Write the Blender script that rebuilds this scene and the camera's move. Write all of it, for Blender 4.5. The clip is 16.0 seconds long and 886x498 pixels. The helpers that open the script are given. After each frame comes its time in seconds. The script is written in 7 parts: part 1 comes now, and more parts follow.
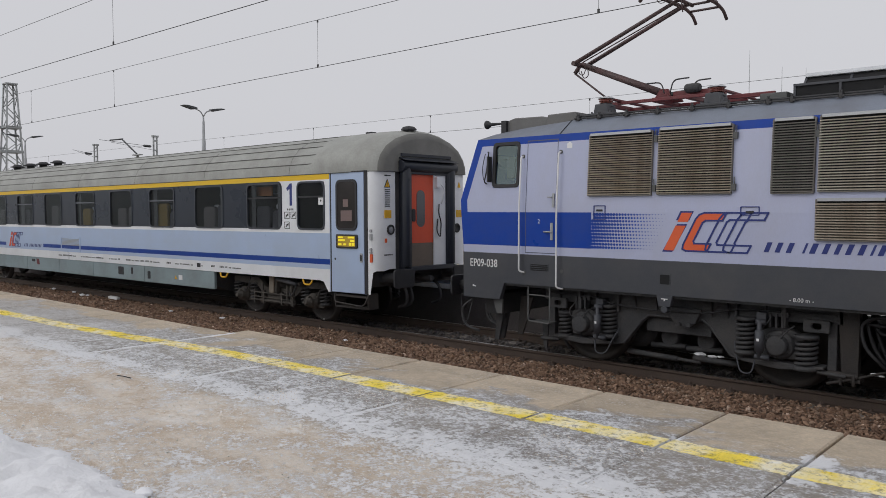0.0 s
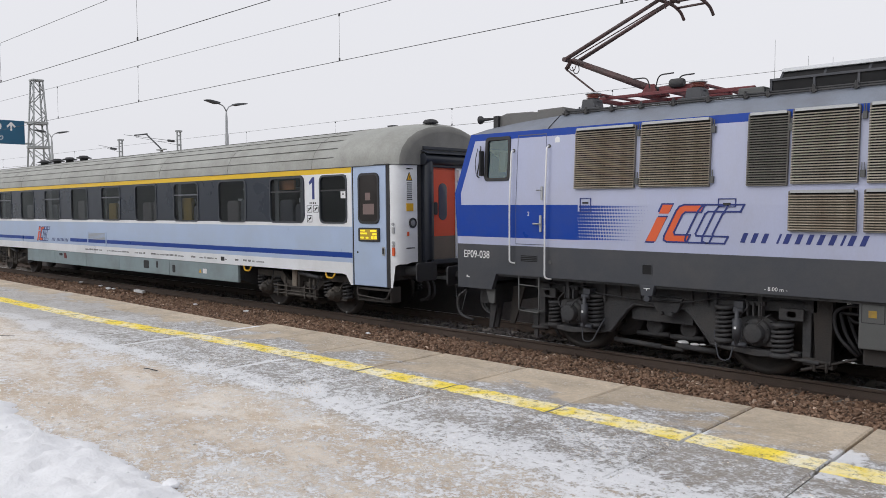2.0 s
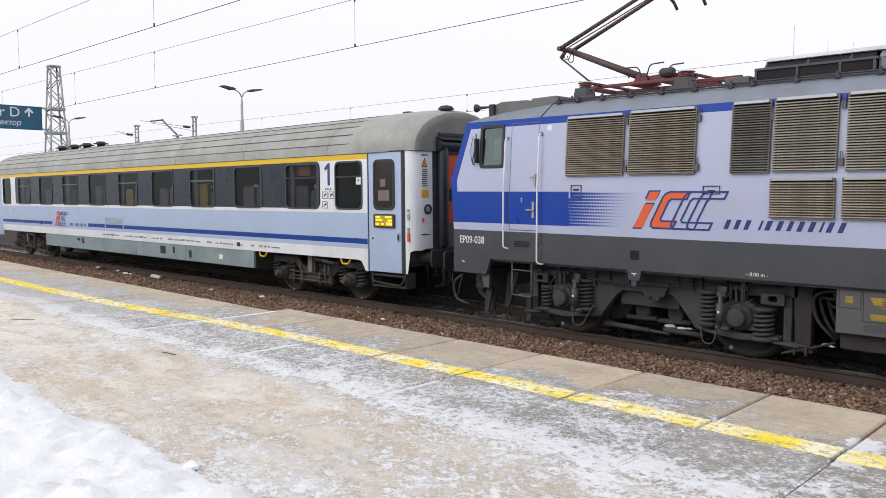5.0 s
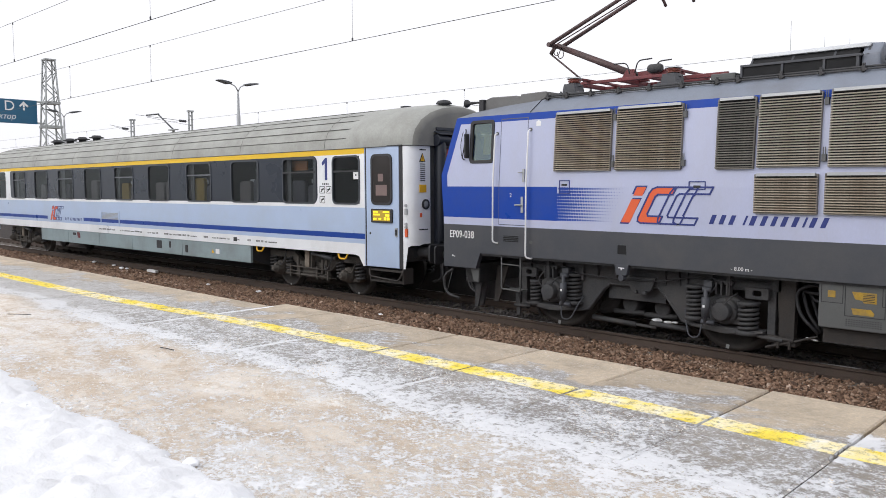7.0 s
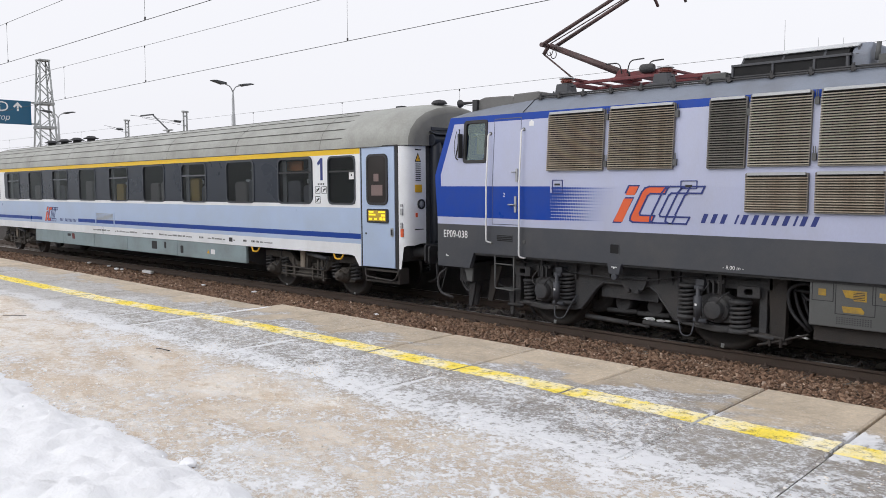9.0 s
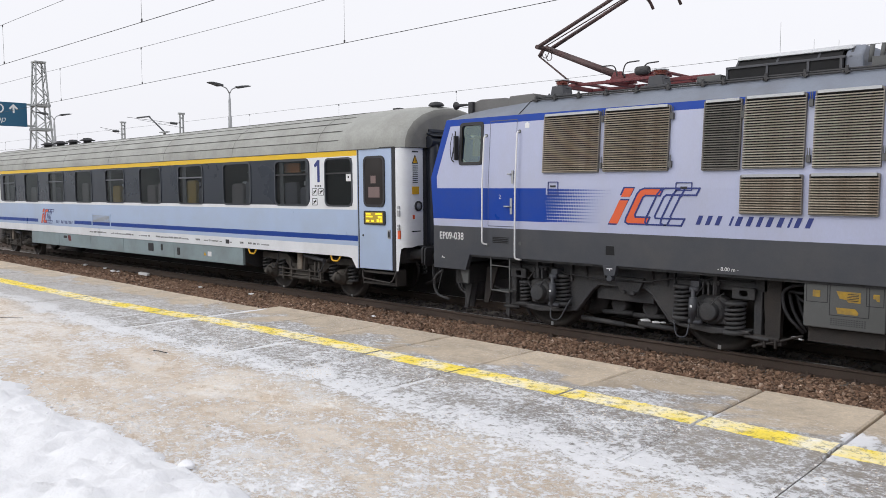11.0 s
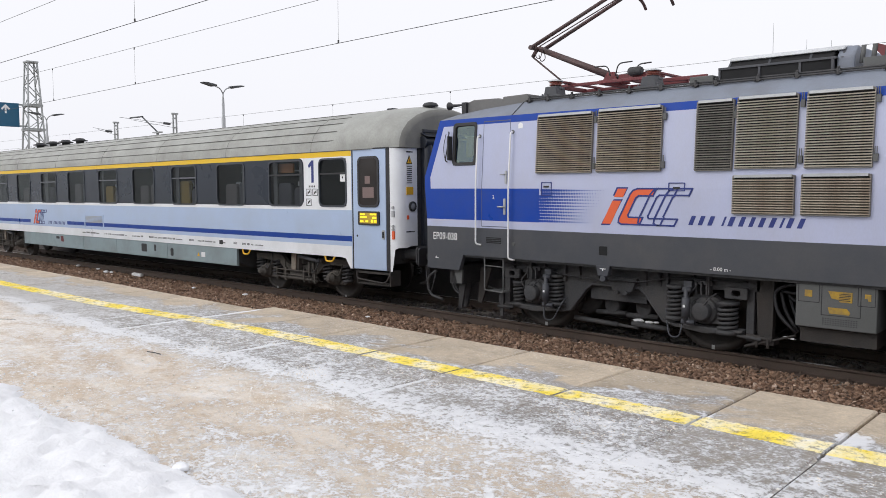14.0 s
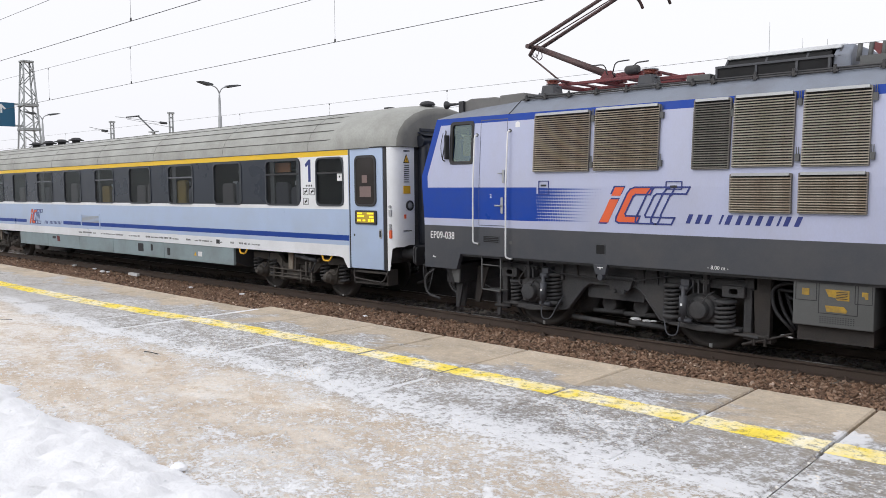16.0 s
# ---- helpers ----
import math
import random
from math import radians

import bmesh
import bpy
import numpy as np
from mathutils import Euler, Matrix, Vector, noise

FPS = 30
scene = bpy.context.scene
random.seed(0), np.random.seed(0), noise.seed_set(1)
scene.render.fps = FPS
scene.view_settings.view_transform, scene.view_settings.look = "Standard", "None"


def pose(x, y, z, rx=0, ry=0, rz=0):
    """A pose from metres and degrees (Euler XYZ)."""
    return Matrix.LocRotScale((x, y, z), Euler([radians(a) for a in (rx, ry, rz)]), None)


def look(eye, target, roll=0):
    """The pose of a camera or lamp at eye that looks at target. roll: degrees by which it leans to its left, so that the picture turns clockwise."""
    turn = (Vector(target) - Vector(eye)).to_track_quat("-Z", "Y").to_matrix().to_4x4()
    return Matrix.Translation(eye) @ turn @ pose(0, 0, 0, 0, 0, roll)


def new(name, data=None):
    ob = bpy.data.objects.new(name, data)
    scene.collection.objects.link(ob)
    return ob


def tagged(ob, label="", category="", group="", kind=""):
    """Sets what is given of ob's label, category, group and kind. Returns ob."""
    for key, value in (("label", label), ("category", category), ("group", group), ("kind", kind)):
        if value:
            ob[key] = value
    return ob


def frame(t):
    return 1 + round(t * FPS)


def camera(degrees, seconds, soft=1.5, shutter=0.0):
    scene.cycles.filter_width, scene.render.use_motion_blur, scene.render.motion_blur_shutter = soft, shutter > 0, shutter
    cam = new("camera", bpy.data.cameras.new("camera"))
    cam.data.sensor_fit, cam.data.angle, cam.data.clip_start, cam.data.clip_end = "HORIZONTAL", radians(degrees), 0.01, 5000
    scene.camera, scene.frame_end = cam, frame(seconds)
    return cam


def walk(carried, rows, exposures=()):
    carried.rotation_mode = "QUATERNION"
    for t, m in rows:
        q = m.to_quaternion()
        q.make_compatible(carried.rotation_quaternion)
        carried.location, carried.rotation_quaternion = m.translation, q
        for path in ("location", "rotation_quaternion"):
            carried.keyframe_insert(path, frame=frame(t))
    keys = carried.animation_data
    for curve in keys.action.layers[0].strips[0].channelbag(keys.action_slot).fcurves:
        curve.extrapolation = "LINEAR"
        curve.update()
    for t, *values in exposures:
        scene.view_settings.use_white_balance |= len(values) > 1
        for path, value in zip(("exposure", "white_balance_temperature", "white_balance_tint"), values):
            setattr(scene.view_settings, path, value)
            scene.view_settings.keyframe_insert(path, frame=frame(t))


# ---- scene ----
cam = camera(58.52, 16.0, soft=0.55)
PATH = [
    (0.0, 12.299, -11.845, 2.413, 41.56, 2.88, -0.00),
    (0.5, 12.291, -11.844, 2.412, 41.93, 2.97, -0.03),
    (1.0, 12.287, -11.842, 2.411, 42.41, 3.17, -0.19),
    (1.5, 12.284, -11.838, 2.411, 42.80, 3.31, -0.27),
    (2.0, 12.285, -11.845, 2.413, 43.13, 3.38, -0.25),
    (2.5, 12.286, -11.856, 2.415, 43.41, 3.49, -0.18),
    (3.0, 12.289, -11.864, 2.412, 43.63, 3.73, -0.07),
    (3.5, 12.288, -11.870, 2.413, 43.89, 3.86, -0.14),
    (4.0, 12.291, -11.871, 2.415, 44.09, 4.04, -0.17),
    (6.5, 12.245, -11.874, 2.410, 43.94, 4.65, 0.05),
    (7.0, 12.232, -11.870, 2.411, 43.85, 4.71, 0.02),
    (7.5, 12.230, -11.869, 2.409, 43.77, 4.72, -0.05),
    (8.0, 12.231, -11.873, 2.412, 43.69, 4.75, -0.05),
    (8.5, 12.229, -11.875, 2.414, 43.59, 4.74, -0.07),
    (9.0, 12.234, -11.880, 2.411, 43.52, 4.72, -0.12),
    (11.5, 12.224, -11.890, 2.410, 43.21, 4.57, -0.11),
    (12.0, 12.222, -11.888, 2.413, 43.15, 4.59, -0.10),
    (12.5, 12.222, -11.889, 2.412, 43.07, 4.59, -0.13),
    (13.0, 12.219, -11.889, 2.413, 42.97, 4.58, -0.17),
    (13.5, 12.217, -11.889, 2.415, 42.88, 4.61, -0.15),
    (14.0, 12.217, -11.889, 2.414, 42.83, 4.57, -0.16),
    (14.5, 12.213, -11.890, 2.413, 42.77, 4.60, -0.16),
    (15.0, 12.210, -11.891, 2.412, 42.72, 4.62, -0.21),
    (15.5, 12.208, -11.888, 2.410, 42.67, 4.62, -0.24),
    (16.0, 12.206, -11.890, 2.413, 42.60, 4.64, -0.26),
]


def aim(x, y, z, yaw, down, roll):
    a, b = radians(yaw), radians(down)
    return look((x, y, z), (x - math.sin(a) * math.cos(b), y + math.cos(a) * math.cos(b), z - math.sin(b)), roll)


walk(cam, [(r[0], aim(*r[1:])) for r in PATH],
     exposures=[(0.0, -0.64), (0.5, -0.03), (1.0, -0.09), (1.5, -0.14), (2.0, -0.25), (2.5, -0.27), (3.0, 0.02), (3.5, 0.01), (4.0, 0.01), (7.0, 0.11), (8.0, 0.03), (9.0, -0.05), (11.5, -0.04), (12.5, 0.0), (14.5, -0.01), (16.0, 0.03)])

# ---- overcast winter light ----
world = bpy.data.worlds.new("overcast")
scene.world = world
world.use_nodes = True
wn, wl = world.node_tree.nodes, world.node_tree.links
wn.clear()
sky = wn.new("ShaderNodeTexSky")
sky.sky_type, sky.sun_disc = "NISHITA", False
sky.sun_elevation, sky.sun_rotation = radians(35), radians(200)
sky.air_density, sky.dust_density, sky.ozone_density = 1.5, 6.0, 1.0
grey = wn.new("ShaderNodeHueSaturation")
grey.inputs["Saturation"].default_value = 0.12
cloud = wn.new("ShaderNodeMix")
cloud.data_type = "RGBA"
cloud.inputs["Factor"].default_value = 0.82
cloud.inputs["B"].default_value = (9.25, 9.3, 9.85, 1)
back = wn.new("ShaderNodeBackground")
back.inputs["Strength"].default_value = 0.118
wout = wn.new("ShaderNodeOutputWorld")
wl.new(sky.outputs[0], grey.inputs["Color"])
wl.new(grey.outputs[0], cloud.inputs["A"])
wl.new(cloud.outputs["Result"], back.inputs["Color"])
wl.new(back.outputs[0], wout.inputs[0])
sun = new("sun", bpy.data.lights.new("sun", "SUN"))
sun.data.energy, sun.data.angle, sun.data.color = 0.7, radians(40), (1.0, 0.985, 0.97)
sun.matrix_world = look((0, 0, 60), (0 + 12, 0 + 26, 60 - 22))

# ---- mesh helpers ----


def V(*a):
    return Vector(a)


def box(bm, x0, x1, y0, y1, z0, z1, mi=0):
    vs = [bm.verts.new(p) for p in ((x0, y0, z0), (x1, y0, z0), (x1, y1, z0), (x0, y1, z0), (x0, y0, z1), (x1, y0, z1), (x1, y1, z1), (x0, y1, z1))]
    for f in ((3, 2, 1, 0), (4, 5, 6, 7), (0, 1, 5, 4), (1, 2, 6, 5), (2, 3, 7, 6), (3, 0, 4, 7)):
        bm.faces.new([vs[i] for i in f]).material_index = mi
    return vs


def slab_xz(bm, pts, y0, y1, mi=0):
    """A plate: outline in x, z, from y0 to y1."""
    a = [bm.verts.new((x, y0, z)) for x, z in pts]
    b = [bm.verts.new((x, y1, z)) for x, z in pts]
    bm.faces.new(a).material_index = mi
    bm.faces.new(b[::-1]).material_index = mi
    n = len(pts)
    for i in range(n):
        bm.faces.new((a[i], b[i], b[(i + 1) % n], a[(i + 1) % n])).material_index = mi


def slab_yz(bm, pts, x0, x1, mi=0):
    a = [bm.verts.new((x0, y, z)) for y, z in pts]
    b = [bm.verts.new((x1, y, z)) for y, z in pts]
    bm.faces.new(a).material_index = mi
    bm.faces.new(b[::-1]).material_index = mi
    n = len(pts)
    for i in range(n):
        bm.faces.new((a[i], b[i], b[(i + 1) % n], a[(i + 1) % n])).material_index = mi


def rod(bm, p0, p1, r0, r1=None, seg=10, mi=0):
    p0, p1 = Vector(p0), Vector(p1)
    r1 = r0 if r1 is None else r1
    d = (p1 - p0).normalized()
    u = d.orthogonal().normalized()
    w = d.cross(u)
    rings = []
    for p, r in ((p0, r0), (p1, r1)):
        rings.append([bm.verts.new(p + r * (math.cos(2 * math.pi * i / seg) * u + math.sin(2 * math.pi * i / seg) * w)) for i in range(seg)])
    for i in range(seg):
        f = bm.faces.new((rings[0][i], rings[0][(i + 1) % seg], rings[1][(i + 1) % seg], rings[1][i]))
        f.smooth, f.material_index = True, mi
    bm.faces.new(rings[0][::-1]).material_index = mi
    bm.faces.new(rings[1]).material_index = mi


def tube(bm, path, r, seg=8, mi=0):
    """A bent pipe along a path of points."""
    path = [Vector(p) for p in path]
    u, last = None, None
    for i, p in enumerate(path):
        d = (path[min(i + 1, len(path) - 1)] - path[max(i - 1, 0)]).normalized()
        u = d.orthogonal() if u is None else u - d * u.dot(d)
        u.normalize()
        w = d.cross(u)
        ring = [bm.verts.new(p + r * (math.cos(2 * math.pi * k / seg) * u + math.sin(2 * math.pi * k / seg) * w)) for k in range(seg)]
        if last:
            for k in range(seg):
                f = bm.faces.new((last[k], last[(k + 1) % seg], ring[(k + 1) % seg], ring[k]))
                f.smooth, f.material_index = True, mi
        else:
            bm.faces.new(ring[::-1]).material_index = mi
        last = ring
    bm.faces.new(last).material_index = mi


def arc(points, n=5, r=0.1):
    """Rounds the inner corners of a path."""
    pts = [Vector(p) for p in points]
    out = [pts[0]]
    for a, b, c in zip(pts, pts[1:], pts[2:]):
        k = min(r, (a - b).length * 0.49, (c - b).length * 0.49)
        s, e = b + (a - b).normalized() * k, b + (c - b).normalized() * k
        for i in range(n + 1):
            t = i / n
            out.append(s * (1 - t) ** 2 + b * 2 * t * (1 - t) + e * t * t)
    return out + [pts[-1]]


def lathe(bm, profile, origin, axis="z", seg=16, mi=0):
    """Turns a profile of (radius, height) round an axis through origin."""
    o = Vector(origin)
    last = None
    for r, h in profile:
        ring = []
        for k in range(seg):
            c, s = r * math.cos(2 * math.pi * k / seg), r * math.sin(2 * math.pi * k / seg)
            p = {"z": (c, s, h), "y": (c, h, -s), "x": (h, c, s)}[axis]
            ring.append(bm.verts.new(o + Vector(p)))
        if last:
            for k in range(seg):
                f = bm.faces.new((last[k], last[(k + 1) % seg], ring[(k + 1) % seg], ring[k]))
                f.smooth, f.material_index = True, mi
        else:
            bm.faces.new(ring[::-1]).material_index = mi
        last = ring
    bm.faces.new(last).material_index = mi


def round_rect(x0, x1, z0, z1, r, n=5):
    out = []
    for cx, cz, a in ((x1 - r, z1 - r, 0), (x0 + r, z1 - r, 90), (x0 + r, z0 + r, 180), (x1 - r, z0 + r, 270)):
        for i in range(n + 1):
            b = radians(a + 90 * i / n)
            out.append((cx + r * math.cos(b), cz + r * math.sin(b)))
    return out


def ring_plate(bm, outer, inner, y0, y1, mi=0):
    """A frame between two outlines of as many points, in x, z."""
    n = len(outer)
    A = [[bm.verts.new((x, y, z)) for x, z in pts] for pts in (outer, inner) for y in (y0, y1)]
    of, ob, nf, nb = A
    for i in range(n):
        j = (i + 1) % n
        for q in ((of[i], of[j], nf[j], nf[i]), (ob[j], ob[i], nb[i], nb[j]), (of[j], of[i], ob[i], ob[j]), (nf[i], nf[j], nb[j], nb[i])):
            bm.faces.new(q).material_index = mi


def spring(bm, x, y, z0, z1, r, wire, turns, mi=0):
    n = int(turns * 12)
    tube(bm, [(x + r * math.cos(2 * math.pi * i / 12), y + r * math.sin(2 * math.pi * i / 12), z0 + (z1 - z0) * i / n) for i in range(n + 1)], wire, 6, mi)


def mesh_of(name, bm, materials, bevel=0.0, smooth=False):
    if name not in ("pane", "windscreen"):
        bmesh.ops.recalc_face_normals(bm, faces=bm.faces)
    me = bpy.data.meshes.new(name)
    bm.to_mesh(me)
    bm.free()
    for m in materials if isinstance(materials, (list, tuple)) else [materials]:
        me.materials.append(m)
    if smooth:
        for p in me.polygons:
            p.use_smooth = True
    return me


def part(name, bm, material, parent=None, label="", bevel=0.0, smooth=False, at=None):
    ob = new(name, mesh_of(name, bm, material, bevel, smooth))
    if parent:
        ob.parent = parent
    if at is not None:
        ob.matrix_basis = at
    if bevel:
        m = ob.modifiers.new("edge", "BEVEL")
        m.width, m.segments, m.limit_method, m.angle_limit = bevel, 2, "ANGLE", radians(40)
    return tagged(ob, label)


def words(name, text, size, parent, material, m, label="", extrude=0.001, shear=0.0, align="LEFT", bold=0.0):
    cu = bpy.data.curves.new(name, "FONT")
    cu.body, cu.size, cu.extrude, cu.shear, cu.align_x, cu.offset = text, size, extrude, shear, align, bold
    cu.resolution_u = 3
    cu.materials.append(material)
    ob = new(name, cu)
    dg = bpy.context.evaluated_depsgraph_get()
    me = bpy.data.meshes.new_from_object(ob.evaluated_get(dg))
    bpy.data.objects.remove(ob)
    bpy.data.curves.remove(cu)
    ob = new(name, me)
    if not me.materials:
        me.materials.append(material)
    ob.parent = parent
    ob.matrix_basis = m
    return tagged(ob, label)


SIDE = pose(0, 0, 0, 90, 0, 0)  # writing that stands on a wall facing -y


def thing(name, label, category, group="", kind="", at=None):
    ob = new(name)
    ob.empty_display_size = 0.3
    if at is not None:
        ob.matrix_basis = at
    return tagged(ob, label, category, group, kind)


# ---- materials ----


def mat(name, colour, rough=0.5, metal=0.0, var=0.12, scale=3.0, grain=60.0, bump=0.0, dirt=None, dirt_amount=0.0, dirt_scale=1.2, coat=0.0, stretch=(1, 1, 1), emit=0.0, random=0.0, spec=0.5):
    m = bpy.data.materials.new(name)
    m.use_nodes = True
    n, l = m.node_tree.nodes, m.node_tree.links
    b = n["Principled BSDF"]
    tc = n.new("ShaderNodeTexCoord")
    mp = n.new("ShaderNodeMapping")
    mp.inputs["Scale"].default_value = stretch
    l.new(tc.outputs["Object"], mp.inputs["Vector"])
    big, fine = n.new("ShaderNodeTexNoise"), n.new("ShaderNodeTexNoise")
    big.inputs["Scale"].default_value, fine.inputs["Scale"].default_value = scale, grain
    big.inputs["Detail"].default_value, fine.inputs["Detail"].default_value = 5, 3
    l.new(mp.outputs[0], big.inputs["Vector"])
    l.new(mp.outputs[0], fine.inputs["Vector"])
    add = n.new("ShaderNodeMath")
    add.operation = "ADD"
    l.new(big.outputs[0], add.inputs[0])
    l.new(fine.outputs[0], add.inputs[1])
    rng = n.new("ShaderNodeMapRange")
    rng.inputs["From Min"].default_value, rng.inputs["From Max"].default_value = 0.6, 1.4
    rng.inputs["To Min"].default_value, rng.inputs["To Max"].default_value = 1 - var, 1 + var
    l.new(add.outputs[0], rng.inputs["Value"])
    sc = n.new("ShaderNodeVectorMath")
    sc.operation = "SCALE"
    sc.inputs[0].default_value = colour[:3]
    l.new(rng.outputs[0], sc.inputs["Scale"])
    col = sc.outputs[0]
    if random:
        oi = n.new("ShaderNodeObjectInfo")
        r2 = n.new("ShaderNodeMapRange")
        r2.inputs["To Min"].default_value, r2.inputs["To Max"].default_value = 1 - random, 1 + random
        l.new(oi.outputs["Random"], r2.inputs["Value"])
        s2 = n.new("ShaderNodeVectorMath")
        s2.operation = "SCALE"
        l.new(col, s2.inputs[0])
        l.new(r2.outputs[0], s2.inputs["Scale"])
        col = s2.outputs[0]
    if dirt:
        dn = n.new("ShaderNodeTexNoise")
        dn.inputs["Scale"].default_value, dn.inputs["Detail"].default_value, dn.inputs["Roughness"].default_value = dirt_scale, 7, 0.65
        l.new(mp.outputs[0], dn.inputs["Vector"])
        dr = n.new("ShaderNodeMapRange")
        dr.inputs["From Min"].default_value, dr.inputs["From Max"].default_value = 0.42, 0.72
        dr.inputs["To Max"].default_value = dirt_amount
        l.new(dn.outputs[0], dr.inputs["Value"])
        mx = n.new("ShaderNodeMix")
        mx.data_type = "RGBA"
        mx.inputs["B"].default_value = (*dirt, 1)
        l.new(dr.outputs[0], mx.inputs["Factor"])
        l.new(col, mx.inputs["A"])
        col = mx.outputs["Result"]
    l.new(col, b.inputs["Base Color"])
    rr = n.new("ShaderNodeMapRange")
    rr.inputs["From Min"].default_value, rr.inputs["From Max"].default_value = 0.3, 0.7
    rr.inputs["To Min"].default_value, rr.inputs["To Max"].default_value = max(0, rough - 0.08), min(1, rough + 0.1)
    l.new(big.outputs[0], rr.inputs["Value"])
    l.new(rr.outputs[0], b.inputs["Roughness"])
    b.inputs["Metallic"].default_value = metal
    b.inputs["Specular IOR Level"].default_value = spec
    b.inputs["Coat Weight"].default_value = coat
    if emit:
        b.inputs["Emission Color"].default_value = (*colour[:3], 1)
        b.inputs["Emission Strength"].default_value = emit
    if bump:
        bp = n.new("ShaderNodeBump")
        bp.inputs["Strength"].default_value, bp.inputs["Distance"].default_value = bump, 0.02
        l.new(add.outputs[0], bp.inputs["Height"])
        l.new(bp.outputs[0], b.inputs["Normal"])
    return m


GRIME = (0.09, 0.08, 0.07)
M_LILAC = mat("loco_pale_lilac_paint", (0.46, 0.49, 0.66), 0.38, var=0.05, scale=1.5, dirt=(0.42, 0.41, 0.43), dirt_amount=0.3, dirt_scale=1.6, stretch=(1, 1, 0.45))
M_BLUE = mat("loco_blue_paint", (0.004, 0.052, 0.36), 0.35, spec=0.3, var=0.08, scale=2, dirt=(0.03, 0.06, 0.22), dirt_amount=0.45, dirt_scale=2)
M_GREYLOW = mat("loco_dark_grey_paint", (0.054, 0.058, 0.069), 0.55, var=0.1, scale=2, dirt=(0.095, 0.09, 0.088), dirt_amount=0.45, dirt_scale=1.8)
M_ROOFL = mat("loco_grey_roof_paint", (0.205, 0.23, 0.28), 0.6, var=0.12, scale=2, dirt=(0.12, 0.11, 0.11), dirt_amount=0.5, dirt_scale=1.5)
M_UNDER = mat("sooty_bogie_steel", (0.056, 0.057, 0.061), 0.75, metal=0.2, var=0.3, scale=5, grain=40, bump=0.3, dirt=(0.11, 0.10, 0.093), dirt_amount=0.5, dirt_scale=4)
M_BLACK = mat("black_rubber", (0.026, 0.026, 0.029), 0.6, var=0.2, scale=4, bump=0.1)
M_CWHITE = mat("coach_white_paint", (0.82, 0.835, 0.86), 0.35, var=0.05, scale=1.5, dirt=(0.5, 0.48, 0.45), dirt_amount=0.3)
M_CPALE = mat("coach_pale_blue_paint", (0.43, 0.53, 0.715), 0.35, var=0.05, scale=1.5, dirt=(0.40, 0.46, 0.54), dirt_amount=0.4)
M_CBLUE = mat("coach_blue_stripe", (0.008, 0.05, 0.29), 0.35, spec=0.3, var=0.06)
M_CDARK = mat("coach_dark_window_band", (0.019, 0.026, 0.040), 0.3, spec=0.35, var=0.1, scale=1.2, dirt=(0.028, 0.032, 0.04), dirt_amount=0.4)
M_YELLOW = mat("coach_yellow_stripe", (0.80, 0.50, 0.010), 0.4, var=0.05)
M_CROOF = mat("coach_weathered_grey_roof", (0.365, 0.37, 0.345), 0.62, var=0.14, scale=1.2, grain=25, dirt=(0.21, 0.205, 0.185), dirt_amount=0.75, dirt_scale=1.1)
M_CSKIRT = mat("coach_grey_green_skirt", (0.27, 0.34, 0.36), 0.5, var=0.08, scale=2, dirt=(0.16, 0.17, 0.16), dirt_amount=0.55)
M_STEEL = mat("galvanised_steel", (0.42, 0.43, 0.44), 0.5, metal=0.6, var=0.15, scale=6)
M_RAIL = mat("rusty_rail", (0.085, 0.062, 0.05), 0.7, metal=0.3, var=0.3, scale=6, grain=90, bump=0.2)
M_RAILTOP = mat("worn_rail_head", (0.3, 0.29, 0.28), 0.3, metal=0.9, var=0.15, scale=10)
M_SLEEPER = mat("stained_concrete_sleeper", (0.17, 0.15, 0.13), 0.9, var=0.25, scale=4, bump=0.3, dirt=(0.07, 0.05, 0.04), dirt_amount=0.6)
M_RED = mat("dull_red_frame_paint", (0.165, 0.03, 0.034), 0.55, var=0.2, scale=6, dirt=(0.09, 0.04, 0.04), dirt_amount=0.6, dirt_scale=5)
M_ARM = mat("brown_pantograph_tube", (0.085, 0.06, 0.058), 0.55, metal=0.2, var=0.2, scale=6, dirt=(0.16, 0.06, 0.06), dirt_amount=0.4, dirt_scale=3)
M_ORANGE = mat("orange_red_paint", (0.75, 0.12, 0.035), 0.4, var=0.06)
M_REDDOOR = mat("vermilion_door", (0.72, 0.085, 0.03), 0.4, var=0.08)
M_WHITE = mat("white_marking_paint", (0.8, 0.8, 0.8), 0.45, var=0.05)
M_SIGNY = mat("amber_sticker", (0.75, 0.42, 0.02), 0.45, var=0.05)
M_NAVY = mat("navy_marking", (0.02, 0.035, 0.19), 0.4, var=0.06)
M_SLAT = mat("beige_louvre_slat", (0.47, 0.425, 0.36), 0.5, var=0.15, scale=5, dirt=(0.16, 0.10, 0.06), dirt_amount=0.65, dirt_scale=2.5, random=0.12)
M_SLATB = mat("rust_stained_louvre_slat", (0.42, 0.36, 0.29), 0.5, var=0.18, scale=5, dirt=(0.13, 0.075, 0.042), dirt_amount=0.85, dirt_scale=2.2, random=0.14)
M_SLATD = mat("grey_louvre_slat", (0.21, 0.195, 0.175), 0.6, var=0.15, scale=5, dirt=(0.06, 0.05, 0.045), dirt_amount=0.6, dirt_scale=3, random=0.12)


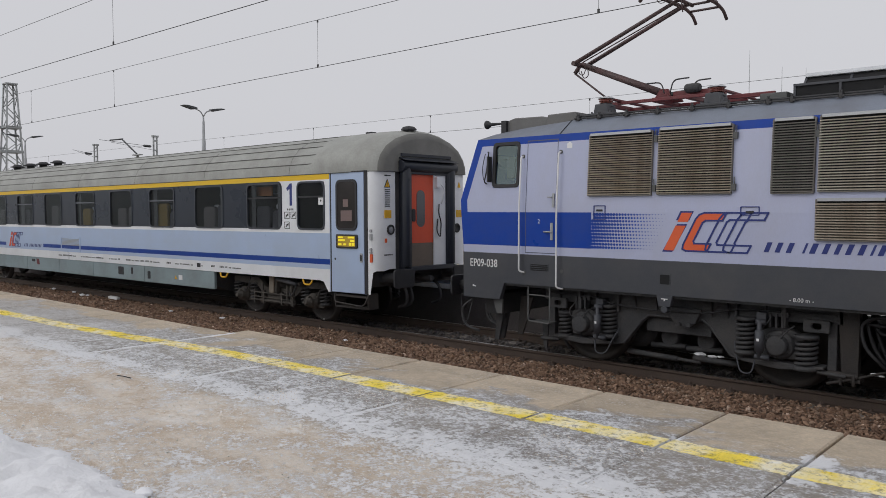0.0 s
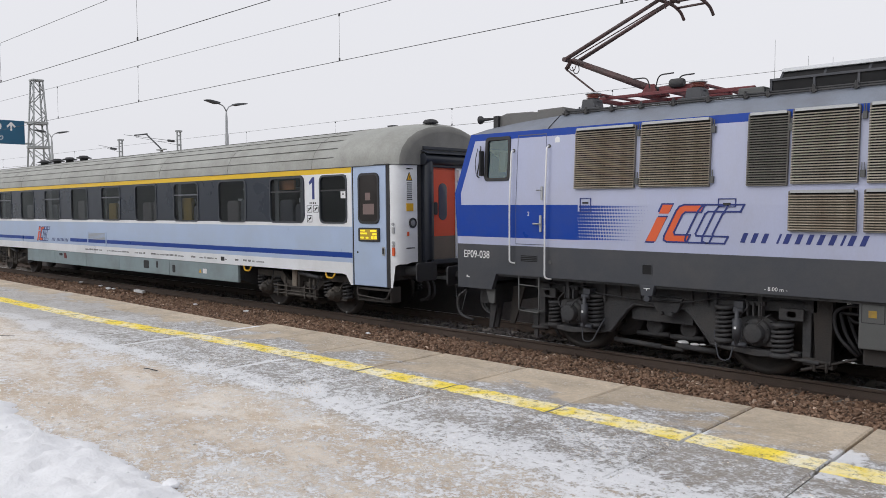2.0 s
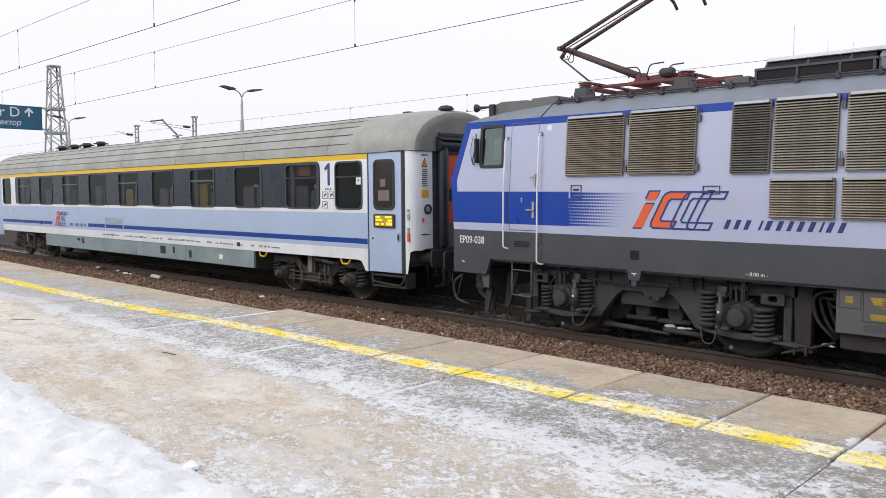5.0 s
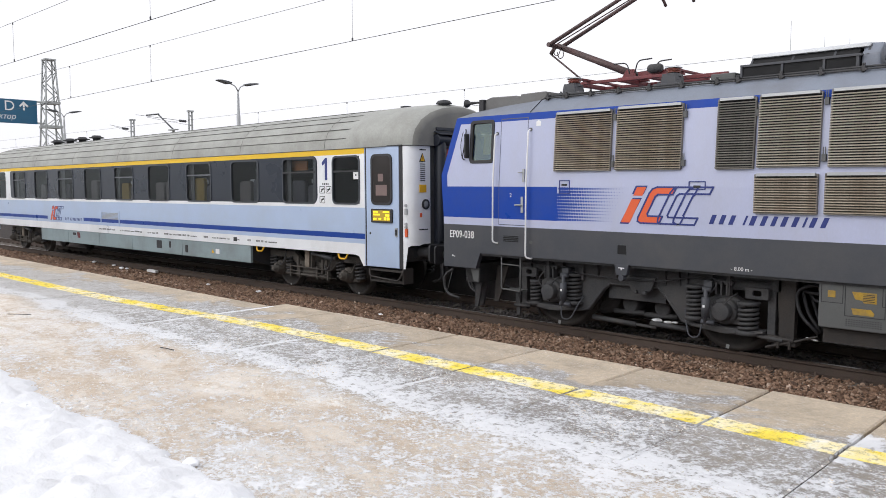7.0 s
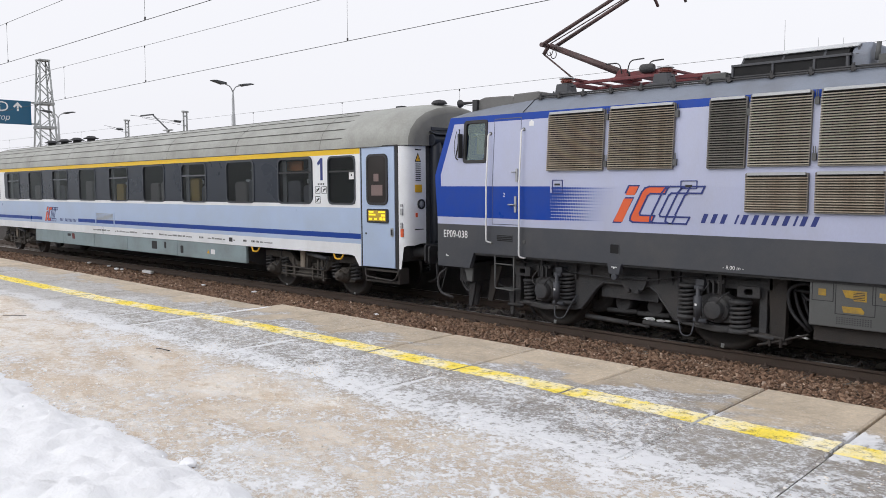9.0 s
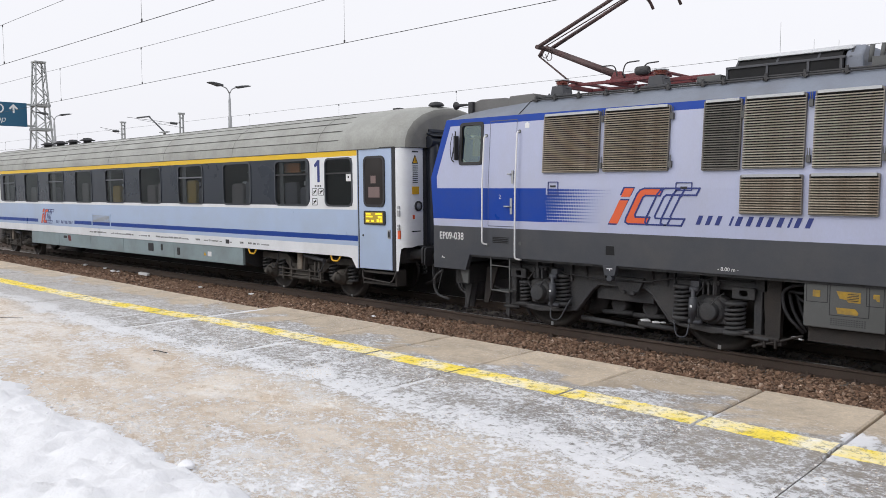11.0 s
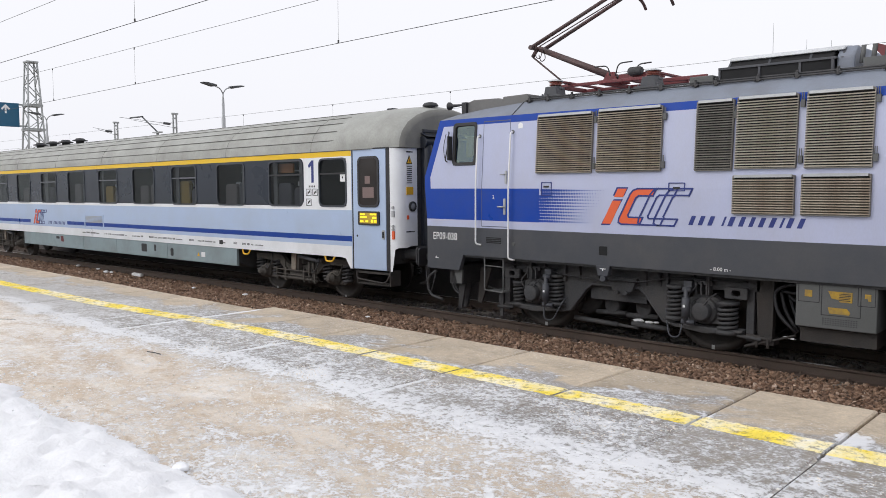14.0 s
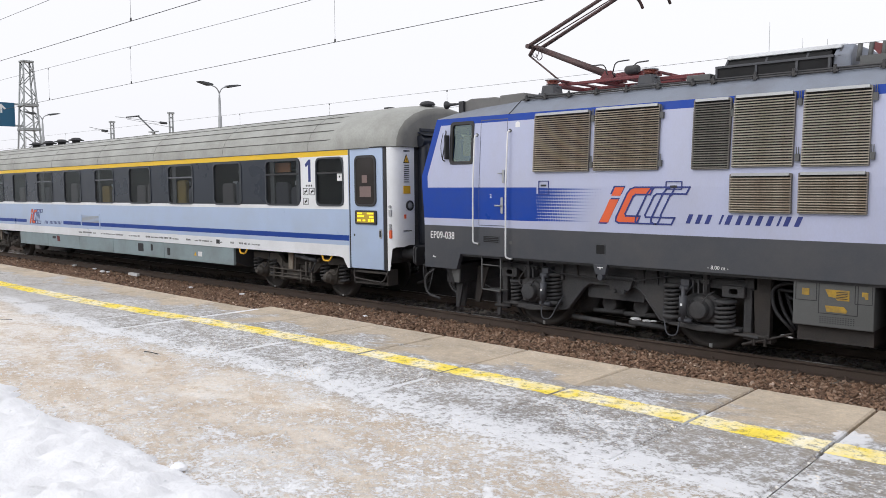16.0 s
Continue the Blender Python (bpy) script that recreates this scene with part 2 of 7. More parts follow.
def glass_mat(name, tint=(0.55, 0.6, 0.62), ior=1.9, sheen=(1, 1, 1)):
    m = bpy.data.materials.new(name)
    m.use_nodes = True
    n, l = m.node_tree.nodes, m.node_tree.links
    n.clear()
    out, mix, tr, gl, fr = (n.new("ShaderNode" + k) for k in ("OutputMaterial", "MixShader", "BsdfTransparent", "BsdfGlossy", "Fresnel"))
    fr.inputs["IOR"].default_value = ior
    tr.inputs["Color"].default_value = (*tint, 1)
    gl.inputs["Color"].default_value = (*sheen, 1)
    gl.inputs["Roughness"].default_value = 0.03
    l.new(fr.outputs[0], mix.inputs[0])
    l.new(tr.outputs[0], mix.inputs[1])
    l.new(gl.outputs[0], mix.inputs[2])
    l.new(mix.outputs[0], out.inputs[0])
    return m


M_GLASS = glass_mat("tinted_train_glass", (0.62, 0.66, 0.72), 1.55)
M_CABGLASS = glass_mat("green_cab_glass", (0.74, 0.88, 0.84), 2.3, (0.78, 0.96, 0.93))

# ---- ground, tracks, platform ----
PLAT, EDGE = 0.762, -5.56
GRADE, BREAK = 0.0065, -1.0          # the line falls gently past this point


def fall(x):
    """How far the track lies below its level stretch."""
    return GRADE * min(0.0, max(x, -60.0) - BREAK)



def ground_mat():
    return mat("trackside_ballast_bed", (0.13, 0.10, 0.08), 0.95, var=0.35, scale=3, grain=45, bump=0.8, dirt=(0.2, 0.16, 0.13), dirt_amount=0.5, dirt_scale=6)


M_BED = ground_mat()


def build_ground():
    bm = bmesh.new()
    ys = [-3000, -60, -5.75, -5.0, -2.4, -2.0, -1.6, -1.3, -0.9, 0.9, 1.3, 2.0, 6, 60, 3000]
    zs = [-0.45, -0.45, -0.45, -0.26, -0.26, -0.24, -0.21, -0.2, -0.2, -0.2, -0.2, -0.26, -0.4, -0.4, -0.4]
    xs = [-3000, -200, -60, BREAK, 60, 200, 3000]
    g = [[bm.verts.new((x, y, z + fall(x))) for y, z in zip(ys, zs)] for x in xs]
    for i in range(len(xs) - 1):
        for j in range(len(ys) - 1):
            bm.faces.new((g[i][j], g[i + 1][j], g[i + 1][j + 1], g[i][j + 1]))
    ob = part("ground", bm, M_BED)
    tagged(ob, "brown crushed-stone ballast bed between the tracks", "ground", kind="structure")


build_ground()


def stones(name, label, n, xr, yr, z_of, smin, smax, seed, material):
    """Loose crushed stones, one joined mesh of cheap uneven lumps."""
    rng = np.random.default_rng(seed)
    ph = (1 + 5 ** 0.5) / 2
    # a lump: twelve points of an icosahedron, shaken
    ico = np.array([(-1, ph, 0), (1, ph, 0), (-1, -ph, 0), (1, -ph, 0), (0, -1, ph), (0, 1, ph), (0, -1, -ph), (0, 1, -ph), (ph, 0, -1), (ph, 0, 1), (-ph, 0, -1), (-ph, 0, 1)]) / 1.9
    tri = np.array([(0, 11, 5), (0, 5, 1), (0, 1, 7), (0, 7, 10), (0, 10, 11), (1, 5, 9), (5, 11, 4), (11, 10, 2), (10, 7, 6), (7, 1, 8), (3, 9, 4), (3, 4, 2), (3, 2, 6), (3, 6, 8), (3, 8, 9), (4, 9, 5), (2, 4, 11), (6, 2, 10), (8, 6, 7), (9, 8, 1)])
    x = rng.uniform(*xr, n)
    y = rng.uniform(*yr, n)
    s = rng.uniform(smin, smax, n) * rng.uniform(0.7, 1.25, n)
    sq = rng.uniform(0.55, 1.0, (n, 3))
    a = rng.uniform(0, 6.28, n)
    b = rng.uniform(-0.7, 0.7, n)
    sq[:, 2] *= rng.uniform(0.5, 1.0, n)
    p = ico[None] * (1 + rng.uniform(-0.42, 0.36, (n, 12, 1))) * sq[:, None] * s[:, None, None]
    px = p[..., 0] * np.cos(a)[:, None] - p[..., 1] * np.sin(a)[:, None]
    py = p[..., 0] * np.sin(a)[:, None] + p[..., 1] * np.cos(a)[:, None]
    pz = p[..., 2] * np.cos(b)[:, None] - px * np.sin(b)[:, None]
    z = np.array([z_of(u) for u in y]) + rng.uniform(-0.01, 0.03, n)
    if y.max() > -5:
        z = z + GRADE * np.minimum(0.0, np.maximum(x, -60) - BREAK)
    co = np.stack([px + x[:, None], py + y[:, None], pz + z[:, None]], -1).reshape(-1, 3)
    fa = (tri[None] + 12 * np.arange(n)[:, None, None]).reshape(-1, 3)
    me = bpy.data.meshes.new(name)
    me.vertices.add(len(co))
    me.vertices.foreach_set("co", co.ravel())
    me.loops.add(len(fa) * 3)
    me.loops.foreach_set("vertex_index", fa.ravel())
    me.polygons.add(len(fa))
    me.polygons.foreach_set("loop_start", np.arange(len(fa)) * 3)
    me.update()
    me.validate()
    me.shade_flat()
    me.materials.append(material)
    return tagged(new(name, me), label, "ballast", kind="stuff")


def stone_mat():
    m = mat("crushed_stone", (0.285, 0.215, 0.168), 0.92, var=0.25, scale=9, grain=70, bump=0.3)
    n, l = m.node_tree.nodes, m.node_tree.links
    b = n["Principled BSDF"]
    geo, ramp, mix = n.new("ShaderNodeNewGeometry"), n.new("ShaderNodeValToRGB"), n.new("ShaderNodeMix")
    mix.data_type, mix.blend_type = "RGBA", "MULTIPLY"
    mix.inputs["Factor"].default_value = 1
    e = ramp.color_ramp.elements
    e[0].color, e[1].color = (0.34, 0.29, 0.26, 1), (1.75, 1.68, 1.55, 1)
    e.new(0.5).color = (0.8, 0.66, 0.57, 1)
    e.new(0.25).color = (0.62, 0.47, 0.38, 1)
    e.new(0.8).color = (1.15, 0.97, 0.82, 1)
    e.new(0.985).color = (1.1, 1.05, 1.0, 1)
    e.new(0.992).color = (2.6, 2.7, 2.8, 1)
    l.new(geo.outputs["Random Per Island"], ramp.inputs[0])
    old = b.inputs["Base Color"].links[0].from_socket
    l.new(old, mix.inputs["A"])
    l.new(ramp.outputs[0], mix.inputs["B"])
    l.new(mix.outputs["Result"], b.inputs["Base Color"])
    return m


M_STONE = stone_mat()
# oily ballast colour; on the far platform wall it paints in shade
M_OILYSHADE = mat("oily_soot_and_shade", (0.085, 0.076, 0.074), 0.85, var=0.35, scale=3, grain=45, bump=0.6)
bed = lambda y: float(np.interp(y, (-2.4, -2.0, -1.6, -1.3, -0.9), (-0.25, -0.23, -0.2, -0.19, -0.19)))
stones("ballast", "loose brown and grey crushed stone beside the rail", 36000, (-9, 13), (-2.4, -0.8), bed, 0.014, 0.044, 3, M_STONE)
stones("ballast", "loose brown and grey crushed stone along the distant rail", 14000, (-40, -9), (-2.4, -0.8), bed, 0.03, 0.055, 4, M_STONE)
stones("ballast", "dark oily crushed stone between the rails under the train", 9000, (-12, 16), (-0.68, 1.4), lambda y: -0.2, 0.03, 0.06, 5, M_OILYSHADE)


def rail_profile(y):
    s = [(-0.075, -0.172), (0.075, -0.172), (0.075, -0.16), (0.012, -0.145), (0.009, -0.05), (0.036, -0.036), (0.036, -0.006), (0.028, 0.0), (-0.028, 0.0), (-0.036, -0.006), (-0.036, -0.036), (-0.009, -0.05), (-0.012, -0.145), (-0.075, -0.16)]
    return [(y + a, b) for a, b in s]


def loft_x(bm, profile, xs):
    """A bar of constant section that follows the fall of the line."""
    rows = [[bm.verts.new((x, y, z + fall(x))) for y, z in profile] for x in xs]
    n = len(profile)
    for p, q in zip(rows, rows[1:]):
        for i in range(n):
            bm.faces.new((p[i], q[i], q[(i + 1) % n], p[(i + 1) % n]))
    bm.faces.new(rows[0])
    bm.faces.new(rows[-1][::-1])


def build_track(y, label, x0, x1, sleeper_from, sleeper_to):
    t = thing("railway_track", label, "railway track", group="tracks of the station", kind="structure", at=pose(0, y, 0))
    for side in (-1, 1):
        bm = bmesh.new()
        loft_x(bm, rail_profile(side * 0.754), [x0, -60, BREAK, x1])
        r = part("rail", bm, [M_RAIL], t, "rusty steel rail")
        bm = bmesh.new()
        loft_x(bm, [(side * 0.754 + u, v) for u, v in ((-0.026, 0.0005), (0.026, 0.0005), (0.026, 0.003), (-0.026, 0.003))], [x0, -60, BREAK, x1])
        part("running_surface", bm, M_RAILTOP, r, "polished rail head")
    bm = bmesh.new()
    slab_yz(bm, [(-1.25, -0.36), (1.25, -0.36), (1.25, -0.2), (1.0, -0.175), (0.4, -0.175), (0.3, -0.2), (-0.3, -0.2), (-0.4, -0.175), (-1.0, -0.175), (-1.25, -0.2)], -0.13, 0.13)
    me = mesh_of("sleeper", bm, M_SLEEPER)
    bm = bmesh.new()
    for s in (-1, 1):
        for o in (-0.11, 0.11):
            lathe(bm, [(0.028, -0.175), (0.028, -0.13), (0.016, -0.125), (0.016, -0.1)], (0, s * 0.754 + o, 0), "z", 6)
            box(bm, -0.06, 0.06, s * 0.754 + o - 0.045, s * 0.754 + o + 0.045, -0.172, -0.14)
    mf = mesh_of("rail_fastening", bm, M_RAIL)
    x = sleeper_from
    while x < sleeper_to:
        s = new("sleeper", me)
        s.parent, s.location = t, (x, 0, fall(x))
        c = new("rail_fastening", mf)
        c.parent = s
        x += 0.6


build_track(0, "straight railway track with rusty rails under the train", -400, 400, -34, 17)
build_track(-4.0, "straight railway track beside the platform edge", -400, 400, -8, 14)


def platform_mat(name, dry, wet, brown):
    """Worn paving with frozen, trodden slush: wet and streaked with ice behind the yellow line, tan and mottled further back."""
    m = bpy.data.materials.new(name)
    m.use_nodes = True
    n, l = m.node_tree.nodes, m.node_tree.links
    b = n["Principled BSDF"]
    geo = n.new("ShaderNodeNewGeometry")
    sep = n.new("ShaderNodeSeparateXYZ")
    l.new(geo.outputs["Position"], sep.inputs[0])

    def noise_at(scale, detail, rough, stretch, turn, distort=0.0):
        mp, q = n.new("ShaderNodeMapping"), n.new("ShaderNodeTexNoise")
        mp.inputs["Scale"].default_value, mp.inputs["Rotation"].default_value = stretch, (0, 0, radians(turn))
        q.inputs["Scale"].default_value, q.inputs["Detail"].default_value, q.inputs["Roughness"].default_value, q.inputs["Distortion"].default_value = scale, detail, rough, distort
        l.new(geo.outputs["Position"], mp.inputs["Vector"])
        l.new(mp.outputs[0], q.inputs["Vector"])
        return q.outputs[0]

    def math_of(op, a, c, d=None):
        q = n.new("ShaderNodeMath")
        q.operation = op
        for k, v in enumerate((a, c, d)):
            if v is None:
                continue
            if isinstance(v, (int, float)):
                q.inputs[k].default_value = v
            else:
                l.new(v, q.inputs[k])
        return q.outputs[0]

    def step(v, lo, hi, to=1.0):
        q = n.new("ShaderNodeMapRange")
        q.interpolation_type = "SMOOTHSTEP"
        q.inputs["To Max"].default_value = to
        l.new(v, q.inputs["Value"])
        for k, e in (("From Min", lo), ("From Max", hi)):
            if isinstance(e, (int, float)):
                q.inputs[k].default_value = e
            else:
                l.new(e, q.inputs[k])
        return q.outputs[0]

    def blend(f, a, c):
        q = n.new("ShaderNodeMix")
        q.data_type = "RGBA"
        l.new(f, q.inputs["Factor"])
        for k, v in (("A", a), ("B", c)):
            if isinstance(v, tuple):
                q.inputs[k].default_value = (*v, 1)
            else:
                l.new(v, q.inputs[k])
        return q.outputs["Result"]

    wave = noise_at(0.7, 4, 0.6, (1, 1, 1), 0)
    y = math_of("MULTIPLY_ADD", wave, 0.7, math_of("ADD", sep.outputs["Y"], -0.35))
    big = noise_at(0.8, 6, 0.62, (0.6, 1, 1), 14, 0.4)
    mid = noise_at(3.0, 10, 0.7, (0.95, 1.0, 1), 10, 0.25)
    fine = noise_at(13, 8, 0.72, (1, 1, 1), 8, 0.3)
    crust = noise_at(44, 5, 0.66, (0.9, 1, 1), 8, 0.3)
    grit = noise_at(120, 3, 0.6, (1, 1, 1), 0)
    # base: dry by the edge, wet and dark behind the line, tan ice on the walkway
    blot = noise_at(1.15, 7, 0.66, (0.7, 1, 1), 20, 0.7)
    reach = math_of("MULTIPLY_ADD", blot, 2.4, math_of("ADD", sep.outputs["Y"], -1.2))
    damp = step(reach, -6.22, -6.42)
    wetness = math_of("MULTIPLY", damp, step(y, -8.15, -7.7))
    left = step(sep.outputs["X"], 4.5, -1.0)
    ridge = math_of("MULTIPLY", step(y, -7.98, -7.86), step(y, -7.56, -7.7))
    # snow caught along a few slab joints
    catch = None
    for jx, wide, near, deep in ((3.23, 0.09, -5.75, -7.8), (10.77, 0.2, -6.15, -7.0), (9.81, 0.1, -6.35, -6.9), (5.36, 0.09, -6.85, -7.8), (7.56, 0.08, -6.95, -7.7), (2.38, 0.05, -6.9, -7.8)):
        off = math_of("ABSOLUTE", math_of("MULTIPLY_ADD", mid, 0.16, math_of("ADD", sep.outputs["X"], -jx - 0.08)), 0.0)
        one = math_of("MULTIPLY", step(off, wide, wide * 0.2), math_of("MULTIPLY", step(sep.outputs["Y"], near + 0.05, near - 0.2), step(sep.outputs["Y"], deep - 0.1, deep + 0.15)))
        catch = one if catch is None else math_of("MAXIMUM", catch, one)
    walk_part = step(y, -7.75, -8.2)
    base = blend(step(mid, 0.35, 0.7), dry, tuple(c * 0.72 for c in dry))
    base = blend(wetness, base, wet)
    tan = blend(step(math_of("MULTIPLY_ADD", mid, 0.6, math_of("MULTIPLY", big, 0.5)), 0.46, 0.68), brown[0], brown[1])
    crusty = noise_at(16, 9, 0.74, (0.75, 1, 1), 12, 0.5)
    patch = noise_at(1.7, 6, 0.62, (0.5, 1, 1), 12, 0.9)
    frost = step(noise_at(1.05, 6, 0.66, (0.55, 1, 1), 16, 0.8), 0.46, 0.6)
    tan = blend(step(patch, 0.49, 0.57, 0.8), tan, (0.60, 0.47, 0.34))
    tan = blend(step(patch, 0.46, 0.38, 0.7), tan, (0.90, 0.85, 0.79))
    tan = blend(math_of("MULTIPLY", frost, step(mid, 0.42, 0.6, 0.55)), tan, (0.93, 0.91, 0.89))
    tan = blend(math_of("MULTIPLY", step(crusty, 0.44, 0.6, 0.9), math_of("MULTIPLY_ADD", frost, 0.75, 0.25)), tan, (0.92, 0.89, 0.85))
    tan = blend(step(crusty, 0.42, 0.33, 0.6), tan, (0.40, 0.315, 0.235))
    base = blend(walk_part, base, tan)
    oi = n.new("ShaderNodeObjectInfo")
    tone = math_of("MULTIPLY_ADD", oi.outputs["Random"], 0.22, 0.86)
    tone = math_of("MULTIPLY", tone, math_of("MULTIPLY_ADD", grit, 0.4, 0.8))
    tone = math_of("MULTIPLY", tone, math_of("MULTIPLY_ADD", fine, 0.6, 0.71))
    tone = math_of("MULTIPLY", tone, math_of("MULTIPLY_ADD", crust, 0.55, 0.74))
    sc = n.new("ShaderNodeVectorMath")
    sc.operation = "SCALE"
    l.new(base, sc.inputs[0])
    l.new(tone, sc.inputs["Scale"])
    # ice: threshold by distance from the edge
    ramp = n.new("ShaderNodeFloatCurve")
    lin = n.new("ShaderNodeMapRange")
    lin.inputs["From Min"].default_value, lin.inputs["From Max"].default_value = -9.7, -5.6
    l.new(y, lin.inputs["Value"])
    l.new(lin.outputs[0], ramp.inputs["Value"])
    cv = ramp.mapping.curves[0]
    for p, v in ((0.0, 0.495), (0.12, 0.535), (0.32, 0.545), (0.40, 0.455), (0.46, 0.39), (0.54, 0.455), (0.68, 0.50), (0.78, 0.50), (0.9, 0.53)):
        if p == 0.0:
            cv.points[0].location = (0, v)
        else:
            cv.points.new(p, v)
    cv.points[-1].location = (1.0, 0.62)
    ramp.mapping.update()
    ice_field = math_of("ADD", math_of("MULTIPLY", mid, 0.7), math_of("ADD", math_of("MULTIPLY", big, 0.4), math_of("ADD", math_of("MULTIPLY", fine, 0.95), math_of("MULTIPLY_ADD", crust, 0.95, -1.0))))
    # more crust along the slab ends and where the walkway is least trodden
    crusted = math_of("MULTIPLY", walk_part, step(sep.outputs["X"], 6.8, 9.2))
    ice_field = math_of("MULTIPLY_ADD", crusted, 0.075, math_of("MULTIPLY_ADD", ridge, 0.075, ice_field))
    ice = step(ice_field, math_of("ADD", ramp.outputs[0], -0.03), math_of("ADD", ramp.outputs[0], 0.15), 0.92)
    crumb = noise_at(56, 4, 0.62, (0.85, 1, 1), 8, 0.4)
    front = step(y, -7.2, -6.9)
    ice = math_of("MULTIPLY", ice, math_of("SUBTRACT", 1.0, math_of("MULTIPLY", front, math_of("SUBTRACT", 1.0, damp))))
    ice = math_of("MULTIPLY", ice, math_of("SUBTRACT", 1.0, math_of("MULTIPLY", math_of("MULTIPLY", left, 0.8), math_of("SUBTRACT", 1.0, math_of("MULTIPLY", ridge, 0.5)))))
    ice = math_of("MAXIMUM", ice, step(math_of("MULTIPLY_ADD", catch, 0.24, math_of("ADD", math_of("MULTIPLY", fine, 0.55), math_of("MULTIPLY", mid, 0.45))), 0.6, 0.68, 0.85))
    ice = math_of("MAXIMUM", ice, math_of("MULTIPLY", step(crumb, 0.54, 0.68, 0.6), math_of("MULTIPLY_ADD", frost, 0.8, 0.2)))
    icecol = blend(fine, (0.82, 0.83, 0.855), (0.95, 0.955, 0.97))
    # a thin grey glaze round the white crust
    glaze = math_of("MULTIPLY", step(ice_field, math_of("ADD", ramp.outputs[0], -0.13), ramp.outputs[0], 0.3), math_of("MULTIPLY", damp, step(y, -8.1, -7.8)))
    under = blend(glaze, sc.outputs[0], (0.62, 0.635, 0.67))
    l.new(blend(ice, under, icecol), b.inputs["Base Color"])
    rr = n.new("ShaderNodeMapRange")
    rr.inputs["To Min"].default_value, rr.inputs["To Max"].default_value = 0.72, 0.38
    l.new(math_of("MAXIMUM", math_of("MULTIPLY", ice, 0.6), wetness), rr.inputs["Value"])
    l.new(rr.outputs[0], b.inputs["Roughness"])
    h = math_of("ADD", math_of("MULTIPLY_ADD", crusty, 0.7, math_of("MULTIPLY", ice, 0.45)), math_of("ADD", math_of("MULTIPLY", fine, 0.8), math_of("MULTIPLY", grit, 0.3)))
    bp = n.new("ShaderNodeBump")
    bp.inputs["Strength"].default_value, bp.inputs["Distance"].default_value = 0.75, 0.022
    l.new(h, bp.inputs["Height"])
    l.new(bp.outputs[0], b.inputs["Normal"])
    return m


M_SLAB = platform_mat("icy_platform_concrete", (0.545, 0.45, 0.335), (0.325, 0.287, 0.243), ((0.78, 0.69, 0.585), (0.62, 0.495, 0.37)))


def snow_mat():
    m = mat("trampled_snow", (0.83, 0.835, 0.855), 0.6, var=0.045, scale=4, grain=30, bump=0.4)
    return m


M_SNOW = snow_mat()
JOINTS = [10.70, 9.81, 8.68, 7.53, 6.40, 5.31, 4.24, 3.16, 2.34, 1.34, 0.23, -0.87]


def flake_mat():
    """Frozen crust: white to beige from flake to flake."""
    m = mat("frozen_crust_flake", (0.86, 0.84, 0.81), 0.55, var=0.08, scale=12, grain=80, bump=0.2)
    n, l = m.node_tree.nodes, m.node_tree.links
    b = n["Principled BSDF"]
    geo, ramp, mix = n.new("ShaderNodeNewGeometry"), n.new("ShaderNodeValToRGB"), n.new("ShaderNodeMix")
    mix.data_type, mix.blend_type = "RGBA", "MULTIPLY"
    mix.inputs["Factor"].default_value = 1
    e = ramp.color_ramp.elements
    e[0].color, e[1].color = (0.80, 0.72, 0.62, 1), (1.08, 1.09, 1.12, 1)
    e.new(0.45).color = (0.98, 0.94, 0.89, 1)
    l.new(geo.outputs["Random Per Island"], ramp.inputs[0])
    l.new(b.inputs["Base Color"].links[0].from_socket, mix.inputs["A"])
    l.new(ramp.outputs[0], mix.inputs["B"])
    l.new(mix.outputs["Result"], b.inputs["Base Color"])
    return m


M_FLAKE = flake_mat()


def walk_height(x, y):
    return max(-0.010, 0.012 * noise.noise((x * 0.8, y * 1.4, 0.3)) + 0.006 * noise.noise((x * 3, y * 4, 2.0)))


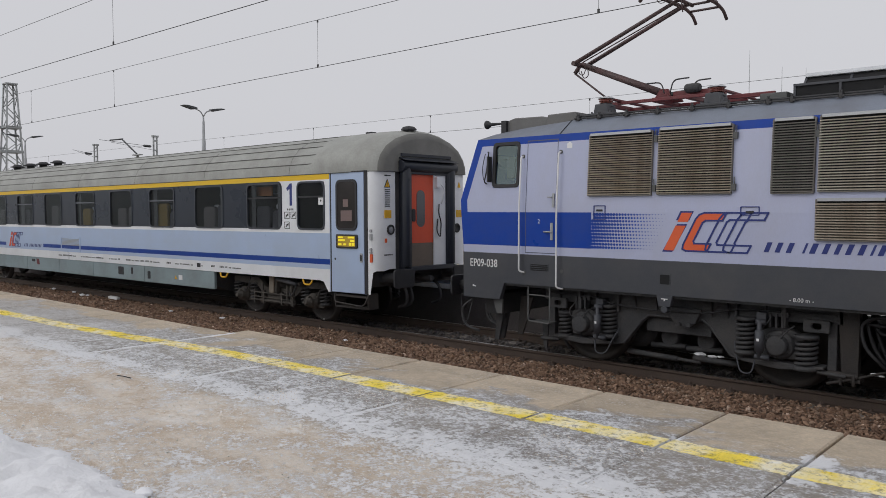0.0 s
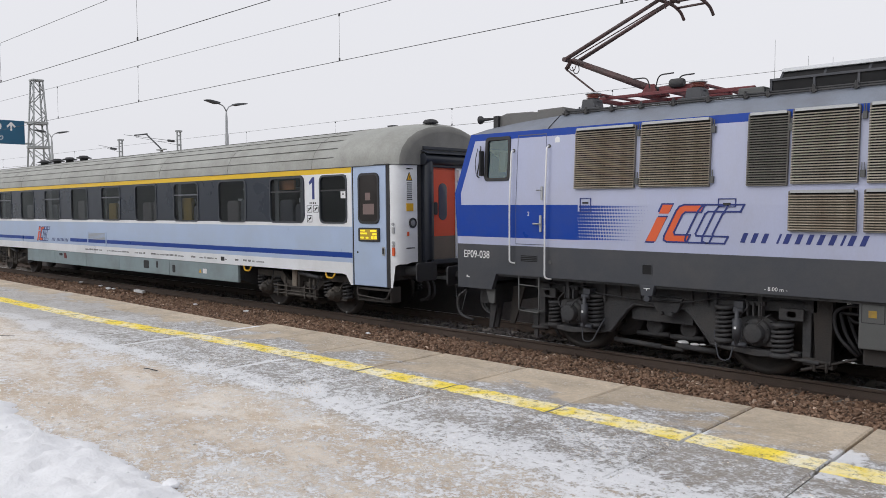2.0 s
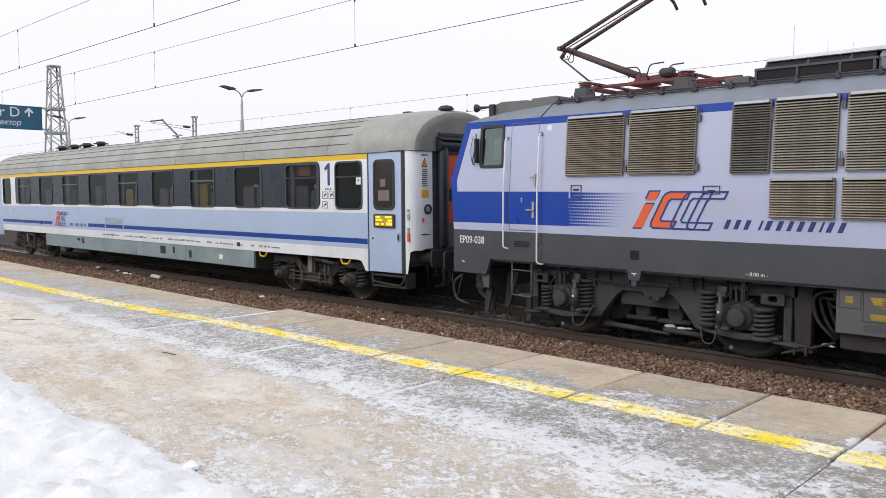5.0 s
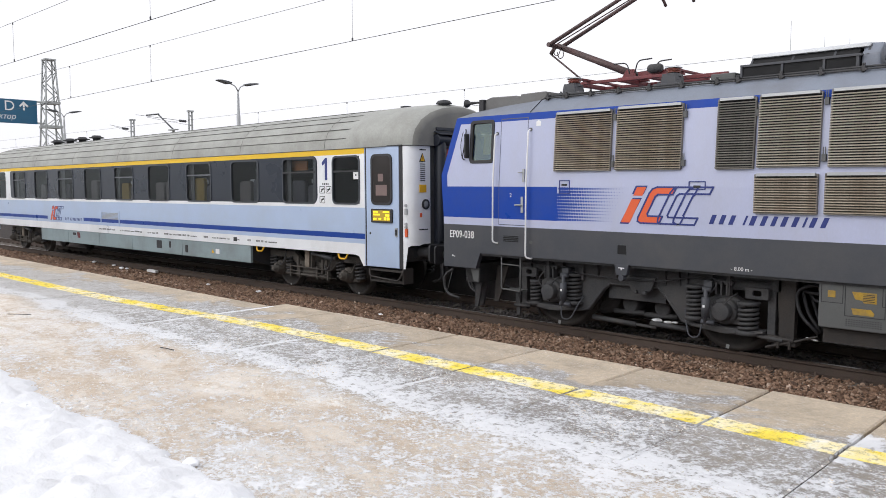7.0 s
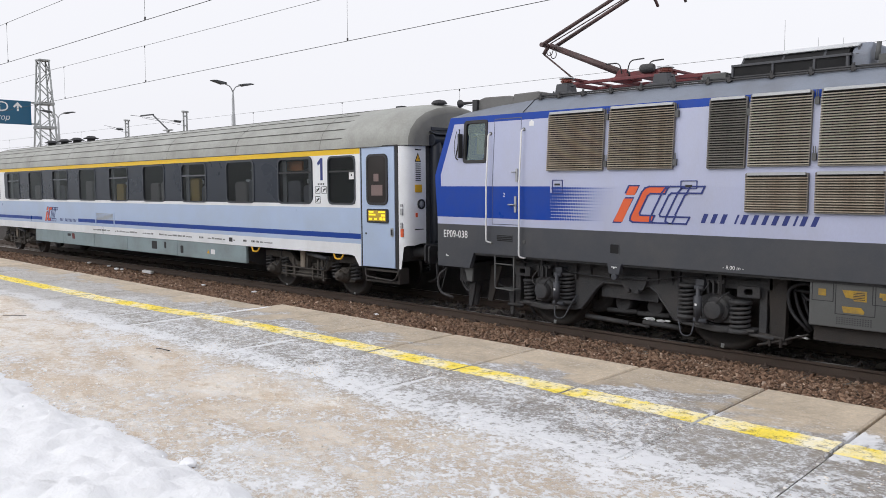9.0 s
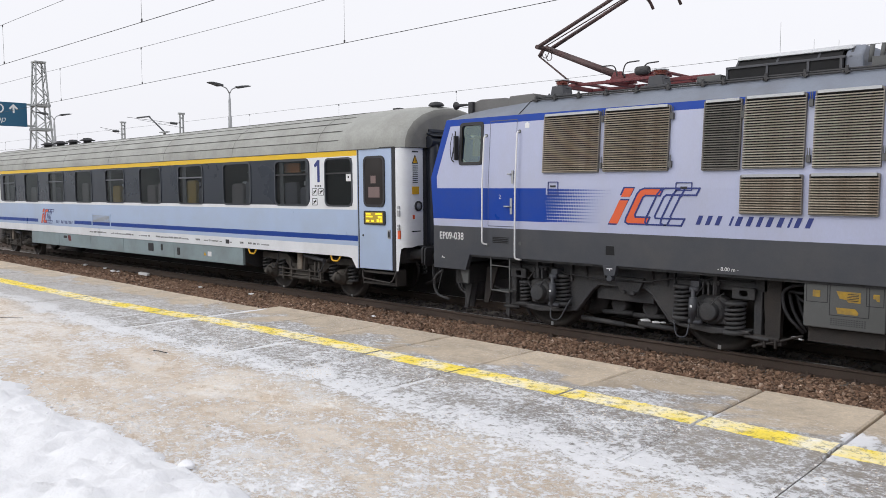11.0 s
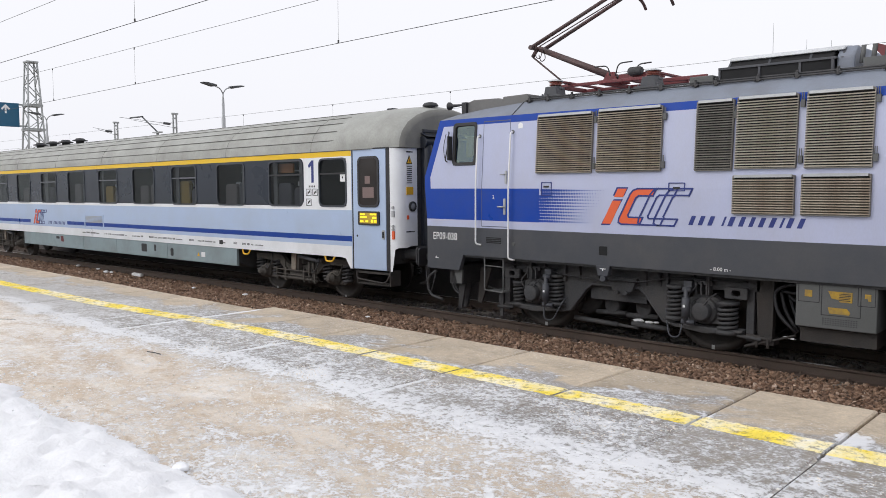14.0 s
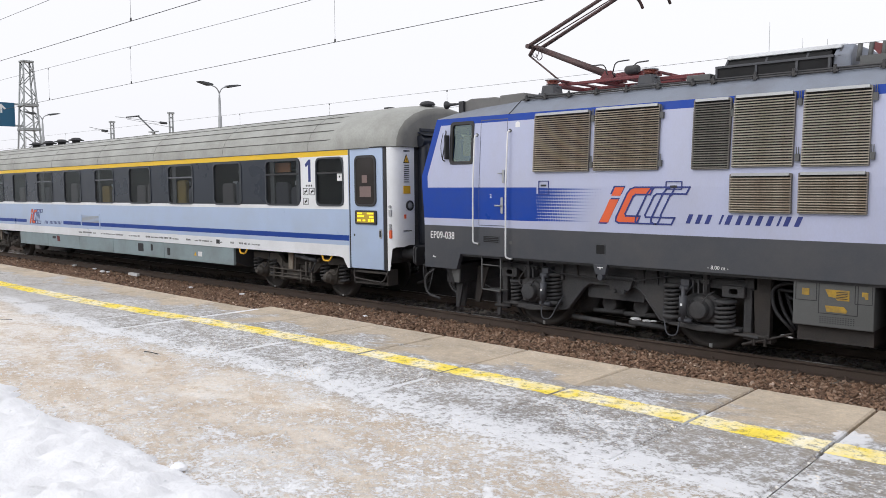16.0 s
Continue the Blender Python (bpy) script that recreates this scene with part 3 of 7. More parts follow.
def build_platform():
    p_thing = thing("platform", "concrete station platform with icy edge slabs", "platform", kind="structure")
    bm = bmesh.new()
    slab_yz(bm, [(-6.02, -0.5), (-6.02, PLAT - 0.17), (-24, PLAT - 0.17), (-24, -0.5)], -300, 200)
    part("core", bm, mat("platform_wall_concrete", (0.3, 0.28, 0.26), 0.9, var=0.2, bump=0.3), p_thing)
    # the trodden walkway behind the slabs: an uneven sheet
    bm = bmesh.new()
    xs = [-300, -80, -40] + [-20 + i * 0.35 for i in range(100)] + [20, 60, 200]
    ys = [-7.80 - 0.14 * i for i in range(15)]
    g = []
    for x in xs:
        row = []
        for j, y in enumerate(ys):
            row.append(bm.verts.new((x, y, PLAT - 0.002 + walk_height(x, y) * min(1, j / 2))))
        g.append(row)
    for i in range(len(xs) - 1):
        for j in range(len(ys) - 1):
            f = bm.faces.new((g[i][j], g[i + 1][j], g[i + 1][j + 1], g[i][j + 1]))
            f.smooth = True
    part("walkway", bm, M_SLAB, p_thing, "beige frozen slush trodden over the paving")
    # edge slabs, each an object of its own
    xs = list(JOINTS)
    while xs[-1] > -58:
        xs.append(xs[-1] - 1.115)
    while xs[0] < 30:
        xs.insert(0, xs[0] + 1.115)
    rng = random.Random(2)
    tops = []
    for b, a in zip(xs, xs[1:]):
        bm = bmesh.new()
        gap = 0.022 if a > 1 else 0.014
        t = PLAT + rng.uniform(-0.007, 0.0)
        edge = EDGE if a > 3.1 else EDGE - 0.28
        box(bm, a + gap / 2, b - gap / 2, -7.80, edge + rng.uniform(-0.012, 0.012), PLAT - 0.16, t)
        bmesh.ops.recalc_face_normals(bm, faces=bm.faces)
        bmesh.ops.bevel(bm, geom=[e for e in bm.edges if e.verts[0].co.z > PLAT - 0.1 and e.verts[1].co.z > PLAT - 0.1], offset=0.012, segments=1, affect="EDGES")
        part("edge_slab", bm, M_SLAB, p_thing)
        tops.append((a + 0.014, b - 0.014, t))
    # frozen slush that fills most of the joints behind the line
    for x, y0 in ((10.70, -6.93), (9.81, -6.86), (8.68, -6.2), (7.53, -7.35), (6.40, -6.25), (5.31, -7.0), (4.24, -6.1)):
        bm = bmesh.new()
        n = 16
        d = (y0 + 7.79) / n
        g = [[bm.verts.new((x + e * 0.0125, -7.79 + i * d, PLAT - 0.006 + 0.004 * noise.noise((x, i * 0.9, 4)))) for e in (-1, 1)] for i in range(n + 1)]
        for p, q in zip(g, g[1:]):
            bm.faces.new((p[0], p[1], q[1], q[0]))
        part("joint_filling", bm, M_SLAB, p_thing, "frozen slush packed in a slab joint")
    return tops


SLAB_TOPS = build_platform()


def yellow_mat():
    m = mat("worn_yellow_line_paint", (0.93, 0.73, 0.075), 0.6, var=0.16, scale=6, grain=60, dirt=(0.90, 0.87, 0.78), dirt_amount=1.1, dirt_scale=3.2)
    n, l = m.node_tree.nodes, m.node_tree.links
    b, out = n["Principled BSDF"], n["Material Output"]
    tr, mx, no, rg = n.new("ShaderNodeBsdfTransparent"), n.new("ShaderNodeMixShader"), n.new("ShaderNodeTexNoise"), n.new("ShaderNodeMapRange")
    tc = n.new("ShaderNodeTexCoord")
    l.new(tc.outputs["Object"], no.inputs["Vector"])
    no.inputs["Scale"].default_value, no.inputs["Detail"].default_value, no.inputs["Roughness"].default_value = 13, 10, 0.78
    rg.inputs["From Min"].default_value, rg.inputs["From Max"].default_value = 0.51, 0.62
    rg.inputs["To Max"].default_value = 0.8
    l.new(no.outputs[0], rg.inputs["Value"])
    l.new(rg.outputs[0], mx.inputs[0])
    l.new(b.outputs[0], mx.inputs[1])
    l.new(tr.outputs[0], mx.inputs[2])
    l.new(mx.outputs[0], out.inputs[0])
    return m


LINE_X = (-60, -3.5, -1.25, 0.77, 2.3, 3.5, 5.1, 9.0)
LINE_Y = (-7.12, -7.0, -6.96, -6.91, -6.80, -6.665, -6.585, -6.555)


def build_yellow_line():
    """Ribbed tactile strip: a worn painted band with low cross ribs, one stretch on each slab."""
    bm = bmesh.new()
    rng = random.Random(8)
    top = lambda x: float(np.interp(x, LINE_X, LINE_Y))
    for a, b, t in SLAB_TOPS:
        n = 24 if a > -12 else 6
        d, z = (b - a) / n, t + 0.0012
        for i in range(n):
            x = a + i * d
            o1, o2 = rng.uniform(-0.012, 0.012), rng.uniform(-0.012, 0.012)
            y0, y1 = top(x), top(x + d)
            bm.faces.new([bm.verts.new(p) for p in ((x, y0 - 0.255 + o1, z), (x + d, y1 - 0.255 + o1, z), (x + d, y1 + o2, z), (x, y0 + o2, z))])
            if n == 24:
                h = rng.uniform(0.001, 0.003)
                u, v, e = x + d * 0.2, x + d * 0.75, 0.004
                y0 += rng.uniform(-0.012, 0.0)
                lo = [bm.verts.new(p) for p in ((u, y0 - 0.245, z + 0.0003), (v, y0 - 0.245, z + 0.0003), (v, y0, z + 0.0003), (u, y0, z + 0.0003))]
                hi = [bm.verts.new(p) for p in ((u + e, y0 - 0.238, z + h), (v - e, y0 - 0.238, z + h), (v - e, y0 - 0.008, z + h), (u + e, y0 - 0.008, z + h))]
                bm.faces.new(hi)
                for k in range(4):
                    bm.faces.new((lo[k], lo[(k + 1) % 4], hi[(k + 1) % 4], hi[k]))
    ob = part("yellow_line", bm, yellow_mat())
    tagged(ob, "worn yellow ribbed safety line along the platform slabs", "painted line", kind="structure")


build_yellow_line()


def build_snow():
    bm = bmesh.new()
    xs = [-300, -100, -50] + [-30 + 0.5 * i for i in range(50)] + [-5 + i * 0.055 for i in range(1, 400)] + [17.1 + 0.5 * i for i in range(1, 20)] + [28 + i * 4 for i in range(6)] + [100, 200]
    g = []
    for x in xs:
        edge = -9.63 + 0.09 * noise.noise((x * 0.9, 0, 5)) + 0.08 * noise.noise((x * 3.1, 1, 5)) + 0.06 * noise.noise((x * 8, 2, 5)) + 0.03 * noise.noise((x * 19, 2, 5))
        row = []
        for k in range(44):
            d = 0.0 if k == 0 else 0.03 * k ** 1.25
            y = edge - d
            rise = min(1, d / 0.3) ** 0.6
            lump = abs(noise.noise((x * 4.2, y * 4.2, 3)))
            fade = min(1.0, max(0.0, (3.1 - d) / 0.9))
            h = 0.06 * rise + fade * rise * (0.05 * noise.noise((x * 1.7, y * 1.7, 0)) + 0.07 * lump + 0.09 * abs(noise.noise((x * 8, y * 8, 7))) + 0.035 * abs(noise.noise((x * 15, y * 15, 2))) + 0.022 * noise.noise((x * 27, y * 27, 9)))
            row.append(bm.verts.new((x, y, PLAT - 0.012 + max(h, 0.0 if k == 0 else 0.012))))
        row.append(bm.verts.new((x, -23.95, PLAT + 0.06)))
        row.append(bm.verts.new((x, -23.98, -0.5)))
        g.append(row)
    for i in range(len(xs) - 1):
        for j in range(len(g[0]) - 1):
            bm.faces.new((g[i][j], g[i + 1][j], g[i + 1][j + 1], g[i][j + 1])).smooth = True
    ob = part("snow", bm, M_SNOW)
    tagged(ob, "trampled white snow cover lying over the platform", "snow", kind="stuff")


build_snow()


def crust_flakes(name, label, n, xr, yr, size, clump, seed, material):
    """Thin irregular plates of frozen slush, thickest in drifts."""
    rng = random.Random(seed)
    verts, faces = [], []
    made = 0
    while made < n:
        x, y = rng.uniform(*xr), rng.uniform(*yr)
        if noise.noise((x * 0.9, y * 1.5, seed)) + 0.5 * noise.noise((x * 3.1, y * 4.2, seed + 3.0)) + rng.uniform(-0.35, 0.35) < clump:
            continue
        r = size[0] * (size[1] / size[0]) ** (rng.random() ** 2.2)
        k, base = 7, len(verts)
        low = PLAT - 0.013 if y < -7.85 else PLAT - 0.008
        h = 0.12 * r + rng.uniform(0.001, 0.003) + (PLAT - low) + (walk_height(x, y) if y < -7.85 else 0.0)
        a0, long_ = rng.uniform(0, 6.28), rng.uniform(1.0, 1.9)
        rad = [r * rng.uniform(0.55, 1.15) for _ in range(k)]
        for q, top in ((1.12, 0.0), (0.9, 1.0)):
            for i in range(k):
                a = a0 + 6.283 * i / k
                verts.append((x + long_ * q * rad[i] * math.cos(a), y + q * rad[i] * math.sin(a), low + top * h * rng.uniform(0.75, 1.0)))
        verts.append((x, y, low + h * 1.08))
        for i in range(k):
            j = (i + 1) % k
            faces += [(base + i, base + j, base + k + j, base + k + i), (base + k + i, base + k + j, base + 2 * k)]
        made += 1
    me = bpy.data.meshes.new(name)
    me.from_pydata(verts, [], faces)
    me.shade_flat()
    me.materials.append(material)
    return tagged(new(name, me), label, "ice", kind="stuff")


crust_flakes("ice_flakes", "tiny white and beige flakes of frozen slush on the walkway", 1900, (0.0, 11.6), (-9.65, -7.9), (0.003, 0.012), 0.3, 21, M_FLAKE)
crust_flakes("ice_flakes", "tiny crisp white ice flakes on the wet edge slabs", 1400, (3.3, 11.6), (-7.85, -6.9), (0.0025, 0.008), 0.2, 23, M_FLAKE)

M_ICEBIT = mat("dirty_ice_crumb", (0.72, 0.69, 0.64), 0.5, var=0.12, scale=20)
tagged(stones("snow_crumbs", "", 1300, (-7, 12), (-10.3, -9.3), lambda y: PLAT + min(0.05, max(0.0, (-9.62 - y) * 0.3)), 0.004, 0.014, 11, M_SNOW), "loose white snow crumbs along the edge of the snow", "snow", kind="stuff")
tagged(stones("ice_crumbs", "", 2200, (-8, 12), (-9.5, -7.6), lambda y: PLAT - 0.010, 0.004, 0.010, 12, M_ICEBIT), "small crumbs of dirty ice scattered over the walkway", "ice", kind="stuff")


def build_far_platform():
    p = thing("platform", "island platform on the far side of the train", "platform", kind="structure")
    bm = bmesh.new()
    slab_yz(bm, [(1.66, -0.5), (1.66, 0.6), (6.9, 0.6), (6.9, -0.5)], -300, 200)
    # wall colour darkened to put in the shade beneath and beyond the train
    part("core", bm, M_OILYSHADE, p, "platform wall coloured near black for the shade beyond the train")
    bm = bmesh.new()
    slab_yz(bm, [(1.62, 0.61), (1.62, PLAT), (6.94, PLAT), (6.94, 0.61)], -300, 200)
    part("paving", bm, mat("far_platform_paving", (0.4, 0.36, 0.3), 0.85, var=0.15, dirt=(0.75, 0.76, 0.8), dirt_amount=0.7), p)


build_far_platform()


def build_station_wall():
    bm = bmesh.new()
    box(bm, -120, 120, -24.6, -24.0, -0.5, 4.2)
    ob = part("wall_station", bm, mat("plain_station_wall", (0.43, 0.47, 0.46), 0.85, var=0.15, dirt=(0.3, 0.29, 0.28), dirt_amount=0.5, dirt_scale=0.4))
    tagged(ob, "plain grey station wall closing the platform", "wall", kind="structure")


build_station_wall()

# ---- the coach ----
END = 1.32          # end wall of the coach body
COACH_IN = mat("coach_interior_panel", (0.125, 0.108, 0.098), 0.7, var=0.15)
M_MUSTARD = mat("mustard_seat_cloth", (0.30, 0.205, 0.05), 0.9, var=0.15, scale=8)
M_PALESEAT = mat("pale_headrest_cloth", (0.15, 0.13, 0.12), 0.9, var=0.15, scale=8)
M_HEADREST = mat("white_headrest_cloth", (0.5, 0.49, 0.47), 0.9, var=0.1)
M_COPPER = mat("copper_glow_colour", (0.42, 0.16, 0.05), 0.6, var=0.15)
M_CURTAIN = mat("grey_beige_curtain", (0.17, 0.165, 0.16), 0.9, var=0.2, scale=8)
M_CBOGIE = mat("dusty_brown_bogie_steel", (0.068, 0.061, 0.054), 0.8, metal=0.1, var=0.3, scale=5, grain=40, bump=0.3, dirt=(0.14, 0.12, 0.1), dirt_amount=0.5, dirt_scale=4)
M_HANGER = mat("rust_streaked_hanger", (0.21, 0.18, 0.145), 0.75, var=0.25, scale=8, dirt=(0.12, 0.07, 0.04), dirt_amount=0.8, dirt_scale=5)
M_WFRAME = mat("dark_grey_window_frame", (0.042, 0.048, 0.06), 0.45, var=0.1)
M_ROOFEND = mat("sooty_roof_end", (0.165, 0.163, 0.15), 0.7, var=0.2, scale=2, dirt=(0.29, 0.285, 0.265), dirt_amount=0.5, dirt_scale=1.5)
M_WHEEL = mat("brown_black_wheel_steel", (0.046, 0.042, 0.040), 0.7, metal=0.3, var=0.3, scale=6, grain=50, bump=0.25, dirt=(0.07, 0.055, 0.045), dirt_amount=0.5, dirt_scale=5)
M_GLAZEBAR = mat("dull_aluminium_glazing_bar", (0.12, 0.13, 0.15), 0.5, metal=0.3)
M_ROOFSEAM = mat("dark_roof_seam", (0.15, 0.15, 0.14), 0.8, var=0.2)
WIN = [(-2.83, -1.60), (-5.01, -3.82), (-7.22, -5.98), (-9.42, -8.18), (-11.62, -10.38), (-13.86, -12.62), (-16.06, -14.80), (-18.28, -17.05), (-20.48, -19.25)]
SMALL = (-1.02, -0.16)
FARSMALL = (-22.24, -21.38)
BANDS = [(0.952, 1.19, 0), (1.19, 1.285, 1), (1.285, 1.395, 2), (1.395, 1.92, 1), (1.92, 2.0, 0), (2.0, 2.97, 3), (2.97, 3.012, 3), (3.012, 3.135, 4)]
FAR = -23.72
ROOF = [(1.41, 3.135), (1.39, 3.30), (1.31, 3.48), (1.14, 3.68), (0.88, 3.84), (0.55, 3.95), (0.2, 4.005), (0.0, 4.01)]


def coach_side(bm, s):
    """One side wall with its painted bands and window openings; s = -1 faces the platform."""
    xs = sorted({-22.40, -0.0, -1.555, -20.84} | {v for w in WIN + [SMALL, FARSMALL] for v in w})
    y = s * 1.41
    holes = WIN + [SMALL, FARSMALL]
    for z0, z1, mi in BANDS:
        for a, b in zip(xs, xs[1:]):
            mid = (a + b) / 2
            if (z0, z1) == (2.0, 2.97) and any(p < mid < q for p, q in holes):
                continue
            m = 0 if mi == 3 and not -20.84 < mid < -1.555 else mi
            vs = [bm.verts.new(p) for p in ((a, y, z0), (b, y, z0), (b, y, z1), (a, y, z1))]
            bm.faces.new(vs).material_index = m
    # inner skin, so that the wall has thickness
    for a, b in zip(xs, xs[1:]):
        mid = (a + b) / 2
        for z0, z1 in ((0.952, 2.0), (2.0, 2.97), (2.97, 3.135)):
            if z0 == 2.0 and any(p < mid < q for p, q in holes):
                continue
            vs = [bm.verts.new(p) for p in ((a, y - s * 0.07, z0), (b, y - s * 0.07, z0), (b, y - s * 0.07, z1), (a, y - s * 0.07, z1))]
            bm.faces.new(vs).material_index = 5
    for a, b in holes:
        for q in (((a, 2.0), (b, 2.0)), ((b, 2.0), (b, 2.97)), ((b, 2.97), (a, 2.97)), ((a, 2.97), (a, 2.0))):
            vs = [bm.verts.new(p) for p in ((q[0][0], y, q[0][1]), (q[1][0], y, q[1][1]), (q[1][0], y - s * 0.07, q[1][1]), (q[0][0], y - s * 0.07, q[0][1]))]
            bm.faces.new(vs).material_index = 5


def build_coach():
    c = thing("passenger_coach", "grey-roofed first-class coach with pale blue sides and yellow stripe", "train coach", at=pose(BREAK, 0, 0, 0, -math.degrees(GRADE), 0) @ pose(-BREAK, 0, 0))
    mats = [M_CWHITE, M_CPALE, M_CBLUE, M_CDARK, M_YELLOW, COACH_IN]
    for s in (-1, 1):
        bm = bmesh.new()
        coach_side(bm, s)
        bmesh.ops.remove_doubles(bm, verts=bm.verts, dist=0.0005)
        part("side_wall", bm, mats, c, "pale blue and white side with dark window band and yellow stripe")
    # floor and inner partition
    bm = bmesh.new()
    box(bm, FAR + 0.1, END - 0.25, -1.33, 1.33, 0.96, 1.15)
    part("floor", bm, M_UNDER, c)
    bm = bmesh.new()
    box(bm, FAR + 0.4, 0.9, 0.32, 0.36, 1.15, 2.0)
    box(bm, FAR + 0.4, 0.9, 0.32, 0.36, 2.92, 3.4)
    box(bm, FAR + 0.4, 0.9, 0.322, 0.358, 2.0, 2.92)
    for k in range(10):
        x = -1.35 if k == 0 else -3.33 - 2.21 * (k - 1)
        box(bm, x - 0.03, x + 0.03, -1.3, 0.31, 1.15, 3.4)
    part("compartment_partition", bm, COACH_IN, c, "brown compartment walls behind the glass")
    M_SEAT = mat("seat_cloth", (0.085, 0.08, 0.088), 0.9, var=0.2)
    # curtains behind the big windows
    rng = random.Random(4)
    for k, (a, b) in enumerate(WIN):
        for x0, w in ((a + 0.02, 0.1 + rng.random() * 0.22), (b - 0.26, 0.22))[k % 2:]:
            bm = bmesh.new()
            n = 14
            lo = [bm.verts.new((x0 + w * i / n, -1.30 + 0.018 * math.sin(i * 2.2), 2.0)) for i in range(n + 1)]
            hi = [bm.verts.new((x0 + w * i / n, -1.30 + 0.018 * math.sin(i * 2.2 + 0.3), 2.95)) for i in range(n + 1)]
            for i in range(n):
                bm.faces.new((lo[i], lo[i + 1], hi[i + 1], hi[i])).smooth = True
            part("curtain", bm, M_CURTAIN, c)
        bm = bmesh.new()
        slab_xz(bm, round_rect(a + 0.12, a + 0.62, 1.3, 2.5 + 0.1 * (k % 3 == 2), 0.1, 3), -1.26, -1.14)
        part("seat_back", bm, M_MUSTARD if k in (2, 4) else M_PALESEAT if k % 2 else M_SEAT, c, bevel=0.03)
        bm = bmesh.new()
        slab_xz(bm, round_rect(a + 0.66, a + 1.12, 1.3, 2.4 + 0.14 * (k % 2), 0.1, 3), -1.22, -1.1)
        part("seat_back", bm, M_PALESEAT if k in (3, 4, 6, 7) else M_SEAT, c, bevel=0.03)
        # white headrest cloths and a pale shelf edge deep in the compartment
        for u, hz in ((0.3, 2.52), (0.82, 2.47)) if k % 3 else ((0.62, 2.5),):
            bm = bmesh.new()
            slab_xz(bm, round_rect(a + u - 0.1, a + u + 0.1, hz - 0.07, hz + 0.03, 0.02, 2), -1.0, -0.985)
            part("headrest_cloth", bm, M_HEADREST, c)
        bm = bmesh.new()
        rod(bm, (a + 0.05, -0.6, 2.78), (b - 0.05, -0.6, 2.78), 0.012, seg=6)
        rod(bm, (a + 0.05, -0.75, 2.78), (b - 0.05, -0.75, 2.78), 0.012, seg=6)
        part("luggage_rack", bm, M_STEEL, c)
        # added copper panel: an orange glow in the first window, put in as colour
        if k == 0:
            bm = bmesh.new()
            slab_xz(bm, round_rect(a + 0.05, a + 0.62, 2.72, 2.93, 0.02, 2), -1.2, -1.16)
            part("glow_panel", bm, M_COPPER, c, "added copper-coloured panel that paints an orange glow behind the glass")
    # windows
    for k, w in enumerate(WIN + [SMALL, FARSMALL]):
        a, b = w
        wm = part("window", *(lambda bm: (ring_plate(bm, round_rect(a - 0.02, b + 0.02, 1.98, 2.99, 0.13), round_rect(a + 0.015, b - 0.015, 2.015, 2.955, 0.11), -1.425, -1.385), bm))(bmesh.new())[1:], M_WFRAME, c, "dark grey window frame with rounded corners")
        bm = bmesh.new()
        bm.faces.new([bm.verts.new(p) for p in ((a - 0.005, -1.394, 1.985), (b + 0.005, -1.394, 1.985), (b + 0.005, -1.394, 2.985), (a - 0.005, -1.394, 2.985))])
        pane = part("pane", bm, M_GLASS, wm, "dark tinted glass")
        pane.visible_shadow = False
        if k % 2 == 0 or k > 8:
            bm = bmesh.new()
            box(bm, a + 0.02, b - 0.02, -1.414, -1.39, 2.65, 2.685)
            part("glazing_bar", bm, M_GLAZEBAR if 0 < k < 9 else M_BLACK, wm)
        # corners between the square opening and the rounded frame
        bm = bmesh.new()
        ring_plate(bm, round_rect(a - 0.002, b + 0.002, 1.998, 2.972, 0.001), round_rect(a + 0.008, b - 0.008, 2.008, 2.962, 0.11), -1.408, -1.40)
        part("frame_backing", bm, M_BLACK, wm)
    # ends: the body draws in past the doors
    for s in (-1, 1):
        bm = bmesh.new()
        prof = [(0.0, 1.41), (0.02, 1.385), (0.55, 1.372), (1.0, 1.36)]
        for (x0, y0), (x1, y1) in zip(prof, prof[1:]):
            for z0, z1, mi in ((0.74, 3.14, 1),):
                bm.faces.new([bm.verts.new(p) for p in ((x0, s * y0, z0), (x1, s * y1, z0), (x1, s * y1, z1), (x0, s * y0, z1))]).material_index = mi
        part("door_recess", bm, [M_BLACK, M_CPALE], c)
        # rounded corner post and end wall
        bm = bmesh.new()
        prof = [(1.075, 1.362), (1.13, 1.358), (1.19, 1.34), (1.245, 1.30), (1.285, 1.24), (1.31, 1.15), (END, 1.02), (END + 0.005, 0.86)]
        lows = [0.74, 0.74, 1.17, 1.20, 1.20, 1.20, 1.23, 1.23]
        rows = []
        for (x, y), lo in zip(prof, lows):
            rows.append([bm.verts.new((x, s * y, z)) for z in (lo, 1.3, 2.2, 3.125)])
        for p, q in zip(rows, rows[1:]):
            for k in range(3):
                bm.faces.new((p[k], q[k], q[k + 1], p[k + 1])).smooth = True
        part("corner_panel", bm, M_CWHITE, c, "white rounded end panel with small notices")
    bm = bmesh.new()
    box(bm, END - 0.05, END - 0.005, -0.9, 0.9, 1.2, 3.3)
    part("end_wall", bm, M_UNDER, c)
    bm = bmesh.new()
    box(bm, FAR, FAR + 0.05, -1.35, 1.35, 1.0, 3.13)
    part("end_wall", bm, M_CWHITE, c)
    # roof: lofted shell, drawn in and rounded at the near end
    bm = bmesh.new()
    half = ROOF
    sec = [(-y, z) for y, z in half] + [(y, z) for y, z in half[::-1][1:]]
    rows = []
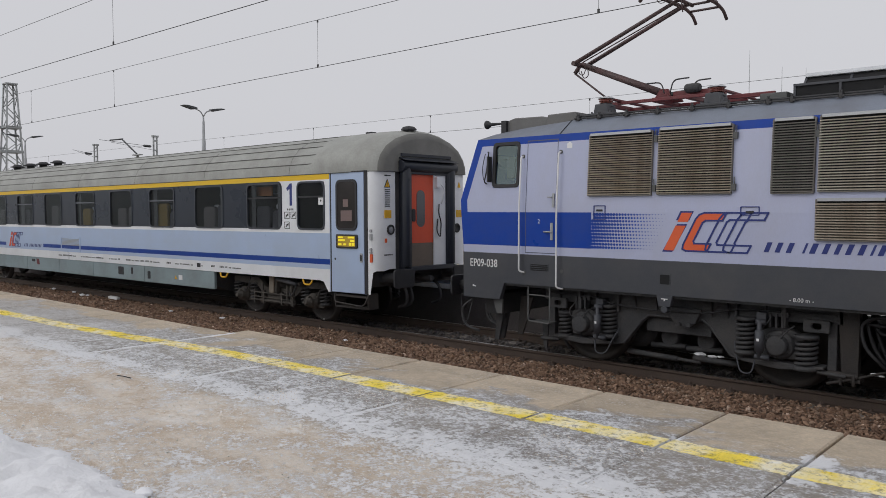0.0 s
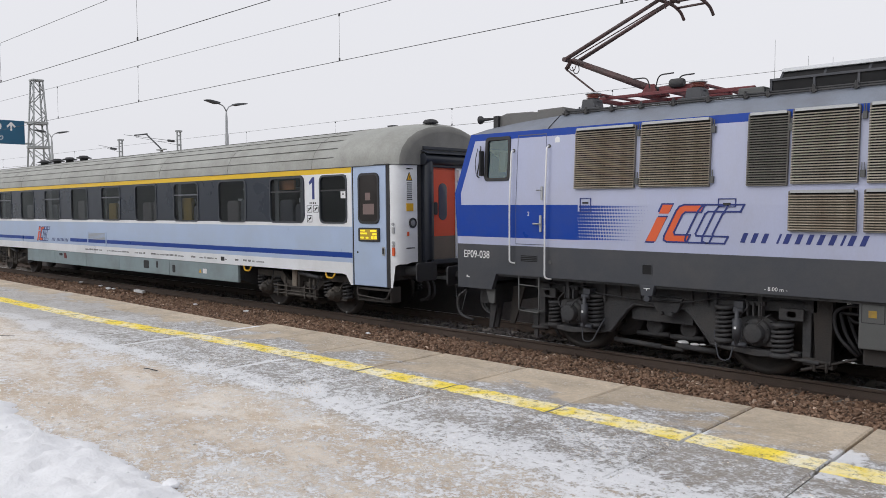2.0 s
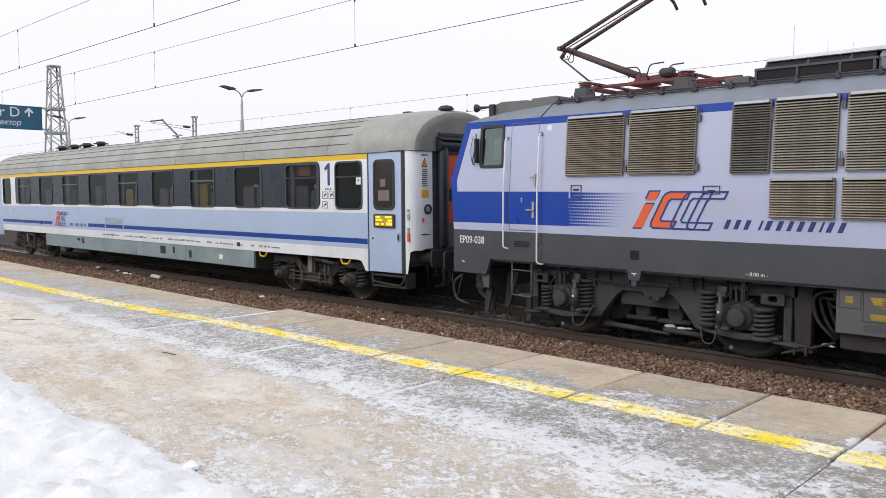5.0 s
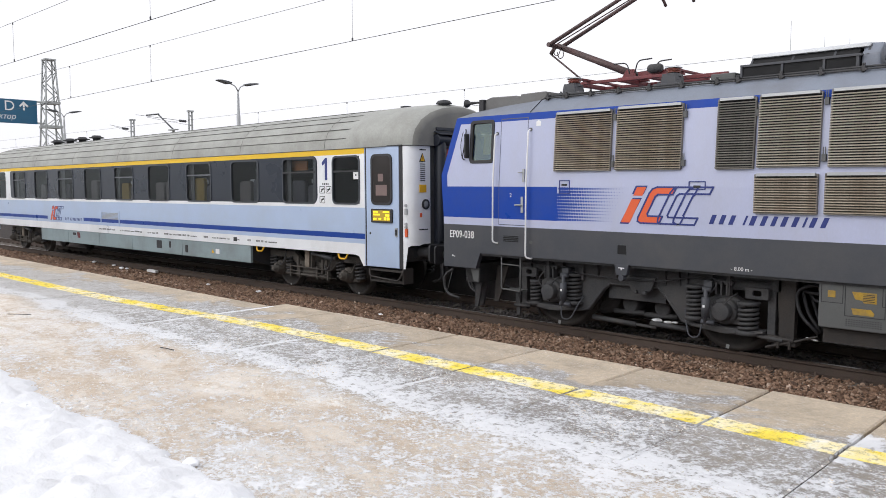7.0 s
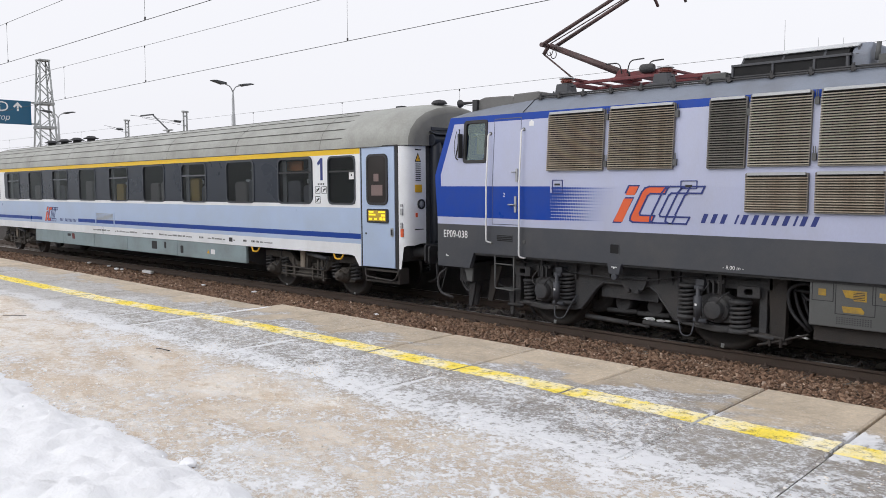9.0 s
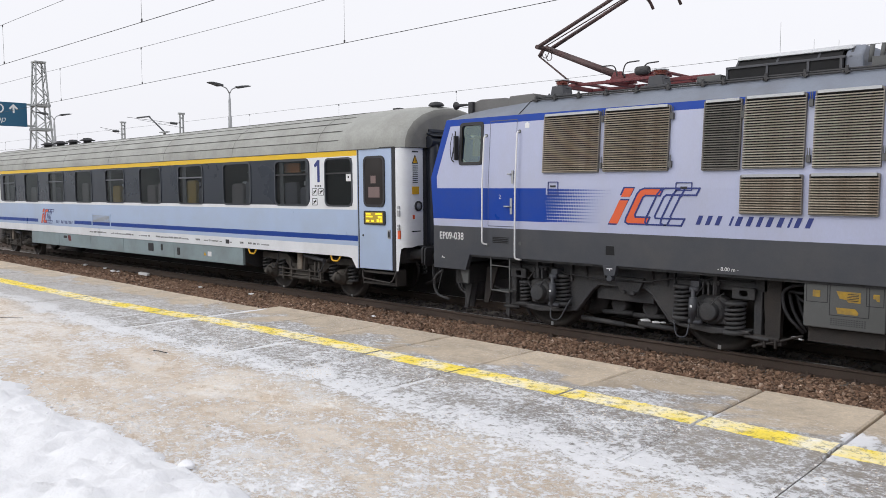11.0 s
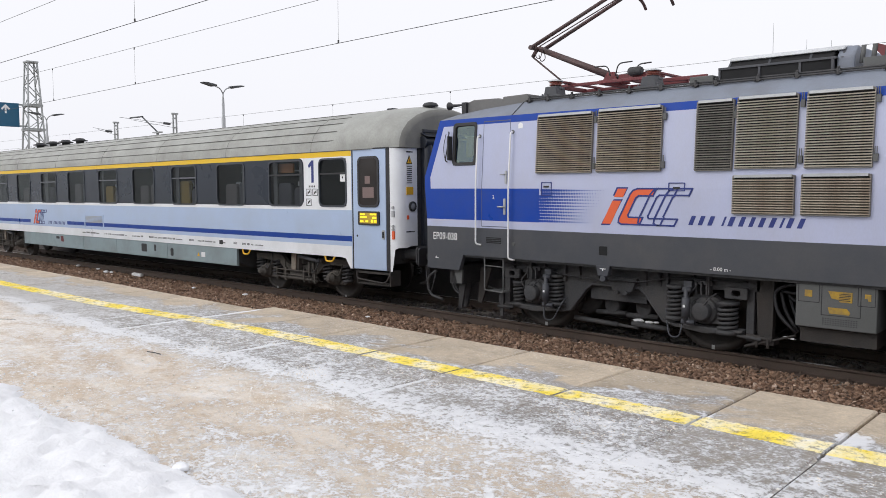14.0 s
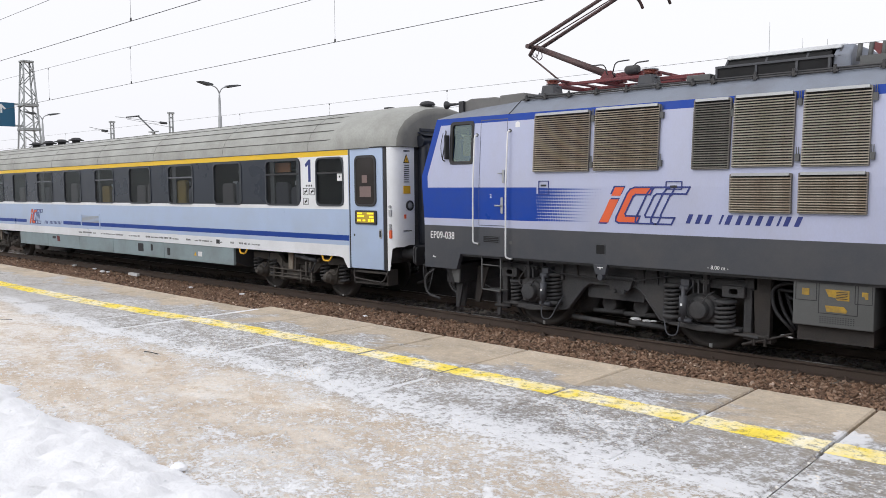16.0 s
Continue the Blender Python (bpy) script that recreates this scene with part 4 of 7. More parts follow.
    for x, ky, dz in ((FAR, 0.97, -0.02), (FAR + 0.4, 1, 0), (-12, 1, 0), (-0.75, 1, 0), (-0.45, 1.0, 0.012), (0.1, 0.998, 0.018), (0.6, 0.985, 0.012), (0.9, 0.976, 0.0), (1.1, 0.968, -0.012), (1.22, 0.955, -0.035), (1.3, 0.93, -0.075), (1.345, 0.895, -0.13), (1.365, 0.85, -0.2)):
        row = []
        for y, z in sec:
            k = (z - 3.125) / (4.01 - 3.125)
            bulge = 1 + float(np.interp(x, (-0.75, -0.3, 0.5, 1.1, 1.365), (0, 0.035, 0.06, 0.05, 0.0))) * 4 * k * (1 - k)
            row.append(bm.verts.new((x, y * ky * bulge, z + dz * k)))
        rows.append(row)
    for p, q in zip(rows, rows[1:]):
        for i in range(len(sec) - 1):
            bm.faces.new((p[i], q[i], q[i + 1], p[i + 1])).smooth = True
    bm.faces.new(rows[-1])
    bm.faces.new(rows[0][::-1])
    for f in bm.faces:
        f.material_index = 1 if f.calc_center_median().x > 1.26 else 0
    roof = part("roof", bm, [M_CROOF, M_ROOFEND], c, "weathered grey ribbed roof")
    # long roof ribs and cross seams
    for y, z, x1 in ((-1.415, 3.128, 0.95), (-1.378, 3.345, -0.12), (-1.275, 3.54, -0.22), (-1.10, 3.715, -0.10), (-0.88, 3.845, 0.00), (-0.5, 3.965, 0.05)):
        bm = bmesh.new()
        rod(bm, (FAR + 0.5, y, z), (x1 - 0.35, y, z), 0.008, seg=6)
        part("roof_rib", bm, M_ROOFSEAM, roof, "dark rounded seam")
    for x in (-1.3, -4.6, -8.0, -11.4, -14.8, -18.2):
        bm = bmesh.new()
        tube(bm, [(x, -y - 0.001, z + 0.001) for y, z in ROOF], 0.0035, 5)
        part("cross_seam", bm, M_ROOFSEAM, roof)
    for x, r in ((1.12, 0.16),):
        bm = bmesh.new()
        lathe(bm, [(0.1, 3.93), (0.1, 3.985), (r, 3.995), (r, 4.015), (r * 0.75, 4.06), (0.03, 4.08)], (x, -0.25, 0), "z", 16)
        part("roof_vent", bm, M_UNDER, roof, "dark mushroom vent")
    for x in (-15.45, -16.65, -17.75, -18.95):
        bm = bmesh.new()
        lathe(bm, [(0.13, 3.9), (0.13, 4.06), (0.25, 4.07), (0.25, 4.095), (0.16, 4.12), (0.13, 4.16), (0.02, 4.17)], (x, -0.3, 0), "z", 14)
        part("roof_vent", bm, M_BLACK, roof, "black flat mushroom vent")
    bm = bmesh.new()
    box(bm, -0.05, 0.12, -0.35, -0.2, 3.98, 4.03)
    part("roof_stub", bm, M_UNDER, roof)
    # white corners that round off the dark band
    for xe, d in ((-1.553, -1), (-20.842, 1)):
        for zc, e in ((3.014, -1), (1.999, 1)):
            bm = bmesh.new()
            r = 0.15
            pts = [(xe, zc)] + [(xe + d * r * (1 - math.sin(a)), zc + e * r * (1 - math.cos(a))) for a in (i * math.pi / 12 for i in range(7))]
            slab_xz(bm, pts, -1.413, -1.4095)
            part("band_corner", bm, M_CWHITE, c)
    # plain far door and end
    bm = bmesh.new()
    box(bm, -23.4, -22.43, -1.39, -1.34, 0.75, 3.13)
    part("entrance_door", bm, M_CPALE, c, "pale blue swing door", bevel=0.008)
    bm = bmesh.new()
    box(bm, FAR, -23.42, -1.38, 1.38, 1.2, 3.13)
    box(bm, -23.4, -22.41, -1.33, 1.36, 0.9, 3.13)
    part("end_vestibule", bm, M_CWHITE, c)
    # entrance door
    bm = bmesh.new()
    slab = [(0.035, -1.398), (0.975, -1.378), (0.975, -1.35), (0.035, -1.37)]
    lo = [bm.verts.new((x, y, 0.745)) for x, y in slab]
    hi = [bm.verts.new((x, y, 3.125)) for x, y in slab]
    bm.faces.new(lo[::-1]), bm.faces.new(hi)
    for i in range(4):
        bm.faces.new((lo[i], lo[(i + 1) % 4], hi[(i + 1) % 4], hi[i]))
    door = part("entrance_door", bm, M_CPALE, c, "pale blue swing door with tall window", bevel=0.008)
    bm = bmesh.new()
    ring_plate(bm, round_rect(0.18, 0.80, 1.985, 2.99, 0.12), round_rect(0.225, 0.755, 2.03, 2.945, 0.09), -1.405, -1.38)
    part("door_window_frame", bm, M_BLACK, door)
    bm = bmesh.new()
    slab_xz(bm, round_rect(0.215, 0.765, 2.02, 2.955, 0.1), -1.3995, -1.394)
    part("door_pane", bm, mat("smoked_door_glass", (0.03, 0.024, 0.022), 0.06, var=0.2), door, "dark brown glass")
    bm = bmesh.new()
    box(bm, 0.40, 0.55, -1.4025, -1.40, 2.45, 2.6)
    box(bm, 0.33, 0.66, -1.4025, -1.40, 2.17, 2.38)
    part("notice", bm, mat("faded_pink_notice", (0.2, 0.14, 0.13), 0.6), door, "pale paper notices")
    bm = bmesh.new()
    slab_xz(bm, round_rect(0.19, 0.81, 1.63, 1.905, 0.03), -1.412, -1.38)
    disp = part("destination_display", bm, M_BLACK, door, "black electronic display with yellow letters")
    M_LED = mat("glowing_yellow_display", (1.0, 0.78, 0.03), 0.4, emit=0.55)
    bm = bmesh.new()
    box(bm, 0.245, 0.755, -1.4145, -1.4125, 1.665, 1.875)
    part("lit_field", bm, mat("amber_display_field", (0.32, 0.22, 0.02), 0.4, emit=0.5), disp)
    bm = bmesh.new()
    for x0, x1, z0, z1 in ((0.26, 0.40, 1.83, 1.862), (0.55, 0.735, 1.83, 1.862), (0.26, 0.46, 1.775, 1.808), (0.62, 0.74, 1.76, 1.80), (0.26, 0.36, 1.69, 1.725), (0.42, 0.50, 1.69, 1.725), (0.58, 0.65, 1.685, 1.74), (0.67, 0.745, 1.685, 1.74)):
        box(bm, x0, x1, -1.4165, -1.4147, z0, z1)
    part("lit_writing", bm, M_LED, disp, "yellow lit bars")
    bm = bmesh.new()
    slab_xz(bm, round_rect(0.865, 0.945, 1.36, 1.54, 0.03), -1.392, -1.37)
    part("handle_plate", bm, M_STEEL, door, "chrome handle recess")
    bm = bmesh.new()
    slab_xz(bm, round_rect(0.885, 0.925, 1.39, 1.51, 0.015), -1.402, -1.385)
    part("door_handle", bm, M_BLACK, door)
    bm = bmesh.new()
    lathe(bm, [(0.022, -1.402), (0.022, -1.38)], (0.15, 0, 1.41), "y", 12)
    part("lock", bm, M_BLACK, door)
    bm = bmesh.new()
    box(bm, 0.985, 1.07, -1.372, -1.33, 0.745, 3.15)
    box(bm, 0.02, 1.07, -1.392, -1.35, 3.128, 3.15)
    box(bm, 0.0, 0.03, -1.4, -1.36, 0.745, 3.15)
    part("door_seal", bm, M_BLACK, c, "dark rubber seal around the door")
    # steps below the door
    bm = bmesh.new()
    tube(bm, arc([(0.1, -1.37, 0.70), (0.14, -1.42, 0.55), (1.0, -1.42, 0.5), (1.1, -1.38, 0.72)], 4, 0.1), 0.016)
    box(bm, 0.1, 1.05, -1.36, -1.1, 0.66, 0.70)
    box(bm, 0.12, 1.02, -1.36, -1.15, 0.44, 0.47)
    box(bm, 0.08, 0.11, -1.36, -1.1, 0.44, 0.75)
    box(bm, 1.04, 1.08, -1.36, -1.1, 0.44, 0.75)
    part("footstep", bm, M_WHEEL, c, "dark steel step with bent rail")
    # skirt drop beside the door
    bm = bmesh.new()
    slab_xz(bm, [(-0.32, 0.952), (0.0, 0.952), (0.0, 0.735), (-0.06, 0.735), (-0.2, 0.93)], -1.412, -1.36)
    part("skirt_corner", bm, M_CWHITE, c)
    # long equipment skirt between the bogies
    xs = [-17.86, -15.4, -12.9, -10.6, -7.6, -4.24]
    for a, b in zip(xs, xs[1:]):
        bm = bmesh.new()
        slab_xz(bm, [(a + 0.008, 0.53), (b - 0.008, 0.53), (b - 0.008, 0.948), (a + 0.008, 0.948)], -1.395, -1.33)
        part("skirt_panel", bm, M_CSKIRT, c, "grey-green equipment skirt", bevel=0.006)
    bm = bmesh.new()
    slab_yz(bm, [(-1.36, 0.948), (-1.36, 0.62), (-0.9, 0.45), (0.9, 0.45), (1.36, 0.62), (1.36, 0.948)], -17.8, -4.3)
    part("underframe_box", bm, M_UNDER, c, "dark underframe equipment")
    for x0, x1, z0, z1 in ((-9.05, -8.75, 0.66, 0.88), (-8.32, -8.22, 0.70, 0.88), (-7.42, -7.28, 0.62, 0.82), (-15.0, -14.75, 0.80, 0.88)):
        bm = bmesh.new()
        slab_xz(bm, round_rect(x0, x1, z0, z1, 0.03, 3), -1.402, -1.394)
        part("skirt_opening", bm, M_BLACK, c)
    bm = bmesh.new()
    slab_xz(bm, [(-14.6, 0.72), (-14.4, 0.72), (-14.45, 0.9), (-14.65, 0.9)], -1.402, -1.394)
    part("red_flap", bm, M_RED, c)
    bm = bmesh.new()
    slab_xz(bm, round_rect(-5.86, -5.68, 0.67, 0.79, 0.01, 2), -1.401, -1.394)
    part("paper_label", bm, M_WHITE, c)
    bm = bmesh.new()
    slab_xz(bm, [(-6.06, 0.68), (-5.94, 0.68), (-6.0, 0.77)], -1.401, -1.394)
    part("warning_triangle", bm, M_SIGNY, c)
    # louvre on the side
    bm = bmesh.new()
    ring_plate(bm, round_rect(-12.72, -11.36, 1.19, 1.66, 0.06), round_rect(-12.66, -11.42, 1.24, 1.62, 0.04), -1.418, -1.405)
    lv = part("side_louvre", bm, M_CPALE, c)
    for i in range(6):
        bm = bmesh.new()
        box(bm, -12.62, -11.46, -1.42, -1.408, 1.39 + i * 0.036, 1.408 + i * 0.036)
        part("slat", bm, M_STEEL, lv)
    # yellow jacking loops
    for x in (-3.85, -0.75):
        bm = bmesh.new()
        tube(bm, arc([(x - 0.16, -1.38, 0.95), (x - 0.1, -1.4, 0.84), (x + 0.1, -1.4, 0.84), (x + 0.16, -1.38, 0.95)], 3, 0.05), 0.02, 6)
        part("lifting_bracket", bm, M_SIGNY, c, "yellow painted bracket")
    # writing and pictograms
    bm = bmesh.new()
    slab_xz(bm, [(-1.29, 2.49), (-1.21, 2.49), (-1.21, 2.96), (-1.275, 2.96), (-1.40, 2.86), (-1.37, 2.80), (-1.29, 2.85)], -1.413, -1.409)
    part("class_numeral", bm, M_NAVY, c, "navy numeral")
    bm = bmesh.new()
    for x0, x1, z0, z1 in ((-1.48, -1.30, 2.21, 2.36), (-1.26, -1.08, 2.21, 2.36), (-1.48, -1.30, 2.0, 2.15)):
        ring_plate(bm, round_rect(x0, x1, z0, z1, 0.01, 2), round_rect(x0 + 0.012, x1 - 0.012, z0 + 0.012, z1 - 0.012, 0.008, 2), -1.413, -1.411)
        slab_xz(bm, [(x0 + 0.03, z0 + 0.03), (x0 + 0.06, z0 + 0.03), (x1 - 0.03, z1 - 0.04), (x1 - 0.06, z1 - 0.03)], -1.413, -1.411)
        slab_xz(bm, [(x0 + 0.05, z0 + 0.07), (x1 - 0.04, z0 + 0.07), (x1 - 0.04, z0 + 0.09), (x0 + 0.05, z0 + 0.09)], -1.413, -1.411)
    for i in range(4):
        box(bm, -1.38 + i * 0.06, -1.35 + i * 0.06, -1.413, -1.411, 2.39, 2.43)
    part("pictogram", bm, M_BLACK, c, "black seat pictograms")
    bm = bmesh.new()
    slab_xz(bm, round_rect(-0.36, -0.2, 2.5, 2.65, 0.01, 2), -1.4, -1.3985)
    st = part("window_sticker", bm, M_WHITE, c)
    bm = bmesh.new()
    lathe(bm, [(0.022, -1.4025), (0.022, -1.4005)], (-0.28, 0, 2.585), "y", 10)
    part("sticker_mark", bm, M_BLACK, st)
    bm = bmesh.new()
    rng = random.Random(9)
    x = -12.9
    while x < -3.3:
        h = rng.choice((0.028, 0.034, 0.045))
        for _ in range(rng.randint(2, 9)):
            w = rng.uniform(0.014, 0.032)
            box(bm, x, x + w, -1.4115, -1.409, 1.055, 1.055 + h)
            x += w + 0.014
        x += rng.choice((0.04, 0.05, 0.2, 0.35))
    box(bm, -4.98, -4.82, -1.4115, -1.409, 1.03, 1.13)
    tagged(part("inscription", bm, M_BLACK, c, "small dark inscriptions on the sill, as bars"), kind="stuff")
    # emblem on the side: slanted plain shapes
    emblem(c, -16.88, 1.265, 1.12, 0.47, -1.4125)
    for i in range(3):
        bm = bmesh.new()
        slab_xz(bm, [(-15.58 + i * 0.11, 1.275), (-15.53 + i * 0.11, 1.275), (-15.49 + i * 0.11, 1.375), (-15.54 + i * 0.11, 1.375)], -1.4125, -1.410)
        part("operator_bar", bm, M_NAVY, c, "navy slanted bar")
    for i in range(9):
        bm = bmesh.new()
        slab_xz(bm, [(-15.15 + i * 0.108, 1.275), (-15.10 + i * 0.108, 1.275), (-15.06 + i * 0.108, 1.375), (-15.11 + i * 0.108, 1.375)], -1.4125, -1.410)
        part("operator_bar", bm, M_NAVY, c, "navy slanted bar")
    bm = bmesh.new()
    box(bm, -17.15, -14.05, -1.4112, -1.409, 1.284, 1.396)
    part("stripe_gap", bm, M_CPALE, c)
    # notices on the end panel
    bm = bmesh.new()
    slab_yz(bm, [(-1.15, 2.82), (-0.99, 2.82), (-1.07, 2.99)], END - 0.004, END + 0.006)
    tri = part("warning_triangle", bm, M_BLACK, c, "amber warning triangle with black rim")
    bm = bmesh.new()
    slab_yz(bm, [(-1.128, 2.834), (-1.012, 2.834), (-1.07, 2.962)], END + 0.002, END + 0.0085)
    part("triangle_field", bm, M_SIGNY, tri)
    bm = bmesh.new()
    slab_yz(bm, [(-1.065, 2.93), (-1.08, 2.885), (-1.068, 2.885), (-1.072, 2.85), (-1.055, 2.895), (-1.066, 2.895)], END + 0.004, END + 0.0095)
    part("triangle_mark", bm, M_BLACK, tri)
    bm = bmesh.new()
    for i in range(9):
        box(bm, END - 0.004, END + 0.007, -1.13, -1.0, 2.45 + i * 0.04, 2.465 + i * 0.04)
    for i in range(6):
        box(bm, END - 0.004, END + 0.007, -1.14 + i * 0.028, -1.123 + i * 0.028, 3.04, 3.065)
    for i in range(9):
        box(bm, END - 0.004, END + 0.007, -1.16 + i * 0.026, -1.145 + i * 0.026, 1.5, 1.522)
    tagged(part("notice_lines", bm, M_BLACK, c), kind="stuff")
    bm = bmesh.new()
    box(bm, END - 0.004, END + 0.008, -1.15, -0.97, 2.23, 2.38)
    part("amber_notice", bm, M_SIGNY, c)
    bm = bmesh.new()
    box(bm, END - 0.004, END + 0.008, 0.97, 1.15, 2.23, 2.38)
    part("amber_notice", bm, M_SIGNY, c)
    bm = bmesh.new()
    slab_yz(bm, [(1.12, 2.86), (1.02, 2.86), (1.07, 2.98)], END - 0.004, END + 0.008)
    part("warning_triangle", bm, M_SIGNY, c)
    bm = bmesh.new()
    lathe(bm, [(0.1, END - 0.004), (0.1, END + 0.02), (0.075, END + 0.03), (0.07, END + 0.01), (0.01, END + 0.01)], (0, 0.99, 2.0), "x", 16)
    part("tail_lamp", bm, M_BLACK, c, "unlit round lamp with black rim")
    bm = bmesh.new()
    lathe(bm, [(0.1, END - 0.004), (0.1, END + 0.02), (0.075, END + 0.03), (0.07, END + 0.01), (0.01, END + 0.01)], (0, -0.99, 2.0), "x", 16)
    tl = part("tail_lamp", bm, M_BLACK, c, "unlit round lamp with black rim")
    bm = bmesh.new()
    lathe(bm, [(0.07, END + 0.012), (0.05, END + 0.026), (0.005, END + 0.03)], (0, -0.99, 2.0), "x", 16)
    part("lens", bm, mat("grey_lamp_lens", (0.3, 0.31, 0.33), 0.15), tl, "grey glass lens", smooth=True)
    bm = bmesh.new()
    box(bm, END - 0.004, END + 0.008, -1.14, -1.09, 1.75, 1.83)
    part("red_notice", bm, M_ORANGE, c)
    bm = bmesh.new()
    slab_xz(bm, round_rect(1.13, 1.19, 1.37, 1.53, 0.01, 2), -1.37, -1.34)
    part("red_button", bm, M_ORANGE, c)
    bm = bmesh.new()
    slab_xz(bm, round_rect(1.125, 1.185, 1.80, 1.92, 0.01, 2), -1.37, -1.34)
    part("button_plate", bm, M_STEEL, c)
    for z in (1.98, 1.62, 1.56):
        bm = bmesh.new()
        lathe(bm, [(0.03, -1.375), (0.03, -1.35)], (1.155, 0, z), "y", 10)
        part("door_button", bm, M_STEEL, c)
    # gangway: deep rubber frame, recess with a red door
    gw = part("gangway_frame", *(lambda bm: (gangway(bm), bm))(bmesh.new())[1:], mat("blue_black_bellows_rubber", (0.02, 0.024, 0.034), 0.45, var=0.2, scale=3), c, "black rubber gangway bellows", bevel=0.03)
    bm = bmesh.new()
    box(bm, END + 0.05, END + 0.075, -0.62, 0.16, 1.72, 3.09)
    rd = part("end_door", bm, M_REDDOOR, c, "vermilion end door with rounded window")
    bm = bmesh.new()
    box(bm, END + 0.05, END + 0.074, -0.62, 0.16, 1.25, 1.72)
    part("kick_panel", bm, mat("scuffed_brown_kick_plate", (0.17, 0.135, 0.105), 0.6, var=0.2, scale=5), rd, "scuffed brown kick plate")
    bm = bmesh.new()
    pts = round_rect(-0.33, -0.09, 2.04, 2.78, 0.115)
    slab_yz(bm, pts, END + 0.076, END + 0.082)
    part("end_door_window", bm, mat("end_door_glass", (0.1, 0.1, 0.11), 0.1), rd)
    bm = bmesh.new()
    slab_yz(bm, round_rect(-0.47, -0.37, 2.15, 2.4, 0.03, 2), END + 0.076, END + 0.09)
    part("end_door_handle", bm, M_BLACK, rd)
    bm = bmesh.new()
    box(bm, END + 0.05, END + 0.10, 0.165, 0.525, 1.25, 3.09)
    box(bm, END + 0.10, END + 0.18, 0.18, 0.34, 2.84, 3.06)
    tube(bm, arc([(END + 0.18, 0.28, 2.92), (END + 0.2, 0.4, 2.8), (END + 0.15, 0.34, 2.5)], 4, 0.12), 0.014, 6)
    part("service_panel", bm, M_CWHITE, c, "pale cable cabinet inside the gangway")
    bm = bmesh.new()
    tube(bm, arc([(END + 0.12, 0.30, 2.5), (END + 0.16, 0.24, 2.3), (END + 0.14, 0.34, 2.15), (END + 0.17, 0.28, 1.8), (END + 0.12, 0.22, 1.95), (END + 0.12, 0.26, 2.2)], 4, 0.12), 0.013, 6)
    part("hanging_cable", bm, M_BLACK, c)
    # buffers, hoses
    for s in (-1, 1):
        buffer(c, END - 0.32, s * 0.875, 1)
    bm = bmesh.new()
    box(bm, 0.75, 0.98, -1.2, 1.2, 0.86, 1.19)
    rod(bm, (0.9, 0, 1.02), (1.5, 0, 1.0), 0.06)
    for y in (-0.55, -0.4, 0.45):
        tube(bm, arc([(0.98, y, 0.95), (1.3, y, 0.85), (1.35, y, 0.5), (1.05, y + 0.05, 0.42)], 5, 0.2), 0.03, 8)
    part("coupling_gear", bm, M_UNDER, c, "headstock with coupling hook and hoses")
    for x in (-2.17, -20.2):
        coach_bogie(c, x)
    return c


def gangway(bm):
    """Bellows columns either side of the opening, a fat roll above it and a drip flap over that."""
    for k in (-1, 1):
        for y, x, r in ((0.665, END + 0.1, 0.105), (0.60, END + 0.09, 0.08)):
            rod(bm, (x, k * y, 1.27), (x, k * y, 3.2), r, seg=18)
        box(bm, END - 0.01, END + 0.14, k * 0.53, k * 0.75, 1.22, 3.2)
        for z in (1.7, 2.35, 2.95):
            box(bm, END + 0.2, END + 0.212, k * 0.64, k * 0.68, z, z + 0.05)
    rod(bm, (END + 0.1, -0.8, 3.245), (END + 0.1, 0.8, 3.245), 0.115, seg=18)
    box(bm, END - 0.01, END + 0.13, -0.75, 0.75, 3.09, 3.36)
    slab_xz(bm, [(END - 0.02, 3.40), (END + 0.05, 3.40), (END + 0.235, 3.345), (END + 0.24, 3.355), (END + 0.06, 3.42), (END - 0.02, 3.43)], -0.79, 0.79)
    box(bm, END, END + 0.075, -0.74, 0.74, 3.44, 3.5)
    box(bm, END, END + 0.25, -0.66, 0.66, 1.18, 1.26)


